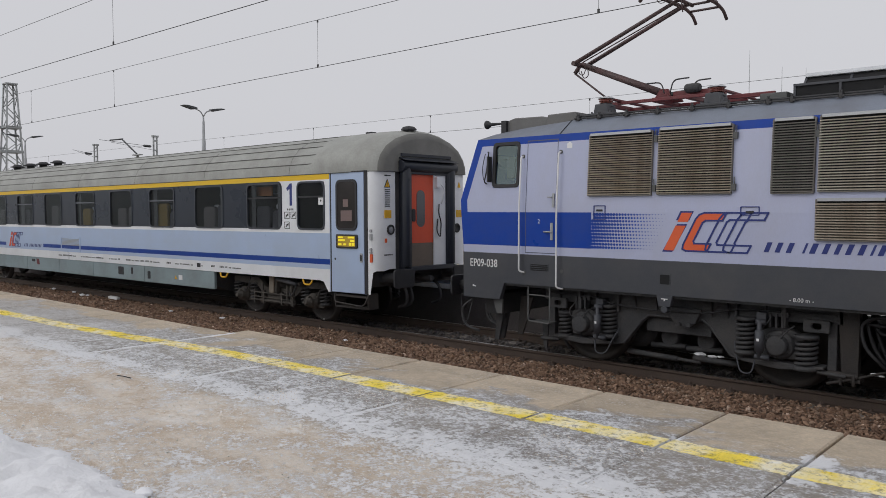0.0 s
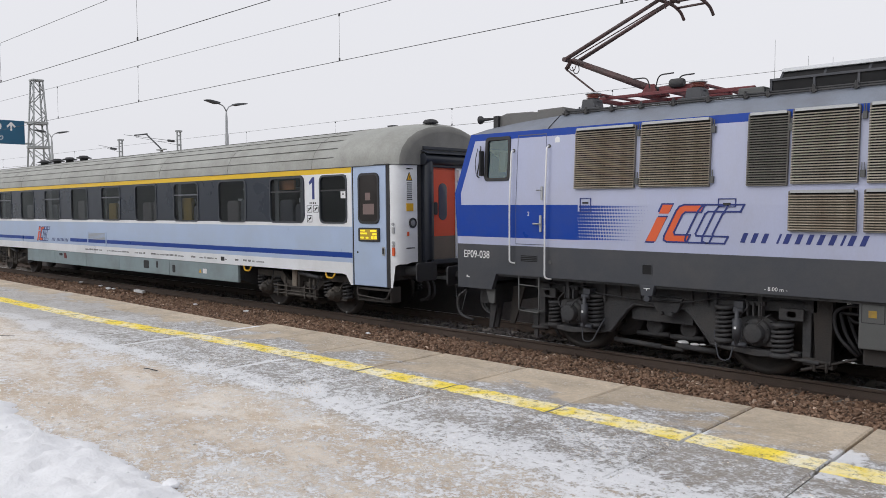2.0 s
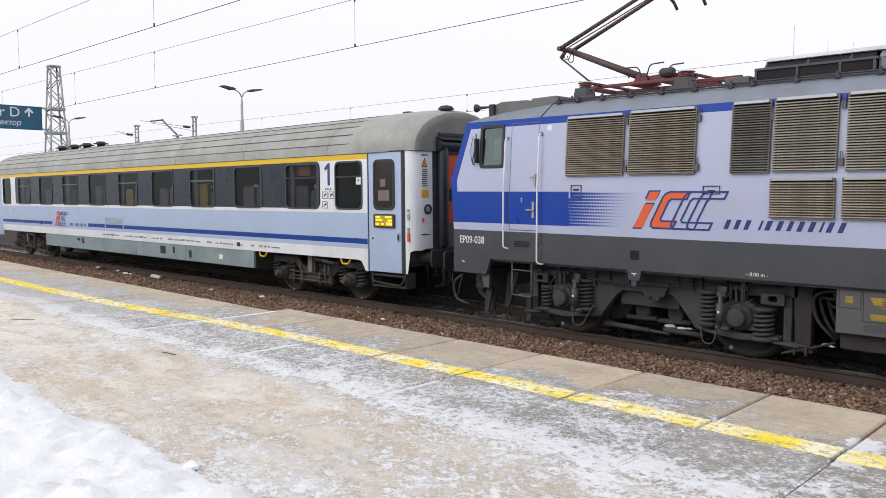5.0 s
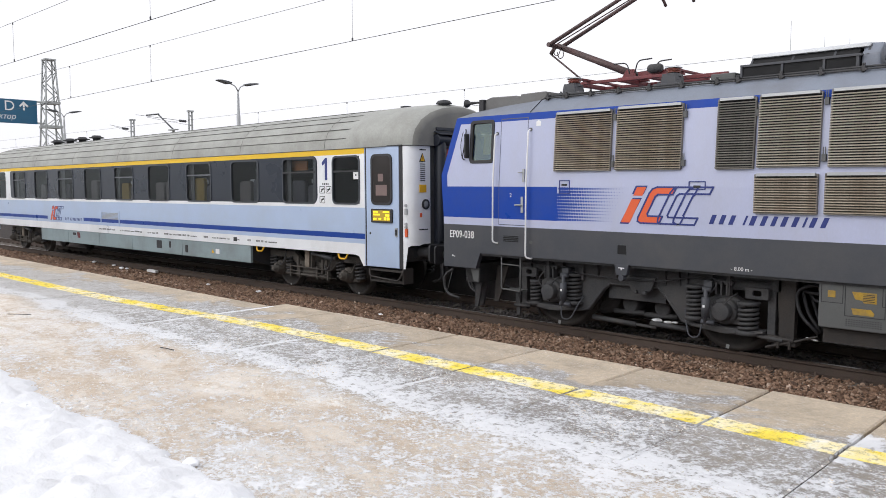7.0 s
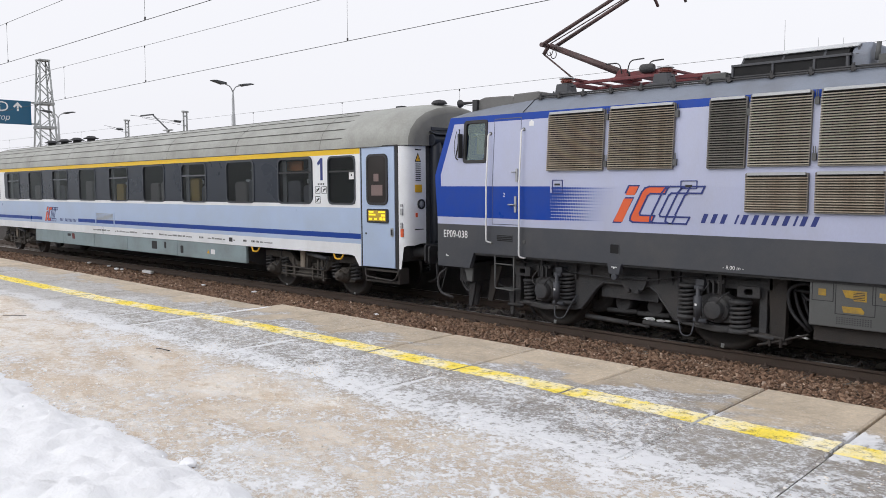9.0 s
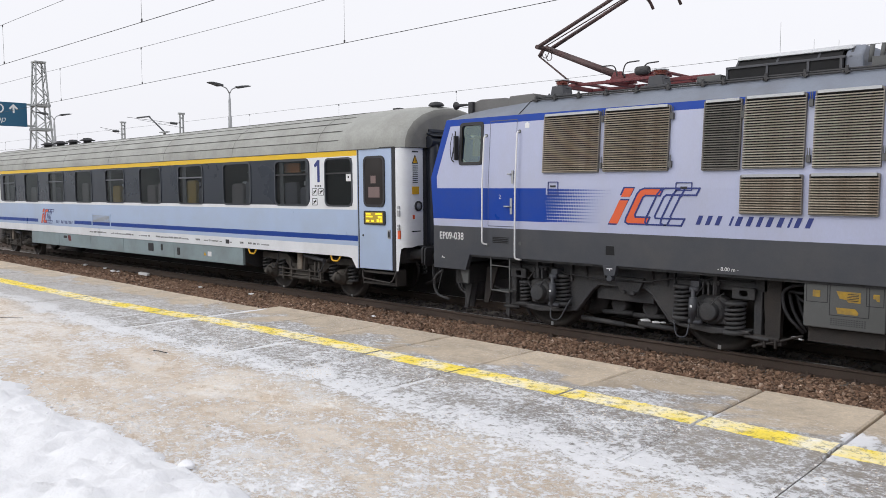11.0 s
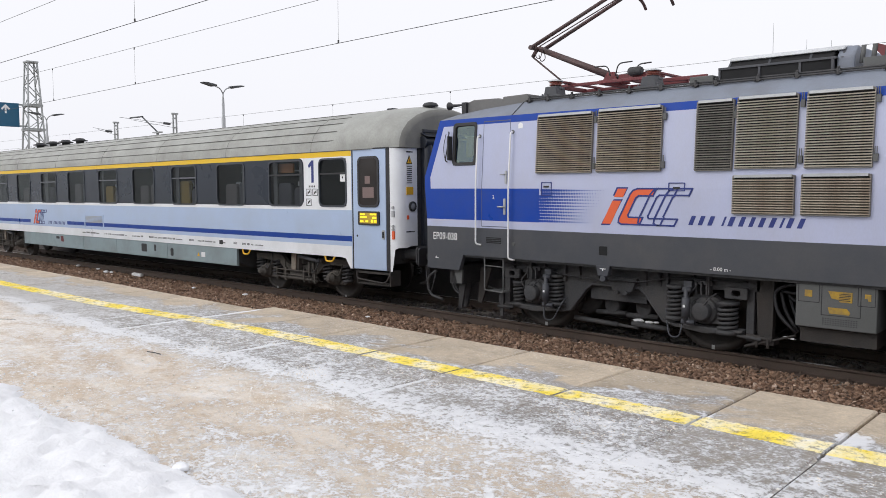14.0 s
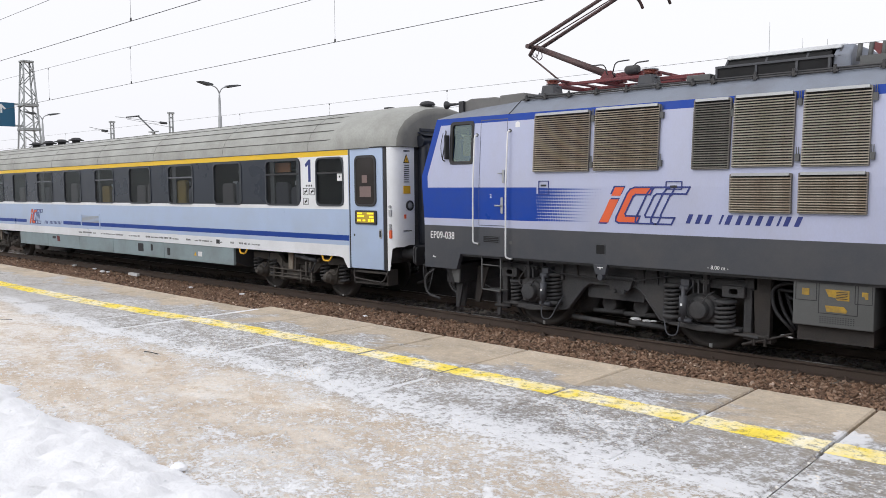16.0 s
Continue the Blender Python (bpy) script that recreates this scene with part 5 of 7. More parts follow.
def emblem(parent, x, z, w, h, y):
    """Plain slanted shapes: two orange ones, then two empty navy outlines."""
    k = 0.5 * h
    sx = lambda u, v: (x + u * w + v * k, z + v * h)
    def bracket(u0, u1, t):
        return [sx(u0 + 0.06, 0.0), sx(u1, 0.0), sx(u1, t), sx(u0 + 0.11, t), sx(u0 + 0.09, t + 0.06), sx(u0 + 0.09, 0.94 - t), sx(u0 + 0.11, 1 - t), sx(u1, 1 - t), sx(u1, 1.0), sx(u0 + 0.06, 1.0), sx(u0 + 0.015, 0.95), sx(u0, 0.84), sx(u0, 0.16), sx(u0 + 0.015, 0.05)]
    e = 0.016 * w
    grow = lambda pts, d: [(px + (d if px > sum(q[0] for q in pts) / len(pts) else -d), pz + (d if pz > z + h / 2 else -d)) for px, pz in pts]
    for pts in ([sx(0.0, 0), sx(0.11, 0), sx(0.11, 0.66), sx(0.0, 0.66)], [sx(0.0, 0.76), sx(0.11, 0.76), sx(0.11, 1), sx(0.0, 1)]):
        bm = bmesh.new()
        slab_xz(bm, grow(pts, e), y, y + 0.003)
        part("emblem_outline", bm, M_NAVY, parent)
        bm = bmesh.new()
        slab_xz(bm, pts, y - 0.0015, y + 0.002)
        part("emblem_shape", bm, M_ORANGE, parent)
    for u0, u1, fill in ((0.18, 0.46, True), (0.42, 0.70, False), (0.60, 0.86, False)):
        pts = bracket(u0, u1, 0.2 if fill else 0.18)
        bm = bmesh.new()
        if fill:
            slab_xz(bm, pts, y - 0.0015, y + 0.002)
            part("emblem_shape", bm, M_ORANGE, parent)
            bm = bmesh.new()
        n = len(pts)
        for i in range(n):
            a, b = Vector(pts[i]), Vector(pts[(i + 1) % n])
            d = (b - a).normalized()
            p = Vector((-d.y, d.x)) * e * 0.55
            q = d * e * 0.5
            slab_xz(bm, [tuple(a - q - p), tuple(b + q - p), tuple(b + q + p), tuple(a - q + p)], y - 0.0035 - 0.0002 * i, y + 0.002)
        part("emblem_outline", bm, M_NAVY, parent)


def buffer(parent, x, y, s, z=1.05):
    """A buffer that points along s from its base at x."""
    bm = bmesh.new()
    lathe(bm, [(0.16, 0), (0.16, s * 0.03), (0.105, s * 0.05), (0.105, s * 0.3), (0.085, s * 0.31), (0.085, s * 0.55)], (x, y, z), "x", 16)
    b = part("buffer", bm, M_UNDER, parent, "black buffer with rounded square head")
    bm = bmesh.new()
    slab_yz(bm, [(y + p, z + q) for p, q in round_rect(-0.28, 0.28, -0.18, 0.18, 0.06, 4)], x + s * 0.55, x + s * 0.595)
    part("buffer_head", bm, M_BLACK, b, bevel=0.012)


def wheel(parent, x, y, r, name="wheel"):
    """A railway wheel with tyre, flange and dished disc, turning about its own middle."""
    s = -1 if y < 0 else 1
    bm = bmesh.new()
    # profile runs from the inside (flange) out
    prof = [(0.08, -0.05), (r * 0.75, -0.06), (r + 0.028, -0.065), (r + 0.028, -0.035), (r, -0.02), (r - 0.006, 0.065), (r * 0.86, 0.065), (r * 0.84, 0.03), (r * 0.5, 0.0), (0.16, 0.03), (0.14, 0.08), (0.02, 0.08)]
    lathe(bm, [(q, s * h) for q, h in prof], (0, 0, 0), "y", 36)
    # paint mark across tyre and disc
    box(bm, -0.025, 0.025, s * 0.064, s * 0.068, -r * 0.97, -r * 0.87, 1)
    return part(name, bm, [M_WHEEL, M_STEEL], parent, "dark steel wheel", at=pose(x, y, r))


def coach_bogie(c, x):
    bm = bmesh.new()
    for s in (-1, 1):
        y = s * 1.0
        slab_xz(bm, [(x - 1.75, 0.72), (x - 1.75, 0.86), (x - 0.75, 0.86), (x - 0.5, 0.66), (x + 0.5, 0.66), (x + 0.75, 0.86), (x + 1.75, 0.86), (x + 1.75, 0.72), (x + 0.85, 0.7), (x + 0.6, 0.5), (x - 0.6, 0.5), (x - 0.85, 0.7)], y - 0.06, y + 0.06)
        box(bm, x - 0.55, x + 0.55, y + s * 0.02, y + s * 0.2, 0.33, 0.40)
        box(bm, x - 0.3, x + 0.3, y + s * 0.04, y + s * 0.16, 0.40, 0.55)
        rod(bm, (x + 0.1, y + s * 0.18, 0.86), (x + 0.95, y + s * 0.2, 0.80), 0.045)
        slab_xz(bm, [(x - 0.16, 0.5), (x + 0.08, 0.5), (x + 0.1, 0.92), (x, 0.98), (x - 0.14, 0.9)], y + s * 0.1, y + s * 0.2)
        for k in (-0.45, 0.45, 0.6):
            rod(bm, (x + k, y + s * 0.18, 0.3), (x + k, y + s * 0.18, 0.75), 0.03)
    box(bm, x - 0.4, x + 0.4, -0.9, 0.9, 0.5, 0.8)
    box(bm, x - 0.25, x + 0.25, -1.1, 1.1, 0.8, 0.97)
    b = part("bogie_frame", bm, M_CBOGIE, c, "sooty grey-brown bogie frame", bevel=0.012)
    # swing hangers, dampers, brake rods and pipes on the outer faces
    for s in (-1, 1):
        bm = bmesh.new()
        slab_xz(bm, [(x - 0.13, 0.56), (x + 0.03, 0.56), (x + 0.05, 0.95), (x - 0.03, 1.0), (x - 0.12, 0.94)], s * 1.21, s * 1.24)
        part("swing_hanger", bm, M_HANGER, b, "rust-streaked pale hanger", bevel=0.006)
        bm = bmesh.new()
        rod(bm, (x + 0.16, s * 1.25, 0.88), (x + 0.9, s * 1.25, 0.8), 0.028, seg=8)
        rod(bm, (x + 0.45, s * 1.25, 0.85), (x + 0.88, s * 1.25, 0.803), 0.045, seg=10)
        part("damper", bm, M_GREYLOW, b)
        bm = bmesh.new()
        for z, r in ((0.36, 0.014), (0.43, 0.011), (0.53, 0.016)):
            rod(bm, (x - 0.85, s * 1.22, z + 0.02), (x + 0.8, s * 1.22, z), r, seg=6)
        for u in (-0.7, -0.36, 0.3, 0.68):
            box(bm, x + u - 0.018, x + u + 0.018, s * 1.17, s * 1.23, 0.3, 0.6)
        part("brake_rigging", bm, M_CBOGIE, b, "sooty brake rods")
        for u in (-0.88, 0.82):
            bm = bmesh.new()
            tube(bm, arc([(x + u, s * 1.2, 0.9), (x + u + 0.05, s * 1.28, 0.7), (x + u - 0.1, s * 1.28, 0.52), (x + u - 0.25, s * 1.22, 0.62)], 5, 0.12), 0.012, 6)
            part("brake_hose", bm, M_BLACK, b)
    for ax in (-1.25, 1.25):
        for s in (-1, 1):
            bm = bmesh.new()
            lathe(bm, [(0.17, s * 0.92), (0.17, s * 1.12), (0.13, s * 1.16), (0.12, s * 1.24), (0.07, s * 1.28), (0.055, s * 1.33)], (x + ax, 0, 0.46), "y", 16)
            slab_xz(bm, [(x + ax - 0.42, 0.4), (x + ax + 0.42, 0.4), (x + ax + 0.3, 0.32), (x + ax - 0.3, 0.32)], s * 1.08, s * 0.92)
            tube(bm, arc([(x + ax, s * 1.25, 0.5), (x + ax + 0.1, s * 1.28, 0.62), (x + ax + 0.25, s * 1.24, 0.5), (x + ax + 0.3, s * 1.15, 0.75)], 4, 0.08), 0.014, 6)
            part("axle_box", bm, M_CBOGIE, b, "sooty axle box", bevel=0.008)
            for k in (-0.32, 0.32):
                bm = bmesh.new()
                spring(bm, x + ax + k, s * 1.04, 0.42, 0.76, 0.10, 0.022, 4.5)
                lathe(bm, [(0.12, 0.38), (0.12, 0.42), (0.05, 0.43), (0.05, 0.74)], (x + ax + k, s * 1.02, 0), "z", 10)
                part("coil_spring", bm, M_UNDER, b)
        bm = bmesh.new()
        rod(bm, (x + ax, -0.7, 0.46), (x + ax, 0.7, 0.46), 0.08)
        part("axle", bm, M_UNDER, b)
        for s in (-1, 1):
            wheel(b, x + ax, s * 0.755, 0.46)


build_coach()

# ---- the locomotive (its own space is the world's when it stands coupled) ----
MID = 9.96
yl = lambda z: 1.49 - 0.06 * max(0.0, z - 2.4)
xf = lambda z: float(np.interp(z, (1.7, 1.82, 2.57, 3.46, 3.57), (2.19, 2.185, 2.12, 2.41, 2.45)))
# near black: shade painted into gaps and recesses, also seam and housing black
M_DARKGAP = mat("black_housing_and_gap_shade", (0.016, 0.016, 0.017), 0.9, var=0.1)
M_SEAM = mat("shadowed_door_gap", (0.10, 0.11, 0.17), 0.7, var=0.2)
M_FAIRING = mat("brown_grey_roof_fairing", (0.15, 0.148, 0.145), 0.7, var=0.15, scale=3, dirt=(0.09, 0.085, 0.08), dirt_amount=0.5)
M_BOXGREY = mat("grey_equipment_box", (0.105, 0.107, 0.106), 0.6, var=0.12, scale=3, dirt=(0.075, 0.08, 0.075), dirt_amount=0.6)
M_AMBER = mat("dusty_amber_notice", (0.42, 0.26, 0.03), 0.6, var=0.2, scale=12, dirt=(0.16, 0.13, 0.08), dirt_amount=0.7, dirt_scale=9)
M_INSUL = mat("glazed_insulator", (0.28, 0.10, 0.08), 0.25, var=0.15)
M_PALETOP = mat("pale_resistor_cover", (0.62, 0.64, 0.66), 0.45, var=0.1, dirt=(0.3, 0.3, 0.3), dirt_amount=0.5)
M_CABIN = mat("cab_interior_panel", (0.42, 0.5, 0.47), 0.8, var=0.15)


def build_loco():
    c = thing("electric_locomotive", "lilac, blue and grey electric locomotive with raised pantograph", "locomotive")
    wz = (2.77, 3.50)
    wx = (2.80, 3.32)
    for s in (-1, 1):
        bm = bmesh.new()
        zs = [1.2, 1.69, 1.82, 2.365, 2.57, wz[0], 3.46, wz[1], 3.575]
        cols = lambda z: [xf(z), xf(z) + 0.14, wx[0], wx[1], 4.69, 2 * MID - 4.69, 2 * MID - xf(z) - 0.14, 2 * MID - xf(z)]
        for z0, z1 in zip(zs, zs[1:]):
            a, b = cols(z0), cols(z1)
            for i in range(7):
                if i == 2 and z0 >= wz[0] and z1 <= wz[1]:
                    continue
                if z1 <= 1.69:
                    mi = 2
                elif z1 <= 1.82:
                    mi = 0
                elif z1 <= 2.37:
                    mi = 1 if i != 4 else 0
                elif z0 >= 3.46:
                    mi = 1
                else:
                    mi = 1 if i in (0, 6) else 0
                bm.faces.new([bm.verts.new(p) for p in ((a[i], s * yl(z0), z0), (a[i + 1], s * yl(z0), z0), (b[i + 1], s * yl(z1), z1), (b[i], s * yl(z1), z1))]).material_index = mi
        bmesh.ops.remove_doubles(bm, verts=bm.verts, dist=0.0005)
        part("body_side", bm, [M_LILAC, M_BLUE, M_GREYLOW], c, "pale lilac side with blue band and dark grey sill")
    # ends
    for e in (0, 1):
        bm = bmesh.new()
        zs = [0.93, 1.69, 1.82, 2.365, 2.57, 2.68, 3.35, 3.46, 3.575]
        X = lambda z: xf(z) if e == 0 else 2 * MID - xf(z)
        for z0, z1 in zip(zs, zs[1:]):
            mi = 2 if z1 <= 1.69 else 0 if z1 <= 1.82 else 1
            if z0 == 2.68:
                for u0, u1 in ((None, -1.2), (-0.05, 0.05), (1.2, None)):
                    p0, p1 = (-yl(z0) if u0 is None else u0), (yl(z0) if u1 is None else u1)
                    q0, q1 = (-yl(z1) if u0 is None else u0), (yl(z1) if u1 is None else u1)
                    bm.faces.new([bm.verts.new(p) for p in ((X(z0), p0, z0), (X(z0), p1, z0), (X(z1), q1, z1), (X(z1), q0, z1))]).material_index = mi
                continue
            bm.faces.new([bm.verts.new(p) for p in ((X(z0), -yl(z0), z0), (X(z0), yl(z0), z0), (X(z1), yl(z1), z1), (X(z1), -yl(z1), z1))]).material_index = mi
        nose = part("cab_front", bm, [M_LILAC, M_BLUE, M_GREYLOW], c)
        bm = bmesh.new()
        d = -1 if e == 0 else 1
        for y0, y1 in ((-1.2, -0.05), (0.05, 1.2)):
            p = [(X(2.68) + d * 0.006, y0, 2.68), (X(2.68) + d * 0.006, y1, 2.68), (X(3.35) + d * 0.006, y1, 3.35), (X(3.35) + d * 0.006, y0, 3.35)]
            bm.faces.new([bm.verts.new(q) for q in (p[::-1] if e == 0 else p)])
        ws = part("windscreen", bm, M_CABGLASS, nose)
        ws.visible_shadow = False
    # lower apron of the cabs and floor
    for m in (lambda x: x, lambda x: 2 * MID - x):
        for s in (-1, 1):
            bm = bmesh.new()
            slab_xz(bm, [(m(2.192), 1.202), (m(3.06), 1.202), (m(2.96), 0.925), (m(2.192), 0.925)], s * 1.488, s * 1.40)
            part("apron", bm, M_GREYLOW, c, "dark grey apron")
    bm = bmesh.new()
    box(bm, 2.25, 2 * MID - 2.25, -1.44, 1.44, 1.16, 1.3)
    part("underframe", bm, M_UNDER, c)
    # cab interior behind the side window
    bm = bmesh.new()
    box(bm, 4.55, 4.6, -1.4, 1.4, 1.35, 3.45)
    part("cab_partition", bm, M_CABIN, c)
    # roof
    bm = bmesh.new()
    sec = [(-1.42, 3.575), (-1.15, 3.80), (-0.75, 3.875), (0, 3.90), (0.75, 3.875), (1.15, 3.80), (1.42, 3.575)]
    rows = []
    for x, kz, ky in ((2.45, 0.02, 1.0), (2.58, 0.45, 0.99), (2.75, 0.55, 0.985), (3.3, 0.78, 0.99), (4.1, 1.0, 1.0), (2 * MID - 4.1, 1.0, 1.0), (2 * MID - 3.3, 0.84, 0.99), (2 * MID - 2.75, 0.58, 0.985), (2 * MID - 2.56, 0.3, 0.99), (2 * MID - 2.45, 0.02, 1.0)):
        rows.append([bm.verts.new((x, y * ky, 3.575 + (z - 3.575) * kz)) for y, z in sec])
    for p, q in zip(rows, rows[1:]):
        for i in range(6):
            bm.faces.new((p[i], q[i], q[i + 1], p[i + 1]))
    roof = part("roof", bm, M_ROOFL, c, "sloping grey painted roof edge")
    bm = bmesh.new()
    tube(bm, [(4.08, -1.424, 3.58), (4.12, -1.153, 3.806), (4.12, -0.75, 3.882)], 0.006, 5)
    part("roof_seam", bm, M_DARKGAP, roof)
    # side window
    tilt = Matrix.Translation((0, -yl(wz[0]), wz[0])) @ pose(0, 0, 0, -3.43) @ Matrix.Translation((0, 0, -wz[0]))
    bm = bmesh.new()
    ring_plate(bm, round_rect(2.79, 3.335, 2.765, 3.51, 0.07), round_rect(2.845, 3.285, 2.82, 3.45, 0.05), -0.018, 0.03)
    win = part("cab_window", bm, M_BLACK, c, "thick black rubber window frame", at=tilt, bevel=0.008)
    bm = bmesh.new()
    bm.faces.new([bm.verts.new(p) for p in ((2.83, 0.014, 2.8), (3.3, 0.014, 2.8), (3.3, 0.014, 3.47), (2.83, 0.014, 3.47))])
    g = part("pane", bm, M_CABGLASS, win, "greenish glass")
    g.visible_shadow = False
    bm = bmesh.new()
    slab_xz(bm, round_rect(2.99, 3.15, 2.93, 3.28, 0.04), 0.12, 0.15)
    rod(bm, (2.9, 0.13, 3.24), (3.0, 0.13, 3.24), 0.008)
    part("inner_mirror", bm, M_BOXGREY, win)
    # folded outside mirror
    bm = bmesh.new()
    tube(bm, arc([(2.70, -1.50, 2.83), (2.66, -1.52, 2.86), (2.72, -1.53, 3.05), (2.74, -1.50, 3.35), (2.70, -1.47, 3.36)], 4, 0.05), 0.012, 6)
    box(bm, 2.745, 2.775, -1.56, -1.46, 2.86, 3.28)
    tube(bm, arc([(2.62, -1.49, 2.9), (2.60, -1.5, 3.1), (2.66, -1.49, 3.33)], 4, 0.1), 0.006, 5)
    part("wing_mirror", bm, M_BLACK, c, "narrow black folded mirror")
    # cab door: seams, handle
    bm = bmesh.new()
    for x in (3.485, 4.055):
        for z0, z1 in ((1.72, 2.4), (2.4, 3.5)):
            p = [(x - 0.005, -yl(z0) - 0.003, z0), (x + 0.005, -yl(z0) - 0.003, z0), (x + 0.005, -yl(z1) - 0.003, z1), (x - 0.005, -yl(z1) - 0.003, z1)]
            bm.faces.new([bm.verts.new(q) for q in p])
    box(bm, 3.485, 4.055, -yl(3.5) - 0.003, -yl(3.5) + 0.01, 3.492, 3.508)
    box(bm, 3.485, 4.055, -1.4935, -1.48, 1.715, 1.728)
    door = part("cab_door", bm, M_SEAM, c, "driver's door seam in the side")
    bm = bmesh.new()
    slab_xz(bm, round_rect(3.965, 4.01, 1.93, 2.2, 0.015, 3), -1.505, -1.485)
    rod(bm, (3.985, -1.53, 2.06), (3.86, -1.53, 2.06), 0.014)
    rod(bm, (3.985, -1.53, 2.06), (3.985, -1.49, 2.06), 0.014)
    part("door_handle", bm, M_STEEL, door, "chrome lever handle")
    bm = bmesh.new()
    slab_xz(bm, round_rect(3.99, 4.03, 2.44, 2.66, 0.01, 2), -1.502, -1.48)
    rod(bm, (4.0, -1.52, 2.60), (3.92, -1.52, 2.60), 0.01)
    part("upper_latch", bm, M_STEEL, door)
    words("cab_numeral", "2", 0.095, door, M_WHITE, Matrix.Translation((3.72, -1.4945, 2.19)) @ SIDE, "white numeral")
    for x, zt, zb in ((3.405, 3.26, 1.40), (4.115, 3.30, 1.18)):
        bm = bmesh.new()
        tube(bm, arc([(x, -yl(zt) + 0.02, zt), (x, -yl(zt) - 0.07, zt - 0.01), (x, -yl(2.4) - 0.07, 2.4), (x, -1.56, zb + 0.02), (x + 0.06, -1.5, zb), (x + 0.06, -1.46, zb)], 4, 0.05), 0.0145, 8)
        h = part("handrail", bm, M_WHITE, c, "white tubular handrail")
        for z in (zt, zb + (0 if zb > 1.3 else 0.27)):
            bm = bmesh.new()
            lathe(bm, [(0.03, -yl(z) - 0.012), (0.03, -yl(z) + 0.01)], (x + (0.06 if z < 2 else 0), 0, z), "y", 10)
            part("rail_foot", bm, M_BOXGREY, h)
    # louvred grilles
    for x0, x1, z0, z1, m in ((4.63, 5.665, 2.605, 3.53, M_SLATB), (5.75, 6.81, 2.61, 3.545, M_SLATB), (7.315, 7.84, 2.605, 3.555, M_SLATD), (7.88, 8.665, 2.62, 3.565, M_SLAT), (8.765, 9.545, 2.615, 3.57, M_SLAT), (7.865, 8.665, 2.025, 2.54, M_SLATB), (8.745, 9.545, 2.03, 2.545, M_SLATB)):
        tl = Matrix.Translation((0, -yl(z0), z0)) @ (pose(0, 0, 0, -3.43) if z0 > 2.4 else pose(0, 0, 0)) @ Matrix.Translation((0, 0, -z0))
        bm = bmesh.new()
        ring_plate(bm, round_rect(x0, x1, z0, z1, 0.015, 2), round_rect(x0 + 0.016, x1 - 0.016, z0 + 0.014, z1 - 0.03, 0.01, 2), -0.044, 0.0)
        g = part("louvre_grille", bm, M_SLATD, c, "dark grey louvred grille" if m is M_SLATD else "rust-stained beige louvred grille" if m is M_SLATB else "dusty beige louvred grille", at=tl)
        # black sheet behind the slats, painting the shade of the gaps
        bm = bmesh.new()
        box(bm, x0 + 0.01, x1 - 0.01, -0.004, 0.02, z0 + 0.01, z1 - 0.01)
        part("grille_back_shade", bm, M_DARKGAP, g)
        bm = bmesh.new()
        box(bm, x0 + 0.03, x1 - 0.03, -0.066, -0.03, z1 - 0.03, z1 + 0.008)
        part("top_rail", bm, M_STEEL, g)
        n = round((z1 - z0 - 0.06) / 0.0335)
        bm = bmesh.new()
        L = x1 - x0 - 0.006
        slab_yz(bm, [(-0.055, -0.009), (-0.058, -0.006), (-0.058, 0.001), (-0.053, 0.005), (-0.006, 0.016), (-0.006, 0.012), (-0.049, -0.002)], -L / 2, L / 2)
        me = mesh_of("slat", bm, m)
        for i in range(n):
            o = new("slat", me)
            o.parent = g
            o.location = ((x0 + x1) / 2, 0, z0 + 0.028 + i * (z1 - z0 - 0.06) / n)
    # latches between grilles
    for x, zs in ((5.707, (2.72, 3.42)), (6.84, (2.72, 3.40)), (8.715, (2.75, 3.45)), (9.575, (2.75, 3.45)), (7.855, (3.36,))):
        for z in zs:
            bm = bmesh.new()
            box(bm, x - 0.025, x + 0.025, -yl(z) - 0.05, -yl(z) + 0.01, z - 0.06, z + 0.03)
            rod(bm, (x - 0.012, -yl(z) - 0.03, z), (x - 0.012, -yl(z) - 0.03, z + 0.12), 0.006, seg=6)
            rod(bm, (x + 0.012, -yl(z) - 0.03, z), (x + 0.012, -yl(z) - 0.03, z + 0.12), 0.006, seg=6)
            part("grille_latch", bm, M_BOXGREY, c)
    # halftone dots that end the blue band
    bm = bmesh.new()
    for r in range(11):
        z = 1.845 + r * 0.049
        for k in range(26):
            x = 4.66 + k * 0.047 + (0.0235 if r % 2 else 0) + (z - 2.1) * 0.35
            u = (x - 4.66 - (z - 2.1) * 0.35) / 1.22
            rad = 0.030 * (1 - u) ** 0.75
            if rad < 0.003 or x < 4.68:
                continue
            vs = [bm.verts.new((x + rad * math.cos(a), -1.4925, z + rad * 0.92 * math.sin(a))) for a in (i * math.pi / 4 for i in range(8))]
            bm.faces.new(vs)
    tagged(part("halftone_dots", bm, M_BLUE, c, "blue dots that fade out the band"), kind="stuff")
    emblem(c, 5.86, 1.84, 1.36, 0.525, -1.4935)
    x = 7.24
    for i, w in enumerate((0.10, 0.10, 0.10, -0.06, 0.045, 0.11, 0.10, 0.09, 0.10, 0.10, 0.045, 0.10, 0.10)):
        if w < 0:
            x -= w
            continue
        k = 0.05
        bm = bmesh.new()
        v = w * 0.62
        slab_xz(bm, [(x, 1.862), (x + v, 1.862), (x + v + k, 1.99), (x + k, 1.99)], -1.4935, -1.489)
        part("operator_bar", bm, M_NAVY, c, "navy slanted bar")
        x += w + 0.037
    words("fleet_number", "EP09-038", 0.185, c, M_WHITE, Matrix.Translation((2.335, -1.4925, 1.455)) @ SIDE @ Matrix.Diagonal((0.83, 1, 1, 1)), "white lettering", bold=0.001)
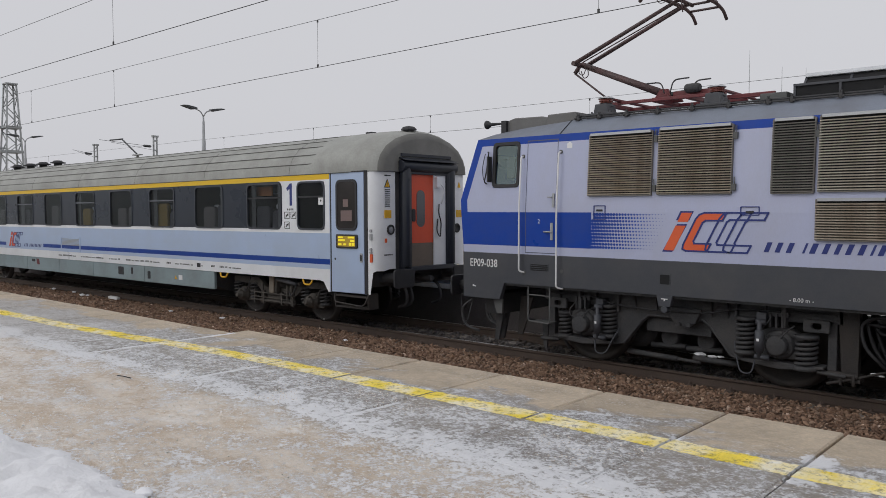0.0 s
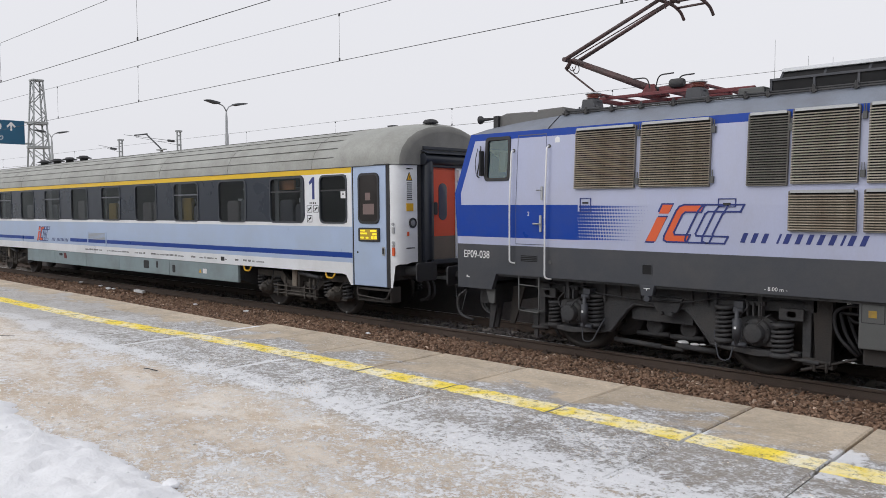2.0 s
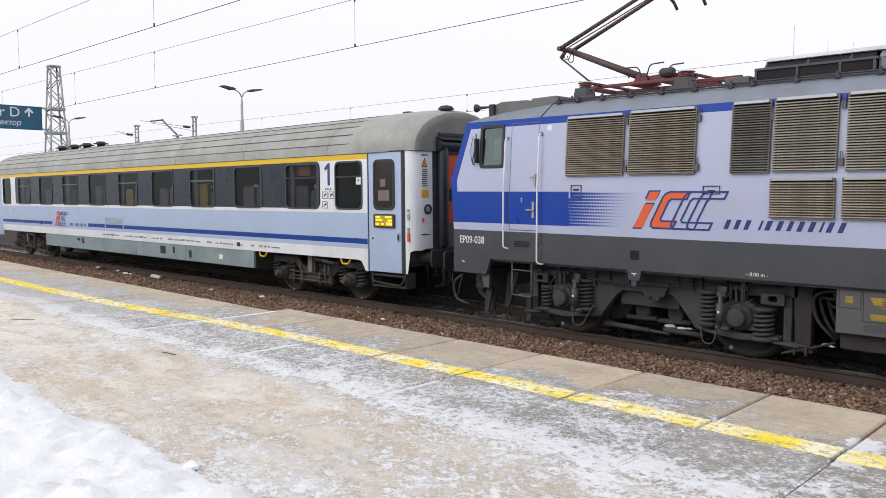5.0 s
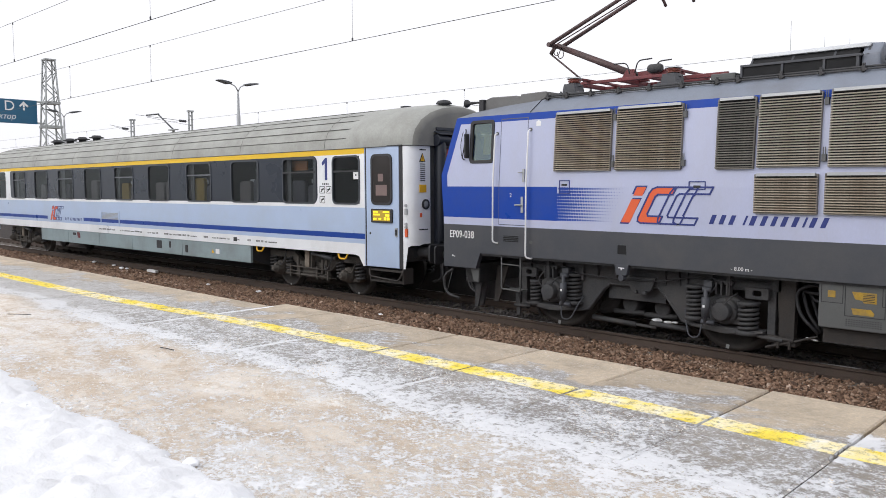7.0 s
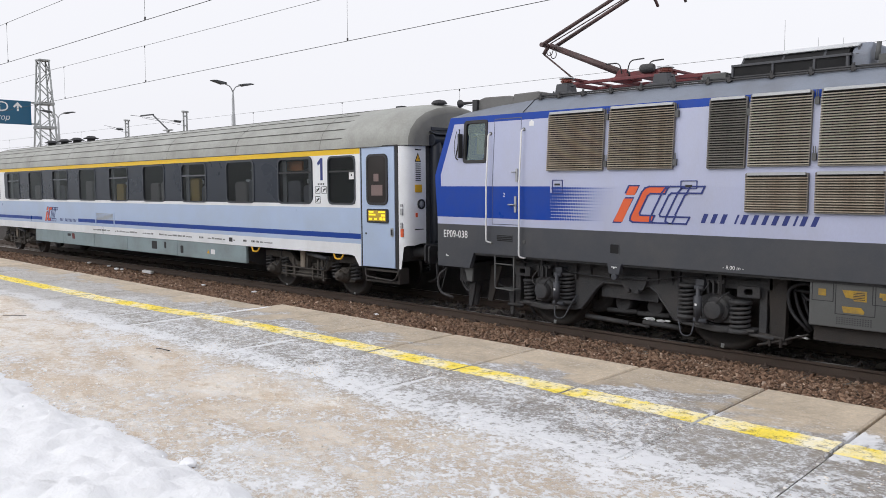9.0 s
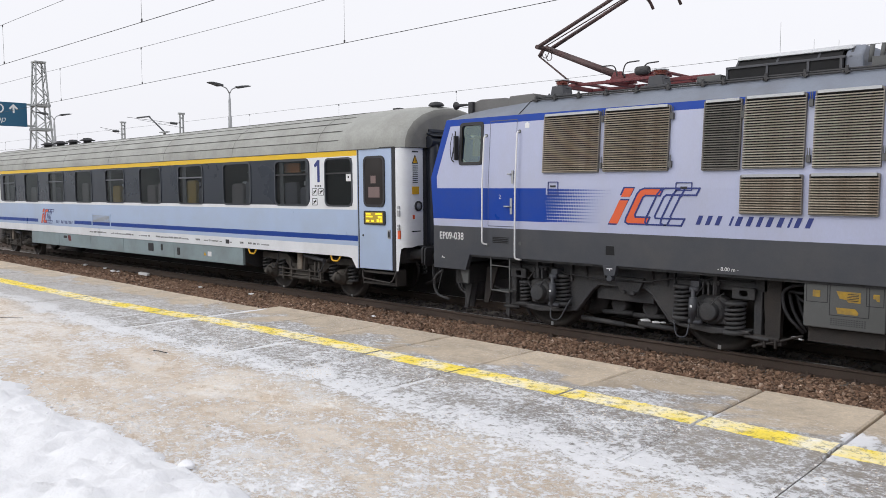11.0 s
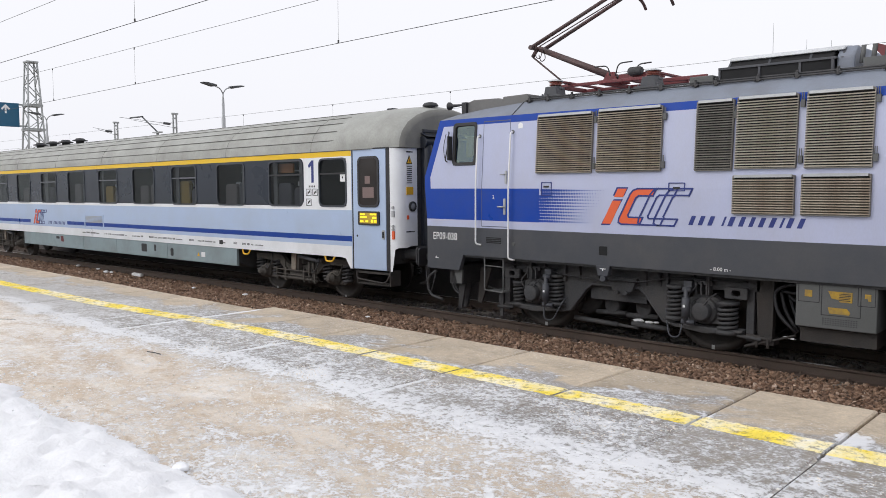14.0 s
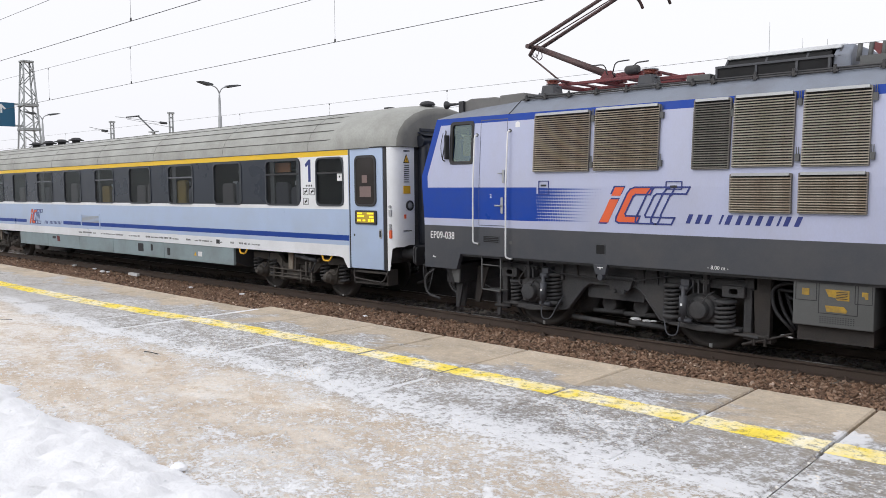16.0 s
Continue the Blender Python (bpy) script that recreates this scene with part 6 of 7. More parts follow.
    words("length_mark", "- 8.00 m -", 0.075, c, M_WHITE, Matrix.Translation((7.57, -1.4925, 1.245)) @ SIDE, "small white lettering")
    # hatches, recesses
    for x0, x1, z0, z1, mm in ((4.73, 4.93, 2.25, 2.47, M_LILAC), (6.93, 7.18, 2.33, 2.45, M_LILAC)):
        bm = bmesh.new()
        ring_plate(bm, round_rect(x0, x1, z0, z1, 0.01, 2), round_rect(x0 + 0.012, x1 - 0.012, z0 + 0.012, z1 - 0.012, 0.01, 2), -1.499, -1.47)
        h = part("hatch", bm, M_NAVY, c)
        bm = bmesh.new()
        box(bm, (x0 + x1) / 2 - 0.05, (x0 + x1) / 2 + 0.05, -1.502, -1.48, z1 - 0.09, z1 - 0.06)
        part("hatch_catch", bm, M_BLACK, h)
    bm = bmesh.new()
    slab_xz(bm, [(4.22, 3.35), (4.31, 3.35), (4.31, 3.42), (4.265, 3.445), (4.22, 3.42)], -yl(3.4) - 0.004, -yl(3.4) + 0.01)
    part("small_notice", bm, M_WHITE, c)
    for x0, x1, z0, z1 in ((3.575, 3.93, 1.425, 1.55), (5.80, 5.97, 1.345, 1.505)):
        bm = bmesh.new()
        ring_plate(bm, round_rect(x0, x1, z0, z1, 0.012, 2), round_rect(x0 + 0.012, x1 - 0.012, z0 + 0.012, z1 - 0.012, 0.01, 2), -1.496, -1.48)
        r = part("recess", bm, M_GREYLOW, c)
        # solid black block in place of a hollow, its shade put in as colour
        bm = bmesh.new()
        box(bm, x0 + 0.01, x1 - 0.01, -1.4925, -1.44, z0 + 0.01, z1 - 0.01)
        part("recess_shade", bm, M_DARKGAP, r)
        if x0 < 4:
            bm = bmesh.new()
            for i in range(3):
                box(bm, x0 + 0.015, x1 - 0.015, -1.4955, -1.49, z0 + 0.03 + i * 0.03, z0 + 0.037 + i * 0.03)
            part("recess_slat", bm, M_GREYLOW, r)
    bm = bmesh.new()
    slab_xz(bm, [(5.755, 1.2), (6.0, 1.2), (5.965, 1.04), (5.79, 1.04)], -1.49, -1.40)
    lathe(bm, [(0.05, -1.5), (0.05, -1.4)], (5.88, 0, 1.0), "y", 10)
    part("jacking_bracket", bm, M_GREYLOW, c, "grey lifting bracket", bevel=0.008)
    bm = bmesh.new()
    slab_xz(bm, [(5.83, 1.145), (5.87, 1.145), (5.875, 1.12), (5.885, 1.12), (5.89, 1.145), (5.93, 1.145), (5.93, 1.157), (5.83, 1.157)], -1.494, -1.48)
    part("white_mark", bm, M_WHITE, c)
    bm = bmesh.new()
    slab_xz(bm, [(2.39, 1.115), (2.41, 1.15), (2.43, 1.125), (2.47, 1.12), (2.465, 1.107), (2.42, 1.112)], -1.494, -1.48)
    part("white_mark", bm, M_WHITE, c)
    # steps below the cab door
    bm = bmesh.new()
    tube(bm, arc([(3.51, -1.44, 1.2), (3.51, -1.44, 0.62), (3.92, -1.44, 0.60), (3.92, -1.44, 1.2)], 2, 0.03), 0.012)
    rod(bm, (3.51, -1.44, 1.045), (3.92, -1.44, 1.035), 0.011)
    box(bm, 3.53, 3.9, -1.43, -1.2, 0.60, 0.615)
    part("ladder", bm, M_BOXGREY, c, "steel tube step ladder")
    bm = bmesh.new()
    slab_xz(bm, [(3.05, 0.95), (3.3, 0.95), (3.08, 0.3), (2.98, 0.3)], -1.0, -0.96)
    part("mud_guard", bm, M_WHEEL, c)
    bm = bmesh.new()
    slab_xz(bm, [(3.56, 0.62), (3.68, 0.62), (3.66, 0.14), (3.60, 0.14)], -1.12, -1.08)
    part("guard_plate", bm, M_UNDER, c)
    bm = bmesh.new()
    slab_xz(bm, [(2.76, 0.92), (2.96, 0.92), (2.95, 0.68), (2.84, 0.68)], -1.40, -1.36)
    part("mud_guard", bm, M_BOXGREY, c)
    bm = bmesh.new()
    box(bm, 2.3, 2.6, -1.0, 1.0, 0.6, 0.95)
    for yy in (-0.9, -0.75, 0.75):
        slab_xz(bm, [(2.45, 0.6), (2.6, 0.6), (2.5, 0.14), (2.42, 0.14)], yy, yy + 0.05)
    for yy, d in ((-1.25, 0), (-0.6, 0.05), (-0.45, -0.05), (0.4, 0)):
        tube(bm, arc([(2.2, yy, 0.85), (1.95, yy, 0.7), (2.0 + d, yy, 0.38), (2.35, yy, 0.32)], 4, 0.15), 0.025, 7)
    rod(bm, (2.2, 0, 1.02), (1.75, 0, 1.0), 0.06)
    part("front_gear", bm, M_UNDER, c, "dark coupling gear, hoses and rail guard")
    bm = bmesh.new()
    tube(bm, arc([(2.18, -1.36, 0.95), (2.04, -1.38, 0.95), (2.08, -1.38, 0.5), (2.16, -1.36, 0.46), (2.3, -1.36, 0.9)], 3, 0.04), 0.008, 6)
    part("shunter_step", bm, M_UNDER, c)
    for s in (-1, 1):
        buffer(c, 2.19, s * 0.875, -1)
        buffer(c, 2 * MID - 2.19, s * 0.875, 1)
    # equipment boxes between the bogies
    bm = bmesh.new()
    box(bm, 8.69, 9.64, -1.42, 1.42, 0.61, 1.19)
    bx = part("equipment_box", bm, M_BOXGREY, c, "grey battery box with amber notices", bevel=0.012)
    bm = bmesh.new()
    box(bm, 8.72, 9.62, -1.3, 1.3, 0.4, 0.61)
    box(bm, 9.8, 11.2, -1.35, 1.35, 0.5, 1.19)
    part("box_base", bm, M_WHEEL, bx)
    for pts in ([(9.08, 1.09), (9.36, 1.09), (9.36, 0.96), (9.22, 0.96), (9.2, 0.99), (9.12, 1.0)], [(9.08, 0.885), (9.3, 0.885), (9.34, 0.84), (9.33, 0.805), (9.1, 0.81)], [(8.80, 1.085), (8.89, 1.085), (8.89, 1.0), (8.80, 1.0)], [(9.50, 1.085), (9.57, 1.085), (9.57, 1.0), (9.54, 1.0), (9.53, 1.03), (9.5, 1.03)]):
        bm = bmesh.new()
        slab_xz(bm, pts, -1.426, -1.41)
        part("amber_notice", bm, M_AMBER, bx)
    bm = bmesh.new()
    for i in range(5):
        box(bm, 9.21, 9.34, -1.4285, -1.42, 0.98 + i * 0.02, 0.987 + i * 0.02)
    for x0, x1, z0, z1 in ((8.72, 8.98, 0.93, 1.17), (9.0, 9.46, 0.78, 1.17), (9.42, 9.62, 0.93, 1.17)):
        ring_plate(bm, round_rect(x0, x1, z0, z1, 0.005, 2), round_rect(x0 + 0.008, x1 - 0.008, z0 + 0.008, z1 - 0.008, 0.004, 2), -1.4235, -1.41)
    for i in range(14):
        for j in range(4):
            box(bm, 9.02 + i * 0.03, 9.035 + i * 0.03, -1.4225, -1.41, 0.66 + j * 0.025, 0.672 + j * 0.025)
    part("box_detail", bm, M_BLACK, bx)
    bm = bmesh.new()
    for k, yy in enumerate((-1.15, -1.05, -0.95)):
        tube(bm, arc([(8.72, yy, 1.1 - 0.12 * k), (8.5, yy - 0.04, 1.1 - 0.12 * k), (8.32 + 0.05 * k, yy, 1.0), (8.36 + 0.08 * k, yy, 0.7), (8.62, yy, 0.46)], 5, 0.15), 0.024, 8)
    part("hose", bm, M_BLACK, c, "black rubber cable hoses")
    bm = bmesh.new()
    slab_xz(bm, [(8.06, 1.16), (8.06, 0.92), (8.1, 0.3), (8.29, 0.33), (8.3, 1.16)], -1.1, -0.98)
    box(bm, 8.04, 8.32, -1.12, -0.9, 0.24, 0.33)
    rod(bm, (7.93, -1.12, 0.19), (8.3, -1.12, 0.31), 0.022, seg=8)
    rod(bm, (8.3, -1.12, 0.31), (8.6, -1.1, 0.42), 0.018, seg=8)
    rod(bm, (7.95, -1.12, 0.34), (8.3, -1.12, 0.32), 0.035, seg=8)
    for u in (8.1, 8.25):
        rod(bm, (u, -1.14, 0.2), (u, -1.14, 0.34), 0.022, seg=8)
    part("guard_post", bm, M_WHEEL, c, "sooty bracket post with brake linkage", bevel=0.008)
    for x, yy, z, s in ((6.12, -0.8, 0.30, 0.09), (6.3, -0.8, 0.29, 0.07), (6.42, -0.8, 0.3, 0.05), (8.46, -1.0, 0.36, 0.06), (8.53, -1.0, 0.345, 0.04)):
        bm = bmesh.new()
        bmesh.ops.create_icosphere(bm, subdivisions=2, radius=1)
        for v in bm.verts:
            v.co = Vector((x, yy, z)) + Vector((v.co.x * s, v.co.y * s * 0.6, v.co.z * s * 0.3)) * (1 + 0.4 * noise.noise(v.co * 2.3 + Vector((x, 0, 0))))
        part("snow_lump", bm, M_SNOW, c, "caked white snow")
    roof_gear(c, roof)
    wheels = []
    for x in (5.865, 2 * MID - 5.865):
        wheels += loco_bogie(c, x)
    return c, wheels


def loco_bogie(c, x):
    bm = bmesh.new()
    half = [(0.0, 0.83), (0.40, 0.83), (0.52, 0.74), (0.80, 0.38), (1.0, 0.34), (1.5, 0.29), (1.8, 0.30), (2.05, 0.35), (2.05, 0.41), (1.85, 0.42), (1.62, 0.40), (1.35, 0.42), (1.14, 0.55), (1.04, 0.78), (1.12, 0.92), (2.25, 0.95), (2.25, 1.15), (0.0, 1.15)]
    pts = [(x + u, z) for u, z in half] + [(x - u, z) for u, z in half[::-1][1:-1]]
    for s in (-1, 1):
        slab_xz(bm, pts, s * 1.0, s * 1.10)
        # flange along the swept lower edge
        for k in (-1, 1):
            edge = [(x + k * u, z) for u, z in ((0.0, 0.845), (0.42, 0.845), (0.53, 0.755), (0.82, 0.395), (1.0, 0.355))]
            for (xa, za), (xb, zb) in zip(edge, edge[1:]):
                rod(bm, (xa, s * 1.09, za), (xb, s * 1.09, zb), 0.022, seg=6)
            slab_xz(bm, [(x + k * 1.0, 0.36), (x + k * 1.5, 0.31), (x + k * 2.05, 0.37), (x + k * 2.05, 0.405), (x + k * 1.0, 0.405)], s * 0.98, s * 1.2)
            # guide posts and end brackets
            box(bm, x + k * 2.12 - 0.055, x + k * 2.12 + 0.055, s * 1.0, s * 1.1, 0.26, 0.98)
            rod(bm, (x + k * 1.95, s * 1.14, 0.33), (x + k * 2.3, s * 1.14, 0.31), 0.03, seg=8)
            ring_plate(bm, round_rect(x + k * 1.95 - 0.16, x + k * 1.95 + 0.16, 0.84, 1.0, 0.02, 3), round_rect(x + k * 1.95 - 0.06, x + k * 1.95 + 0.06, 0.88, 0.96, 0.035, 3), s * 1.2, s * 1.14)
            box(bm, x + k * 1.55 - 0.03, x + k * 1.55 + 0.03, s * 1.1, s * 1.22, 0.86, 1.15)
            box(bm, x + k * 0.9 - 0.02, x + k * 0.9 + 0.02, s * 1.1, s * 1.16, 0.86, 1.14)
        slab_xz(bm, [(x - 0.12, 1.0), (x + 0.42, 1.0), (x + 0.34, 0.80), (x + 0.2, 0.72), (x + 0.02, 0.78)], s * 1.12, s * 1.18)
        for u in (0.1, 0.26):
            rod(bm, (x + u, s * 1.16, 0.77), (x + u, s * 1.24, 0.77), 0.035, seg=8)
    box(bm, x - 0.5, x + 0.5, -1.0, 1.0, 0.6, 1.1)
    for k in (-1, 1):
        lathe(bm, [(0.28, -0.66), (0.36, -0.6), (0.36, 0.6), (0.28, 0.66)], (x + k * 0.85, 0, 0.62), "y", 20)
    fr = part("bogie_frame", bm, M_UNDER, c, "sooty dark bogie frame with swept arms", bevel=0.01)
    # stiffening ribs, flange, air pipe, sand pipes and brake blocks on the sides
    for s in (-1, 1):
        for u in (-1.95, -1.28, -0.62, -0.28, 0.55, 0.78, 1.3):
            bm = bmesh.new()
            slab_yz(bm, [(s * 1.1, 0.9), (s * 1.1, 1.15), (s * 1.19, 1.15), (s * 1.12, 0.93)], x + u - 0.008, x + u + 0.008)
            part("stiffening_rib", bm, M_UNDER, fr)
        bm = bmesh.new()
        box(bm, x - 2.25, x + 2.25, s * 1.08, s * 1.21, 1.135, 1.155)
        part("top_flange", bm, M_UNDER, fr)
        bm = bmesh.new()
        pts = [(x - 2.1, s * 1.17, 1.08), (x - 1.2, s * 1.17, 1.06), (x - 1.0, s * 1.2, 0.98), (x - 0.3, s * 1.2, 0.94), (x + 0.5, s * 1.2, 0.96), (x + 0.95, s * 1.18, 1.06), (x + 2.1, s * 1.17, 1.09)]
        tube(bm, arc(pts, 4, 0.1), 0.013, 6)
        part("air_pipe", bm, M_BLACK, fr)
        for k in (-1, 1):
            bm = bmesh.new()
            tube(bm, arc([(x + k * 2.16, s * 0.9, 1.05), (x + k * 2.2, s * 0.85, 0.6), (x + k * 2.12, s * 0.76, 0.3), (x + k * 2.0, s * 0.755, 0.12)], 4, 0.15), 0.026, 8)
            part("sand_pipe", bm, M_UNDER, fr)
            for e in (-1, 1):
                bm = bmesh.new()
                cx = x + k * 1.485
                ring = [(cx + e * q * math.cos(a), 0.625 + q * math.sin(a)) for q, span in ((0.635, (-0.42, -0.2, 0.0, 0.2)), (0.70, (0.2, 0.0, -0.2, -0.42))) for a in span]
                slab_xz(bm, ring, s * 0.71, s * 0.80)
                slab_xz(bm, [(cx + e * 0.69, 0.52), (cx + e * 0.75, 0.5), (cx + e * 0.72, 1.1), (cx + e * 0.66, 1.1)], s * 0.74, s * 0.78)
                part("brake_block", bm, M_WHEEL, fr, "brown-black brake block on its hanger")
    for k in (-1, 1):
        bm = bmesh.new()
        lathe(bm, [(0.12, -0.8), (0.14, -0.78), (0.14, -0.5)], (x + k * 0.28 + 0.05, 0, 0.5), "y", 14)
        rod(bm, (x + k * 0.28 - 0.25, -0.76, 0.36), (x + k * 0.28 + 0.3, -0.76, 0.38), 0.04, seg=8)
        part("brake_cylinder", bm, M_UNDER, fr)
    bm = bmesh.new()
    rod(bm, (x - 0.85, -0.9, 0.24), (x - 0.05, -0.9, 0.21), 0.04)
    rod(bm, (x - 0.05, -0.9, 0.21), (x + 0.3, -0.9, 0.2), 0.025)
    rod(bm, (x + 0.2, -0.9, 0.26), (x + 0.85, -0.9, 0.24), 0.04)
    part("brake_rod", bm, M_UNDER, fr)
    wheels = []
    springs = {-1: ((-0.36, 0.42, 0.74, 0.085), (0.42, 0.50, 0.91, 0.115)), 1: ((-0.45, 0.50, 0.91, 0.115), (0.33, 0.38, 0.74, 0.125))}
    for k in (-1, 1):
        ax = x + k * 1.485
        for s in (-1, 1):
            bm = bmesh.new()
            lathe(bm, [(0.2, s * 0.98), (0.2, s * 1.16), (0.18, s * 1.19), (0.135, s * 1.2), (0.135, s * 1.29), (0.12, s * 1.31), (0.03, s * 1.315)], (ax, 0, 0.63), "y", 22)
            slab_xz(bm, [(ax - 0.2, 0.45), (ax + 0.2, 0.45), (ax + 0.26, 0.6), (ax + 0.22, 0.8), (ax + 0.1, 0.86), (ax - 0.1, 0.86), (ax - 0.22, 0.8), (ax - 0.24, 0.6)], s * 1.0, s * 1.15)
            for d in (-0.1, -0.02, 0.06):
                box(bm, ax + d - 0.015, ax + d + 0.015, s * 1.1, s * 1.24, 0.86, 1.04)
            box(bm, ax - 0.15, ax + 0.12, s * 1.12, s * 1.2, 1.0, 1.06)
            tube(bm, arc([(ax - 0.12, s * 1.28, 0.7), (ax - 0.2, s * 1.3, 0.82), (ax - 0.08, s * 1.26, 0.98)], 4, 0.08), 0.012, 6)
            tube(bm, arc([(ax + 0.05, s * 1.3, 0.72), (ax + 0.14, s * 1.32, 0.84), (ax + 0.2, s * 1.2, 0.9)], 4, 0.08), 0.012, 6)
            for q in range(6):
                t = q * math.pi / 3 + 0.3
                rod(bm, (ax + 0.165 * math.cos(t), s * 1.18, 0.63 + 0.165 * math.sin(t)), (ax + 0.165 * math.cos(t), s * 1.215, 0.63 + 0.165 * math.sin(t)), 0.018, seg=6)
            part("axle_box", bm, M_UNDER, fr, "round sooty axle box with cables", bevel=0.008)
            for d, z0, z1, r in springs[k]:
                bm = bmesh.new()
                spring(bm, ax + d, s * 1.12, z0, z1, r, 0.0235, (z1 - z0) / 0.062)
                lathe(bm, [(r + 0.035, z0 - 0.05), (r + 0.035, z0), (0.05, z0 + 0.01), (0.05, z1), (r + 0.03, z1), (r + 0.03, z1 + 0.05)], (ax + d, s * 1.12, 0), "z", 16)
                part("coil_spring", bm, M_UNDER, fr, "dark coil spring")
            d = 0.34 if k < 0 else -0.2
            bm = bmesh.new()
            rod(bm, (ax + d, s * 1.33, 0.54), (ax + d, s * 1.33, 0.82), 0.058, seg=16)
            rod(bm, (ax + d, s * 1.33, 0.46), (ax + d, s * 1.33, 0.96), 0.032)
            rod(bm, (ax + d - 0.06, s * 1.33, 0.47), (ax + d + 0.12, s * 1.3, 0.46), 0.035)
            rod(bm, (ax + d - 0.05, s * 1.33, 0.93), (ax + d + 0.07, s * 1.3, 0.93), 0.04)
            box(bm, ax + d - 0.06, ax + d + 0.06, s * 1.1, s * 1.28, 0.94, 1.05)
            dm = part("damper", bm, M_GREYLOW, fr, "grey hydraulic damper")
            bm = bmesh.new()
            box(bm, ax + d - 0.016, ax + d + 0.016, s * 1.391 - 0.002, s * 1.391 + 0.002, 0.68, 0.715)
            part("damper_label", bm, M_WHITE, dm)
            bm = bmesh.new()
            e = 1 if k < 0 else -1
            tube(bm, arc([(ax + e * 0.27, s * 1.28, 0.42), (ax + e * 0.30, s * 1.32, 0.22), (ax + e * 0.46, s * 1.30, 0.22), (ax + e * 0.55, s * 1.22, 0.46), (ax + e * 0.60, s * 1.13, 0.6)], 6, 0.12), 0.011, 6)
            part("cable", bm, M_GREYLOW, fr, "grey looped earth cable")
        bm = bmesh.new()
        rod(bm, (ax, -0.7, 0.625), (ax, 0.7, 0.625), 0.1)
        part("axle", bm, M_UNDER, fr)
        for s in (-1, 1):
            wheels.append(wheel(fr, ax, s * 0.755, 0.625))
    return wheels


def insulator(bm, x, y, z, h=0.16, mi=0):
    p = []
    for i in range(3):
        a = z + h * i / 3
        p += [(0.06, a), (0.11, a + h * 0.12), (0.11, a + h * 0.18), (0.06, a + h * 0.3)]
    lathe(bm, p, (x, y, 0), "z", 14, mi)


def roof_gear(c, roof):
    bm = bmesh.new()
    for dz, dy in ((0.0, 0.0), (0.035, 0.05)):
        rod(bm, (4.18, -1.17 + dy, 3.82 + dz), (16.0, -1.17 + dy, 3.82 + dz), 0.014, seg=7)
    cond = part("roof_conduit", bm, M_UNDER, c, "dark cable conduit along the roof edge")
    bm = bmesh.new()
    box(bm, -0.02, 0.02, -1.195, -1.1, 3.79, 3.865)
    for dx in (-0.035, 0.035):
        lathe(bm, [(0.015, -1.22), (0.015, -1.18)], (dx, 0, 3.815), "y", 7)
        rod(bm, (dx * 0.3, -1.17, 3.845), (dx * 0.3, -1.17, 3.895), 0.01, seg=5)
    me = mesh_of("conduit_clamp", bm, M_UNDER)
    for x in (4.25, 4.62, 5.08, 5.58, 6.1, 6.62, 7.15, 7.45, 8.03, 8.53, 9.03, 9.58, 10.1, 10.6):
        o = new("conduit_clamp", me)
        o.parent, o.location = cond, (x, 0, 0)
    # horn and cab roof fairings
    bm = bmesh.new()
    lathe(bm, [(0.075, 0.0), (0.07, 0.03), (0.03, 0.09), (0.018, 0.3), (0.018, 0.4)], (2.38, -1.1, 3.86), "x", 14)
    box(bm, 2.72, 2.82, -1.14, -1.04, 3.68, 3.9)
    part("horn", bm, M_BLACK, c, "dark trumpet horn")
    bm = bmesh.new()
    slab_xz(bm, [(2.75, 3.66), (2.82, 3.90), (2.95, 3.935), (3.5, 3.925), (3.62, 3.90), (3.62, 3.72)], -1.08, -0.2)
    part("roof_fairing", bm, M_FAIRING, c, bevel=0.02)
    bm = bmesh.new()
    slab_xz(bm, [(3.62, 3.72), (3.64, 3.935), (4.16, 3.945), (4.2, 3.86), (4.2, 3.72)], -1.12, -0.3)
    part("roof_fairing", bm, M_FAIRING, c, bevel=0.02)
    # resistor housing
    bm = bmesh.new()
    X0, X1 = 7.42, 9.02
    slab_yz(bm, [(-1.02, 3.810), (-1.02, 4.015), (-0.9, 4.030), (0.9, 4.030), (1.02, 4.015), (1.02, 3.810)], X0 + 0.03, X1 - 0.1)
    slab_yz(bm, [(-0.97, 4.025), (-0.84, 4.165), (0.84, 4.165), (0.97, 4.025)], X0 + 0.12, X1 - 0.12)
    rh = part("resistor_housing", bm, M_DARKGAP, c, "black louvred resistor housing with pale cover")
    bm = bmesh.new()
    slab_yz(bm, [(-0.93, 4.130), (-0.9, 4.185), (-0.6, 4.225), (0, 4.240), (0.6, 4.225), (0.9, 4.185), (0.93, 4.130)], X0 + 0.1, X1)
    part("cover", bm, M_PALETOP, rh, "pale grey curved cover", bevel=0.02)
    bm = bmesh.new()
    slab_yz(bm, [(-0.98, 3.840), (-0.98, 4.040), (-0.82, 4.180), (0, 4.200), (0.82, 4.180), (0.98, 4.040), (0.98, 3.840)], X1 - 0.08, X1 + 0.14)
    part("end_cap", bm, M_ROOFL, rh, "grey rounded end cap", bevel=0.03)
    bm = bmesh.new()
    box(bm, X0, X1 - 0.06, -1.045, -0.96, 4.010, 4.040)
    box(bm, X0, X1 - 0.06, -1.04, -0.98, 3.810, 3.835)
    for x in (X0, X0 + 0.55, X0 + 1.08, X1 - 0.12):
        box(bm, x, x + 0.03, -1.04, -0.98, 3.835, 4.010)
        p = [(x + 0.10, -0.985, 4.025), (x + 0.13, -0.985, 4.025), (x + 0.13, -0.85, 4.170), (x + 0.10, -0.85, 4.170)]
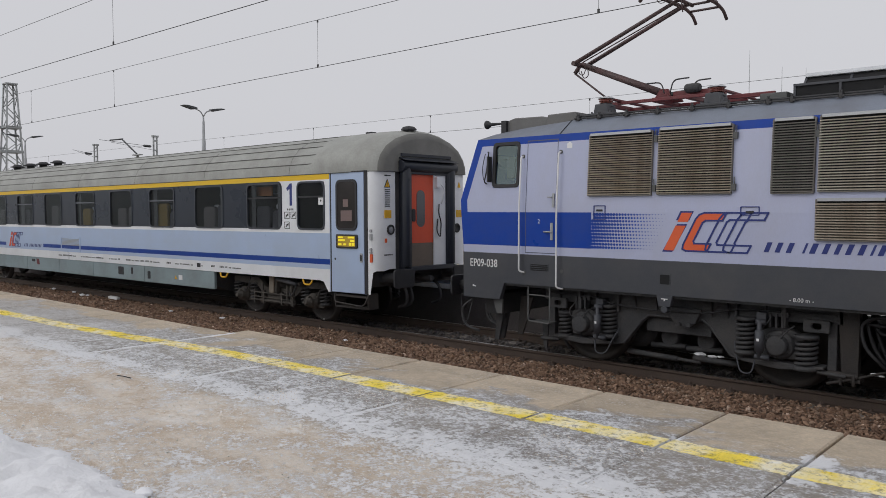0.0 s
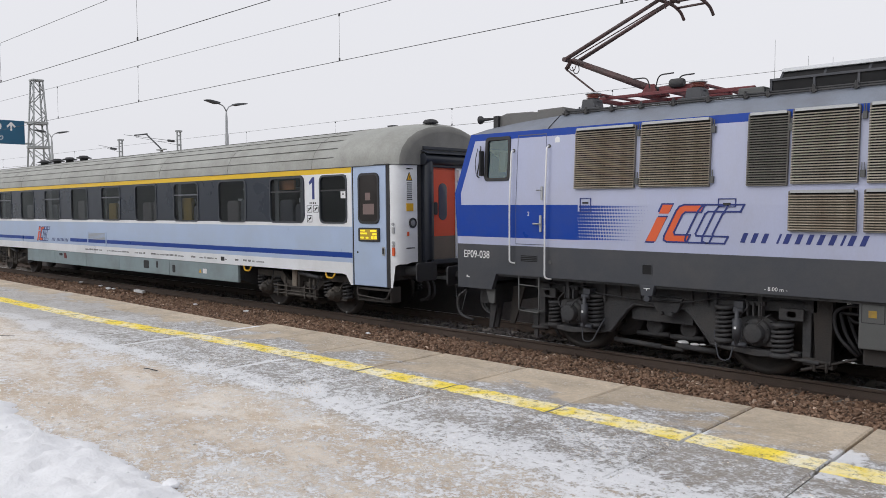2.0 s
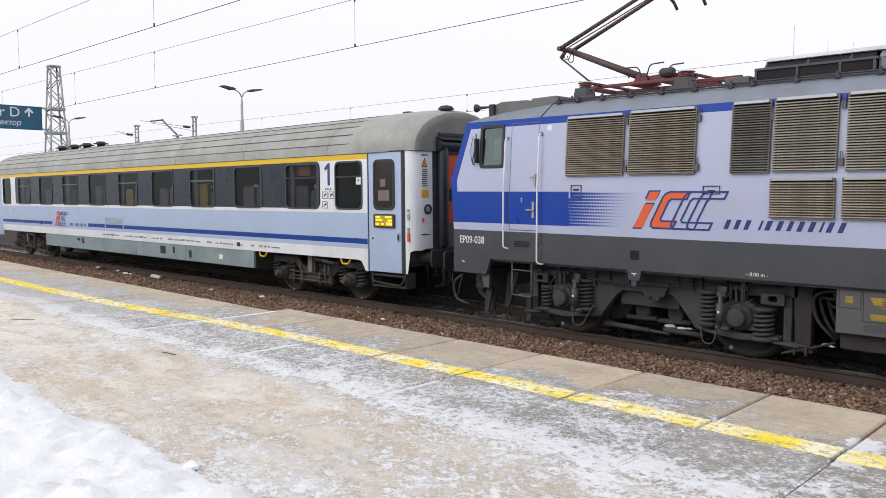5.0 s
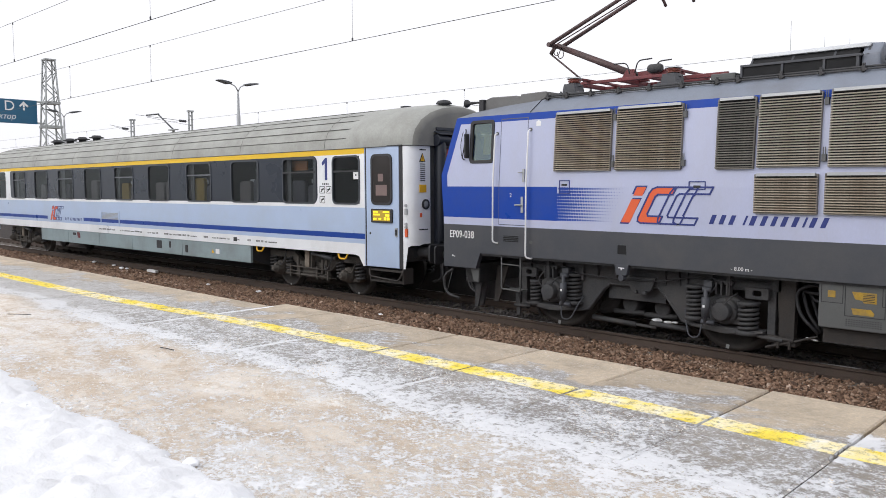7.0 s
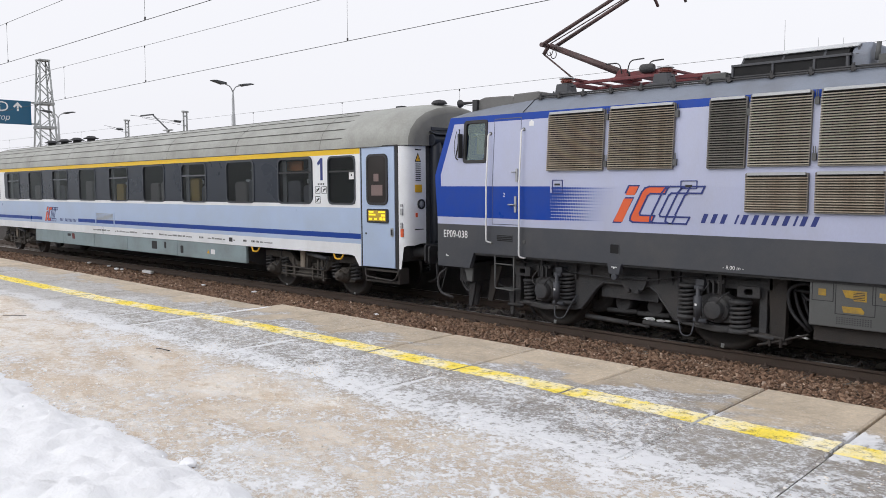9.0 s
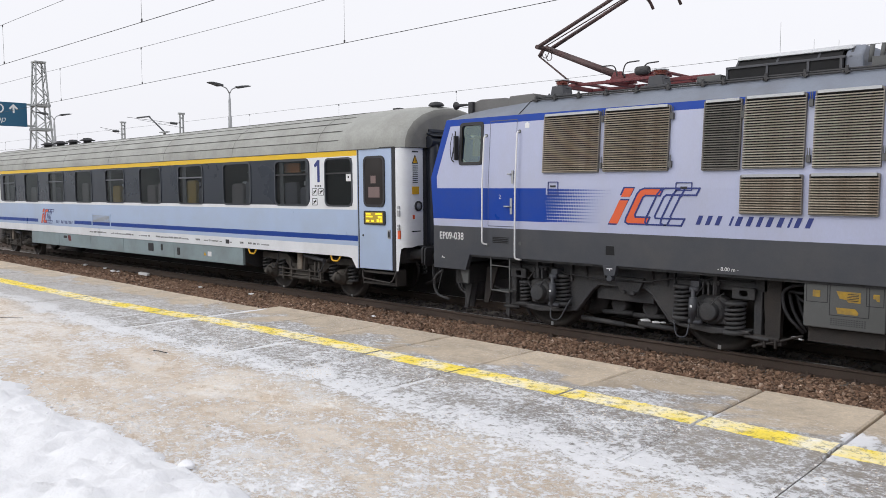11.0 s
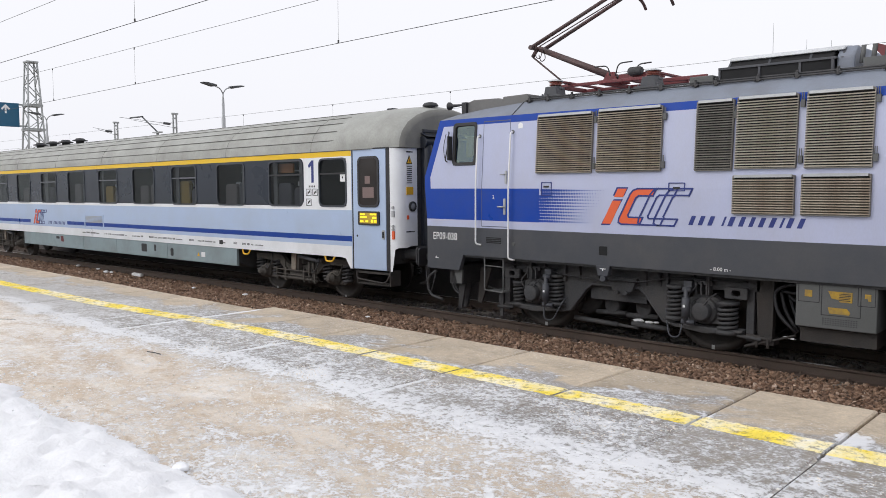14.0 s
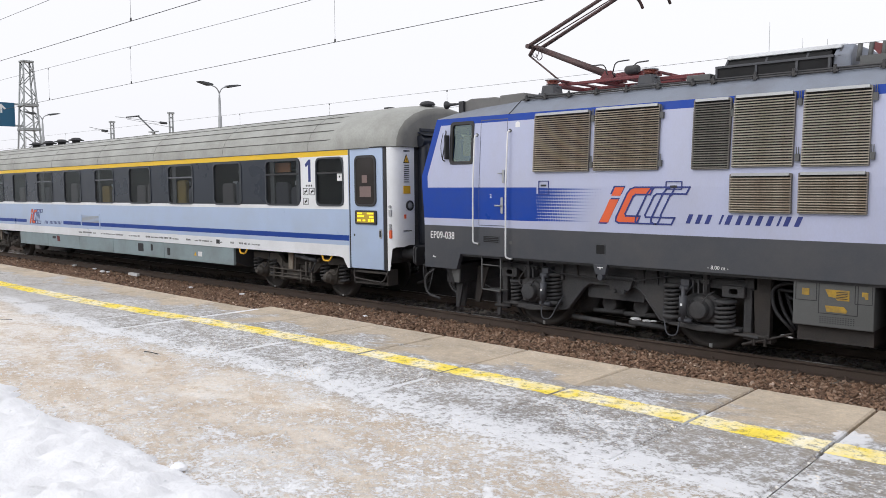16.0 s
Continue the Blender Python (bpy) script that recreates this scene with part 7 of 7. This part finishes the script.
        bm.faces.new([bm.verts.new(q) for q in p])
    part("housing_frame", bm, M_GREYLOW, rh)
    bm = bmesh.new()
    box(bm, 6.98, 7.34, -1.02, -0.6, 3.840, 3.960)
    part("roof_box", bm, M_BOXGREY, c, bevel=0.015)
    # gear behind the housing
    bm = bmesh.new()
    box(bm, 9.25, 9.75, -0.95, -0.6, 3.860, 4.000)
    for x in (9.22, 9.35, 9.5):
        rod(bm, (x, -0.9, 3.940), (x + 0.02, -0.9, 4.160), 0.03, seg=8)
    part("isolator_base", bm, M_BOXGREY, c)
    bm = bmesh.new()
    slab_xz(bm, [(9.45, 4.000), (9.75, 4.000), (9.6, 4.090), (9.4, 4.160), (9.35, 4.120)], -0.9, -0.75)
    part("isolator_arm", bm, M_RED, c)
    bm = bmesh.new()
    insulator(bm, 9.75, -0.75, 3.940, 0.25)
    insulator(bm, 9.75, 0.55, 3.940, 0.25)
    part("isolator_insulator", bm, M_INSUL, c)
    # raised pantograph
    for x in (4.55, 6.32):
        for y in (-0.85, 0.85):
            bm = bmesh.new()
            insulator(bm, x, y, 4.06, 0.07)
            ins = part("pantograph_insulator", bm, M_INSUL, c, "ribbed red-brown insulator")
            bm = bmesh.new()
            box(bm, x - 0.22, x + 0.24, y - 0.2, y + 0.13, 3.80, 3.90)
            slab_xz(bm, [(x - 0.13, 3.90), (x + 0.13, 3.90), (x + 0.10, 4.04), (x - 0.10, 4.04)], y - 0.16, y + 0.11)
            lathe(bm, [(0.13, 4.0), (0.09, 4.06)], (x, y, 0), "z", 12)
            for u in (-0.16, 0.16):
                lathe(bm, [(0.018, 3.89), (0.018, 3.93)], (x + u, y - 0.15, 0), "z", 6)
            part("insulator_foot", bm, M_GREYLOW, ins, "dark grey insulator foot", bevel=0.008)
            bm = bmesh.new()
            lathe(bm, [(0.13, 4.13), (0.13, 4.14), (0.04, 4.165)], (x, y, 0), "z", 12)
            part("insulator_cap", bm, M_PALETOP, ins, "pale porcelain cap")
    bm = bmesh.new()
    for y in (-0.42, 0.42):
        box(bm, 4.24, 6.28, y - 0.03, y + 0.03, 4.08, 4.13)
    for x in (4.3, 5.15, 5.7):
        box(bm, x - 0.035, x + 0.035, -0.44, 0.44, 4.07, 4.14)
    for x in (4.55, 6.25):
        box(bm, x - 0.035, x + 0.035, -0.87, 0.87, 4.125, 4.16)
    slab_xz(bm, [(5.02, 4.12), (5.34, 4.12), (5.27, 4.29), (5.14, 4.29)], -0.22, -0.16)
    slab_xz(bm, [(5.02, 4.12), (5.34, 4.12), (5.27, 4.29), (5.14, 4.29)], 0.16, 0.22)
    box(bm, 5.4, 6.0, -0.3, -0.2, 4.13, 4.22)
    box(bm, 6.2, 7.0, -0.5, -0.44, 4.0, 4.06)
    base = part("pantograph_base", bm, M_RED, c, "dull red pantograph base frame", bevel=0.008)
    bm = bmesh.new()
    for y in (-0.16, 0.0, 0.16):
        rod(bm, (5.2, y, 4.2), (5.55, y, 4.22), 0.035, seg=8)
    lathe(bm, [(0.05, 0), (0.07, 0.03), (0.07, 0.2), (0.05, 0.24)], (5.62, -0.35, 4.24), "x", 12)
    for x0, x1, z in ((4.98, 5.28, 4.38), (5.37, 5.68, 4.4), (5.75, 6.02, 4.35)):
        tube(bm, arc([(x0 if x0 < 5.2 else x1, -0.35, z), ((x0 + x1) / 2 + (0.1 if x0 < 5.2 else -0.1), -0.35, z - 0.005), ((x0 + x1) / 2 + (0.15 if x0 < 5.2 else -0.15), -0.35, 4.2)], 4, 0.08), 0.011, 6)
    part("lift_drive", bm, M_UNDER, base, "dark spring drive and stops")
    K = (3.56, 4.885)
    bm = bmesh.new()
    rod(bm, (5.2, 0, 4.21), (K[0] + 0.03, 0, K[1]), 0.064, 0.05, seg=12)
    part("lower_arm", bm, M_ARM, c, "thick brown lower arm")
    bm = bmesh.new()
    rod(bm, (K[0], -0.24, K[1]), (K[0], 0.2, K[1]), 0.04)
    rod(bm, (K[0], -0.2, K[1]), (5.42, -0.17, 5.645), 0.036, 0.029, seg=10)
    rod(bm, (K[0], 0.16, K[1]), (5.42, 0.15, 5.645), 0.036, 0.029, seg=10)
    rod(bm, (K[0] - 0.1, -0.02, 4.75), (K[0] + 0.02, -0.02, 4.9), 0.035)
    part("upper_arm", bm, M_ARM, c, "brown twin-tube upper arm")
    bm = bmesh.new()
    rod(bm, (K[0] - 0.1, -0.02, 4.75), (4.26, -0.02, 4.14), 0.017, seg=8)
    rod(bm, (K[0] + 0.02, 0.0, 4.92), (5.4, 0.0, 5.6), 0.01, seg=6)
    tube(bm, arc([(K[0] + 0.05, -0.1, 4.85), (K[0] + 0.02, -0.1, 4.72), (K[0] + 0.12, -0.1, 4.68), (K[0] + 0.15, -0.05, 4.85)], 4, 0.08), 0.008, 5)
    tube(bm, arc([(K[0] - 0.05, 0.1, 4.8), (K[0], 0.1, 4.66), (K[0] + 0.1, 0.1, 4.7), (K[0] + 0.1, 0.05, 4.88)], 4, 0.08), 0.008, 5)
    part("guide_rod", bm, M_ARM, c)
    bm = bmesh.new()
    rod(bm, (5.42, -0.3, 5.64), (5.42, 0.3, 5.64), 0.03)
    for x in (5.18, 5.7):
        tube(bm, arc([(x, -0.98, 5.5), (x, -0.86, 5.61), (x, -0.6, 5.68), (x, 0.6, 5.68), (x, 0.86, 5.61), (x, 0.98, 5.5)], 4, 0.12), 0.027, 8)
        box(bm, x - 0.03, x + 0.03, -0.55, 0.55, 5.68, 5.705)
        tube(bm, arc([(x, -0.5, 5.66), (x + 0.06, -0.48, 5.55), (x + 0.14, -0.45, 5.56), (x + 0.16, -0.4, 5.64)], 4, 0.06), 0.006, 5)
    for y in (-0.72, -0.3, 0.3, 0.72):
        rod(bm, (5.18, y, 5.655), (5.7, y, 5.655), 0.02)
    tube(bm, arc([(5.66, -0.75, 5.6), (5.74, -0.8, 5.5), (5.77, -0.8, 5.28)], 4, 0.1), 0.009, 5)
    part("collector_head", bm, M_ARM, c, "dark collector head with down-turned horns")


LOCO, LOCO_WHEELS = build_loco()

# ---- overhead line, masts, lamps, sign ----
M_WIRE = mat("dark_copper_wire", (0.06, 0.06, 0.06), 0.6, metal=0.4)
M_MAST = mat("weathered_galvanised_mast", (0.40, 0.42, 0.42), 0.65, metal=0.2, var=0.15, scale=3, dirt=(0.28, 0.27, 0.26), dirt_amount=0.5)
M_LAMPHEAD = mat("dark_grey_lamp_head", (0.07, 0.075, 0.08), 0.5)
M_SIGNBLUE = mat("teal_blue_sign", (0.012, 0.105, 0.20), 0.4, var=0.05)


def catenary(y, zc, zm, x0, x1, drops, label, r=0.0065, tilt=0.0):
    t = thing("overhead_line", label, "overhead line", group="overhead lines")
    z_at = lambda x: zc + tilt * x
    bm = bmesh.new()
    rod(bm, (x0, y, z_at(x0)), (x1, y, z_at(x1)), r, seg=6)
    part("contact_wire", bm, M_WIRE, t)
    bm = bmesh.new()
    rod(bm, (x0, y, zm), (x1, y, zm), r * 0.8, seg=6)
    part("messenger_wire", bm, M_WIRE, t)
    for x in drops:
        bm = bmesh.new()
        rod(bm, (x, y, z_at(x)), (x, y, zm), 0.0035, seg=5)
        box(bm, x - 0.02, x + 0.02, y - 0.01, y + 0.01, z_at(x), z_at(x) + 0.07)
        box(bm, x - 0.02, x + 0.02, y - 0.01, y + 0.01, zm - 0.06, zm)
        part("dropper", bm, M_WIRE, t)
    return t


catenary(0, 5.685, 6.75, -120, 60, [5.3, -2.05, -11.95, -18.35, -26.5, -36.0, 13.0, 22.0], "dark overhead wires with droppers above the train", tilt=0.0055)
catenary(-4.0, 5.80, 6.87, -120, 60, [-3.75 - 8.15 * i for i in range(-3, 6)], "dark overhead wires with droppers above the platform track")
catenary(8.4, 5.05, 5.64, -160, 80, [-6.23 - 6.3 * i for i in range(-5, 12)], "thin distant overhead wires behind the train", 0.006)


def rod_mast(x, y, z):
    """A slim lightning rod on a distant pole."""
    t = thing("lightning_mast", "thin grey lightning mast far beyond the tracks", "mast", group="distant lightning masts", at=pose(x, y, 0))
    bm = bmesh.new()
    rod(bm, (0, 0, -0.4), (0, 0, z * 0.6), 0.09, 0.06, seg=8)
    part("post", bm, M_MAST, t)
    bm = bmesh.new()
    rod(bm, (0, 0, z * 0.6 - 0.02), (0, 0, z), 0.028, 0.014, seg=6)
    part("rod", bm, M_MAST, t)


rod_mast(-9.03, 45.0, 13.65)
rod_mast(-6.78, 45.0, 12.25)
rod_mast(-5.2, 45.0, 12.0)


def lattice_mast(x, y, z0, z1, w0, w1):
    t = thing("lattice_mast", "tall tapering grey steel lattice mast", "mast", at=pose(x, y, 0))
    bm = bmesh.new()
    W = lambda z: w0 + (w1 - w0) * (z - z0) / (z1 - z0)
    for sx in (-1, 1):
        for sy in (-1, 1):
            a, b = W(z0) / 2, W(z1) / 2
            rod(bm, (sx * a, sy * a, z0), (sx * b, sy * b, z1), 0.055, seg=4)
    part("leg", bm, M_MAST, t)
    bm = bmesh.new()
    n = 15
    for i in range(n):
        za, zb = z0 + (z1 - z0) * i / n, z0 + (z1 - z0) * (i + 1) / n
        a, b = W(za) / 2, W(zb) / 2
        k = 1 if i % 2 else -1
        for s in (-1, 1):
            rod(bm, (-k * a, s * a, za), (k * b, s * b, zb), 0.03, seg=4)
            rod(bm, (s * a, -k * a, za), (s * b, k * b, zb), 0.03, seg=4)
    part("lacing", bm, M_MAST, t)
    for z, e in ((z1 + 0.04, 0.04), (7.15, 0.07), (5.75, 0.07)):
        bm = bmesh.new()
        a = W(z) / 2 + 0.07
        box(bm, -a, a, -a, a, z - e, z + e)
        part("collar", bm, M_MAST, t)
    return t


lattice_mast(-37.2, 6.12, -0.4, 9.62, 1.42, 0.5)


def double_lamp(x, y, z):
    t = thing("street_lamp", "grey platform lamp post with two dark lamp heads", "street lamp", group="platform lamps", at=pose(x, y, 0))
    bm = bmesh.new()
    lathe(bm, [(0.085, -0.4), (0.078, z - 1.3), (0.055, z - 1.2), (0.05, z - 0.6), (0.035, z - 0.45), (0.03, z - 0.3)], (0, 0, 0), "z", 12)
    part("post", bm, M_STEEL, t)
    for s in (-1, 1):
        bm = bmesh.new()
        tube(bm, arc([(0, 0, z - 0.32), (0, s * 0.12, z - 0.1), (0, s * 0.4, z - 0.02)], 5, 0.3), 0.025, 8)
        part("arm", bm, M_STEEL, t)
        bm = bmesh.new()
        slab = [(0.34, -0.04), (0.5, -0.06), (0.92, 0.04), (0.97, 0.075), (0.78, 0.085), (0.5, 0.05), (0.34, 0.02)]
        slab_yz(bm, [(s * u, z + v) for u, v in slab], -0.15, 0.15)
        part("lamp_head", bm, M_LAMPHEAD, t, bevel=0.03)
    return t


double_lamp(-16.6, 6.0, 6.5)
double_lamp(-34.9, 6.0, 6.5)


def beam_mast(x, y, z, arm, turn=0):
    t = thing("catenary_mast", "slim grey twin-channel catenary mast", "mast", group="catenary masts", at=pose(x, y, 0, 0, 0, turn))
    bm = bmesh.new()
    for s in (-1, 1):
        box(bm, -0.05, 0.05, s * 0.10 - 0.03, s * 0.10 + 0.03, -0.4, z)
    for k in range(12):
        box(bm, -0.045, 0.045, -0.10, 0.10, 0.3 + k * 0.55, 0.38 + k * 0.55)
    part("post", bm, M_MAST, t)
    bm = bmesh.new()
    box(bm, -0.09, 0.09, -0.18, 0.18, z, z + 0.1)
    part("cap", bm, M_MAST, t)
    bm = bmesh.new()
    rod(bm, (0, -0.2, z - 0.55), (0, -arm, z - 0.35), 0.012, seg=6)
    rod(bm, (0, -0.3, z - 0.55), (0, -0.7, z - 0.53), 0.07, seg=8)
    rod(bm, (0, -0.1, z - 0.75), (0, -arm * 0.8, z - 0.45), 0.009, seg=6)
    part("cantilever", bm, M_LAMPHEAD, t)
    return t


beam_mast(-31.0, 11.7, 6.6, 3.3)
beam_mast(-39.0, 11.9, 6.55, 1.5)
beam_mast(40.0, -8.3, 7.22, 4.3, 180)
# a slanting tension strut with its arm
st = thing("tension_strut", "slanting dark steel strut beside the wires", "strut", at=pose(-30.4, 9.2, 0))
bm = bmesh.new()
rod(bm, (2.1, 0, 5.35), (0.4, 0, 6.27), 0.04, seg=6)
rod(bm, (-1.0, 0, 6.29), (0.5, 0, 6.27), 0.04, seg=6)
part("strut", bm, M_LAMPHEAD, st)
bm = bmesh.new()
box(bm, 1.7, 2.5, -0.1, 0.1, 5.3, 5.36)
box(bm, 2.04, 2.16, -0.06, 0.06, -0.4, 5.3)
part("post", bm, M_MAST, st)


def sector_sign():
    t = thing("sector_sign", "teal-blue platform sector sign with white letter and arrow", "sign", at=pose(-37.6, 5.5, 0))
    bm = bmesh.new()
    box(bm, -0.05, 0.05, -4.6, 0.0, 5.9, 7.27)
    s = part("panel", bm, M_SIGNBLUE, t, bevel=0.02)
    for z in (5.96, 7.2):
        bm = bmesh.new()
        box(bm, -0.03, 0.03, -0.05, 0.5, z - 0.05, z + 0.05)
        part("bracket", bm, M_MAST, t)
    words("letter", "r", 0.8, s, M_WHITE, Matrix.Translation((0.052, -2.33, 6.62)) @ pose(0, 0, 0, 90, 0, 90), "white letter")
    words("letter", "D", 0.8, s, M_WHITE, Matrix.Translation((0.052, -1.80, 6.62)) @ pose(0, 0, 0, 90, 0, 90), "white letter")
    words("word", "ектор", 0.42, s, M_WHITE, Matrix.Translation((0.052, -2.35, 6.13)) @ pose(0, 0, 0, 90, 0, 90), "white word", shear=0.25)
    bm = bmesh.new()
    slab_yz(bm, [(y + 0.22, z) for y, z in ((-1.0, 6.66), (-0.9, 6.66), (-0.9, 6.98), (-0.76, 6.84), (-0.70, 6.92), (-0.95, 7.18), (-1.2, 6.92), (-1.14, 6.84), (-1.0, 6.98))], 0.05, 0.056)
    part("arrow", bm, M_WHITE, s)


sector_sign()

# ---- small things lying about ----
for x, y, s in ((-14.2, -1.06, 0.06), (-11.6, -1.3, 0.07), (-11.35, -1.25, 0.05), (-12.6, -1.1, 0.05), (-6.1, -1.5, 0.05), (-4.0, -1.35, 0.06), (0.6, -1.55, 0.04)):
    bm = bmesh.new()
    bmesh.ops.create_icosphere(bm, subdivisions=2, radius=1)
    for v in bm.verts:
        v.co = Vector((v.co.x * s * 1.5, v.co.y * s, v.co.z * s * 0.5)) * (1 + 0.5 * noise.noise(v.co * 1.9 + Vector((x, y, 0))))
    ob = part("ice_lump", bm, M_SNOW, at=pose(x, y, -0.165))
    tagged(ob, "small lump of dirty white ice on the ballast", "ice lump", group="ice lumps on the ballast")

for x, y, s in ((8.03, -9.63, 0.042), (7.2, -9.70, 0.025), (8.45, -9.72, 0.028)):
    bm = bmesh.new()
    bmesh.ops.create_icosphere(bm, subdivisions=3, radius=1)
    for v in bm.verts:
        v.co = Vector((v.co.x * s * 1.3, v.co.y * s, v.co.z * s * 0.6)) * (1 + 0.35 * noise.noise(v.co * 1.7 + Vector((x, y, 0))))
    ob = part("snow_clod", bm, M_SNOW, smooth=True, at=pose(x, y, PLAT + s * 0.45))
    tagged(ob, "white snow clod fallen from the snow bank", "snow clod", group="snow clods on the platform")

bm = bmesh.new()
tube(bm, [(-0.14, -0.09, 0.005), (0.0, -0.01, 0.008), (0.12, 0.10, 0.005)], 0.0035, 6)
ob = part("twig", bm, M_BLACK, at=pose(1.53, -8.45, PLAT))
tagged(ob, "thin dark twig frozen to the platform", "twig")
bm = bmesh.new()
tube(bm, [(-0.12, 0.0, 0.008), (-0.02, 0.012, 0.012), (0.1, 0.03, 0.008)], 0.005, 6)
ob = part("twig", bm, M_BLACK, at=pose(4.86, -8.18, PLAT))
tagged(ob, "short dark twig on the frozen platform", "twig")
bm = bmesh.new()
box(bm, -0.17, 0.17, -0.06, 0.06, 0.0, 0.07)
ob = part("litter_box", bm, M_WHITE, bevel=0.01, at=pose(-9.85, -1.16, -0.17, 4, 6, 20))
tagged(ob, "crushed white carton on the ballast", "litter")


# ---- movement ----
def motions():
    rows = [(0.0, 1.400), (0.5, 1.235), (1.0, 1.063), (1.5, 0.899), (2.0, 0.752), (2.5, 0.617), (3.0, 0.517), (3.5, 0.436), (4.0, 0.380),
            (6.5, 0.154), (7.0, 0.095), (7.5, 0.038), (8.0, 0.035), (8.5, 0.072), (9.0, 0.047), (11.5, 0.018), (12.0, 0.017), (12.5, 0.006),
            (13.0, 0.005), (14.0, 0.0), (16.0, 0.0)]
    walk(LOCO, [(t, pose(d, 0, 0)) for t, d in rows])
    for w in LOCO_WHEELS:
        p = w.matrix_basis.translation.copy()
        walk(w, [(t, pose(p.x, p.y, p.z, 0, math.degrees(d / 0.625), 0)) for t, d in rows])


motions()
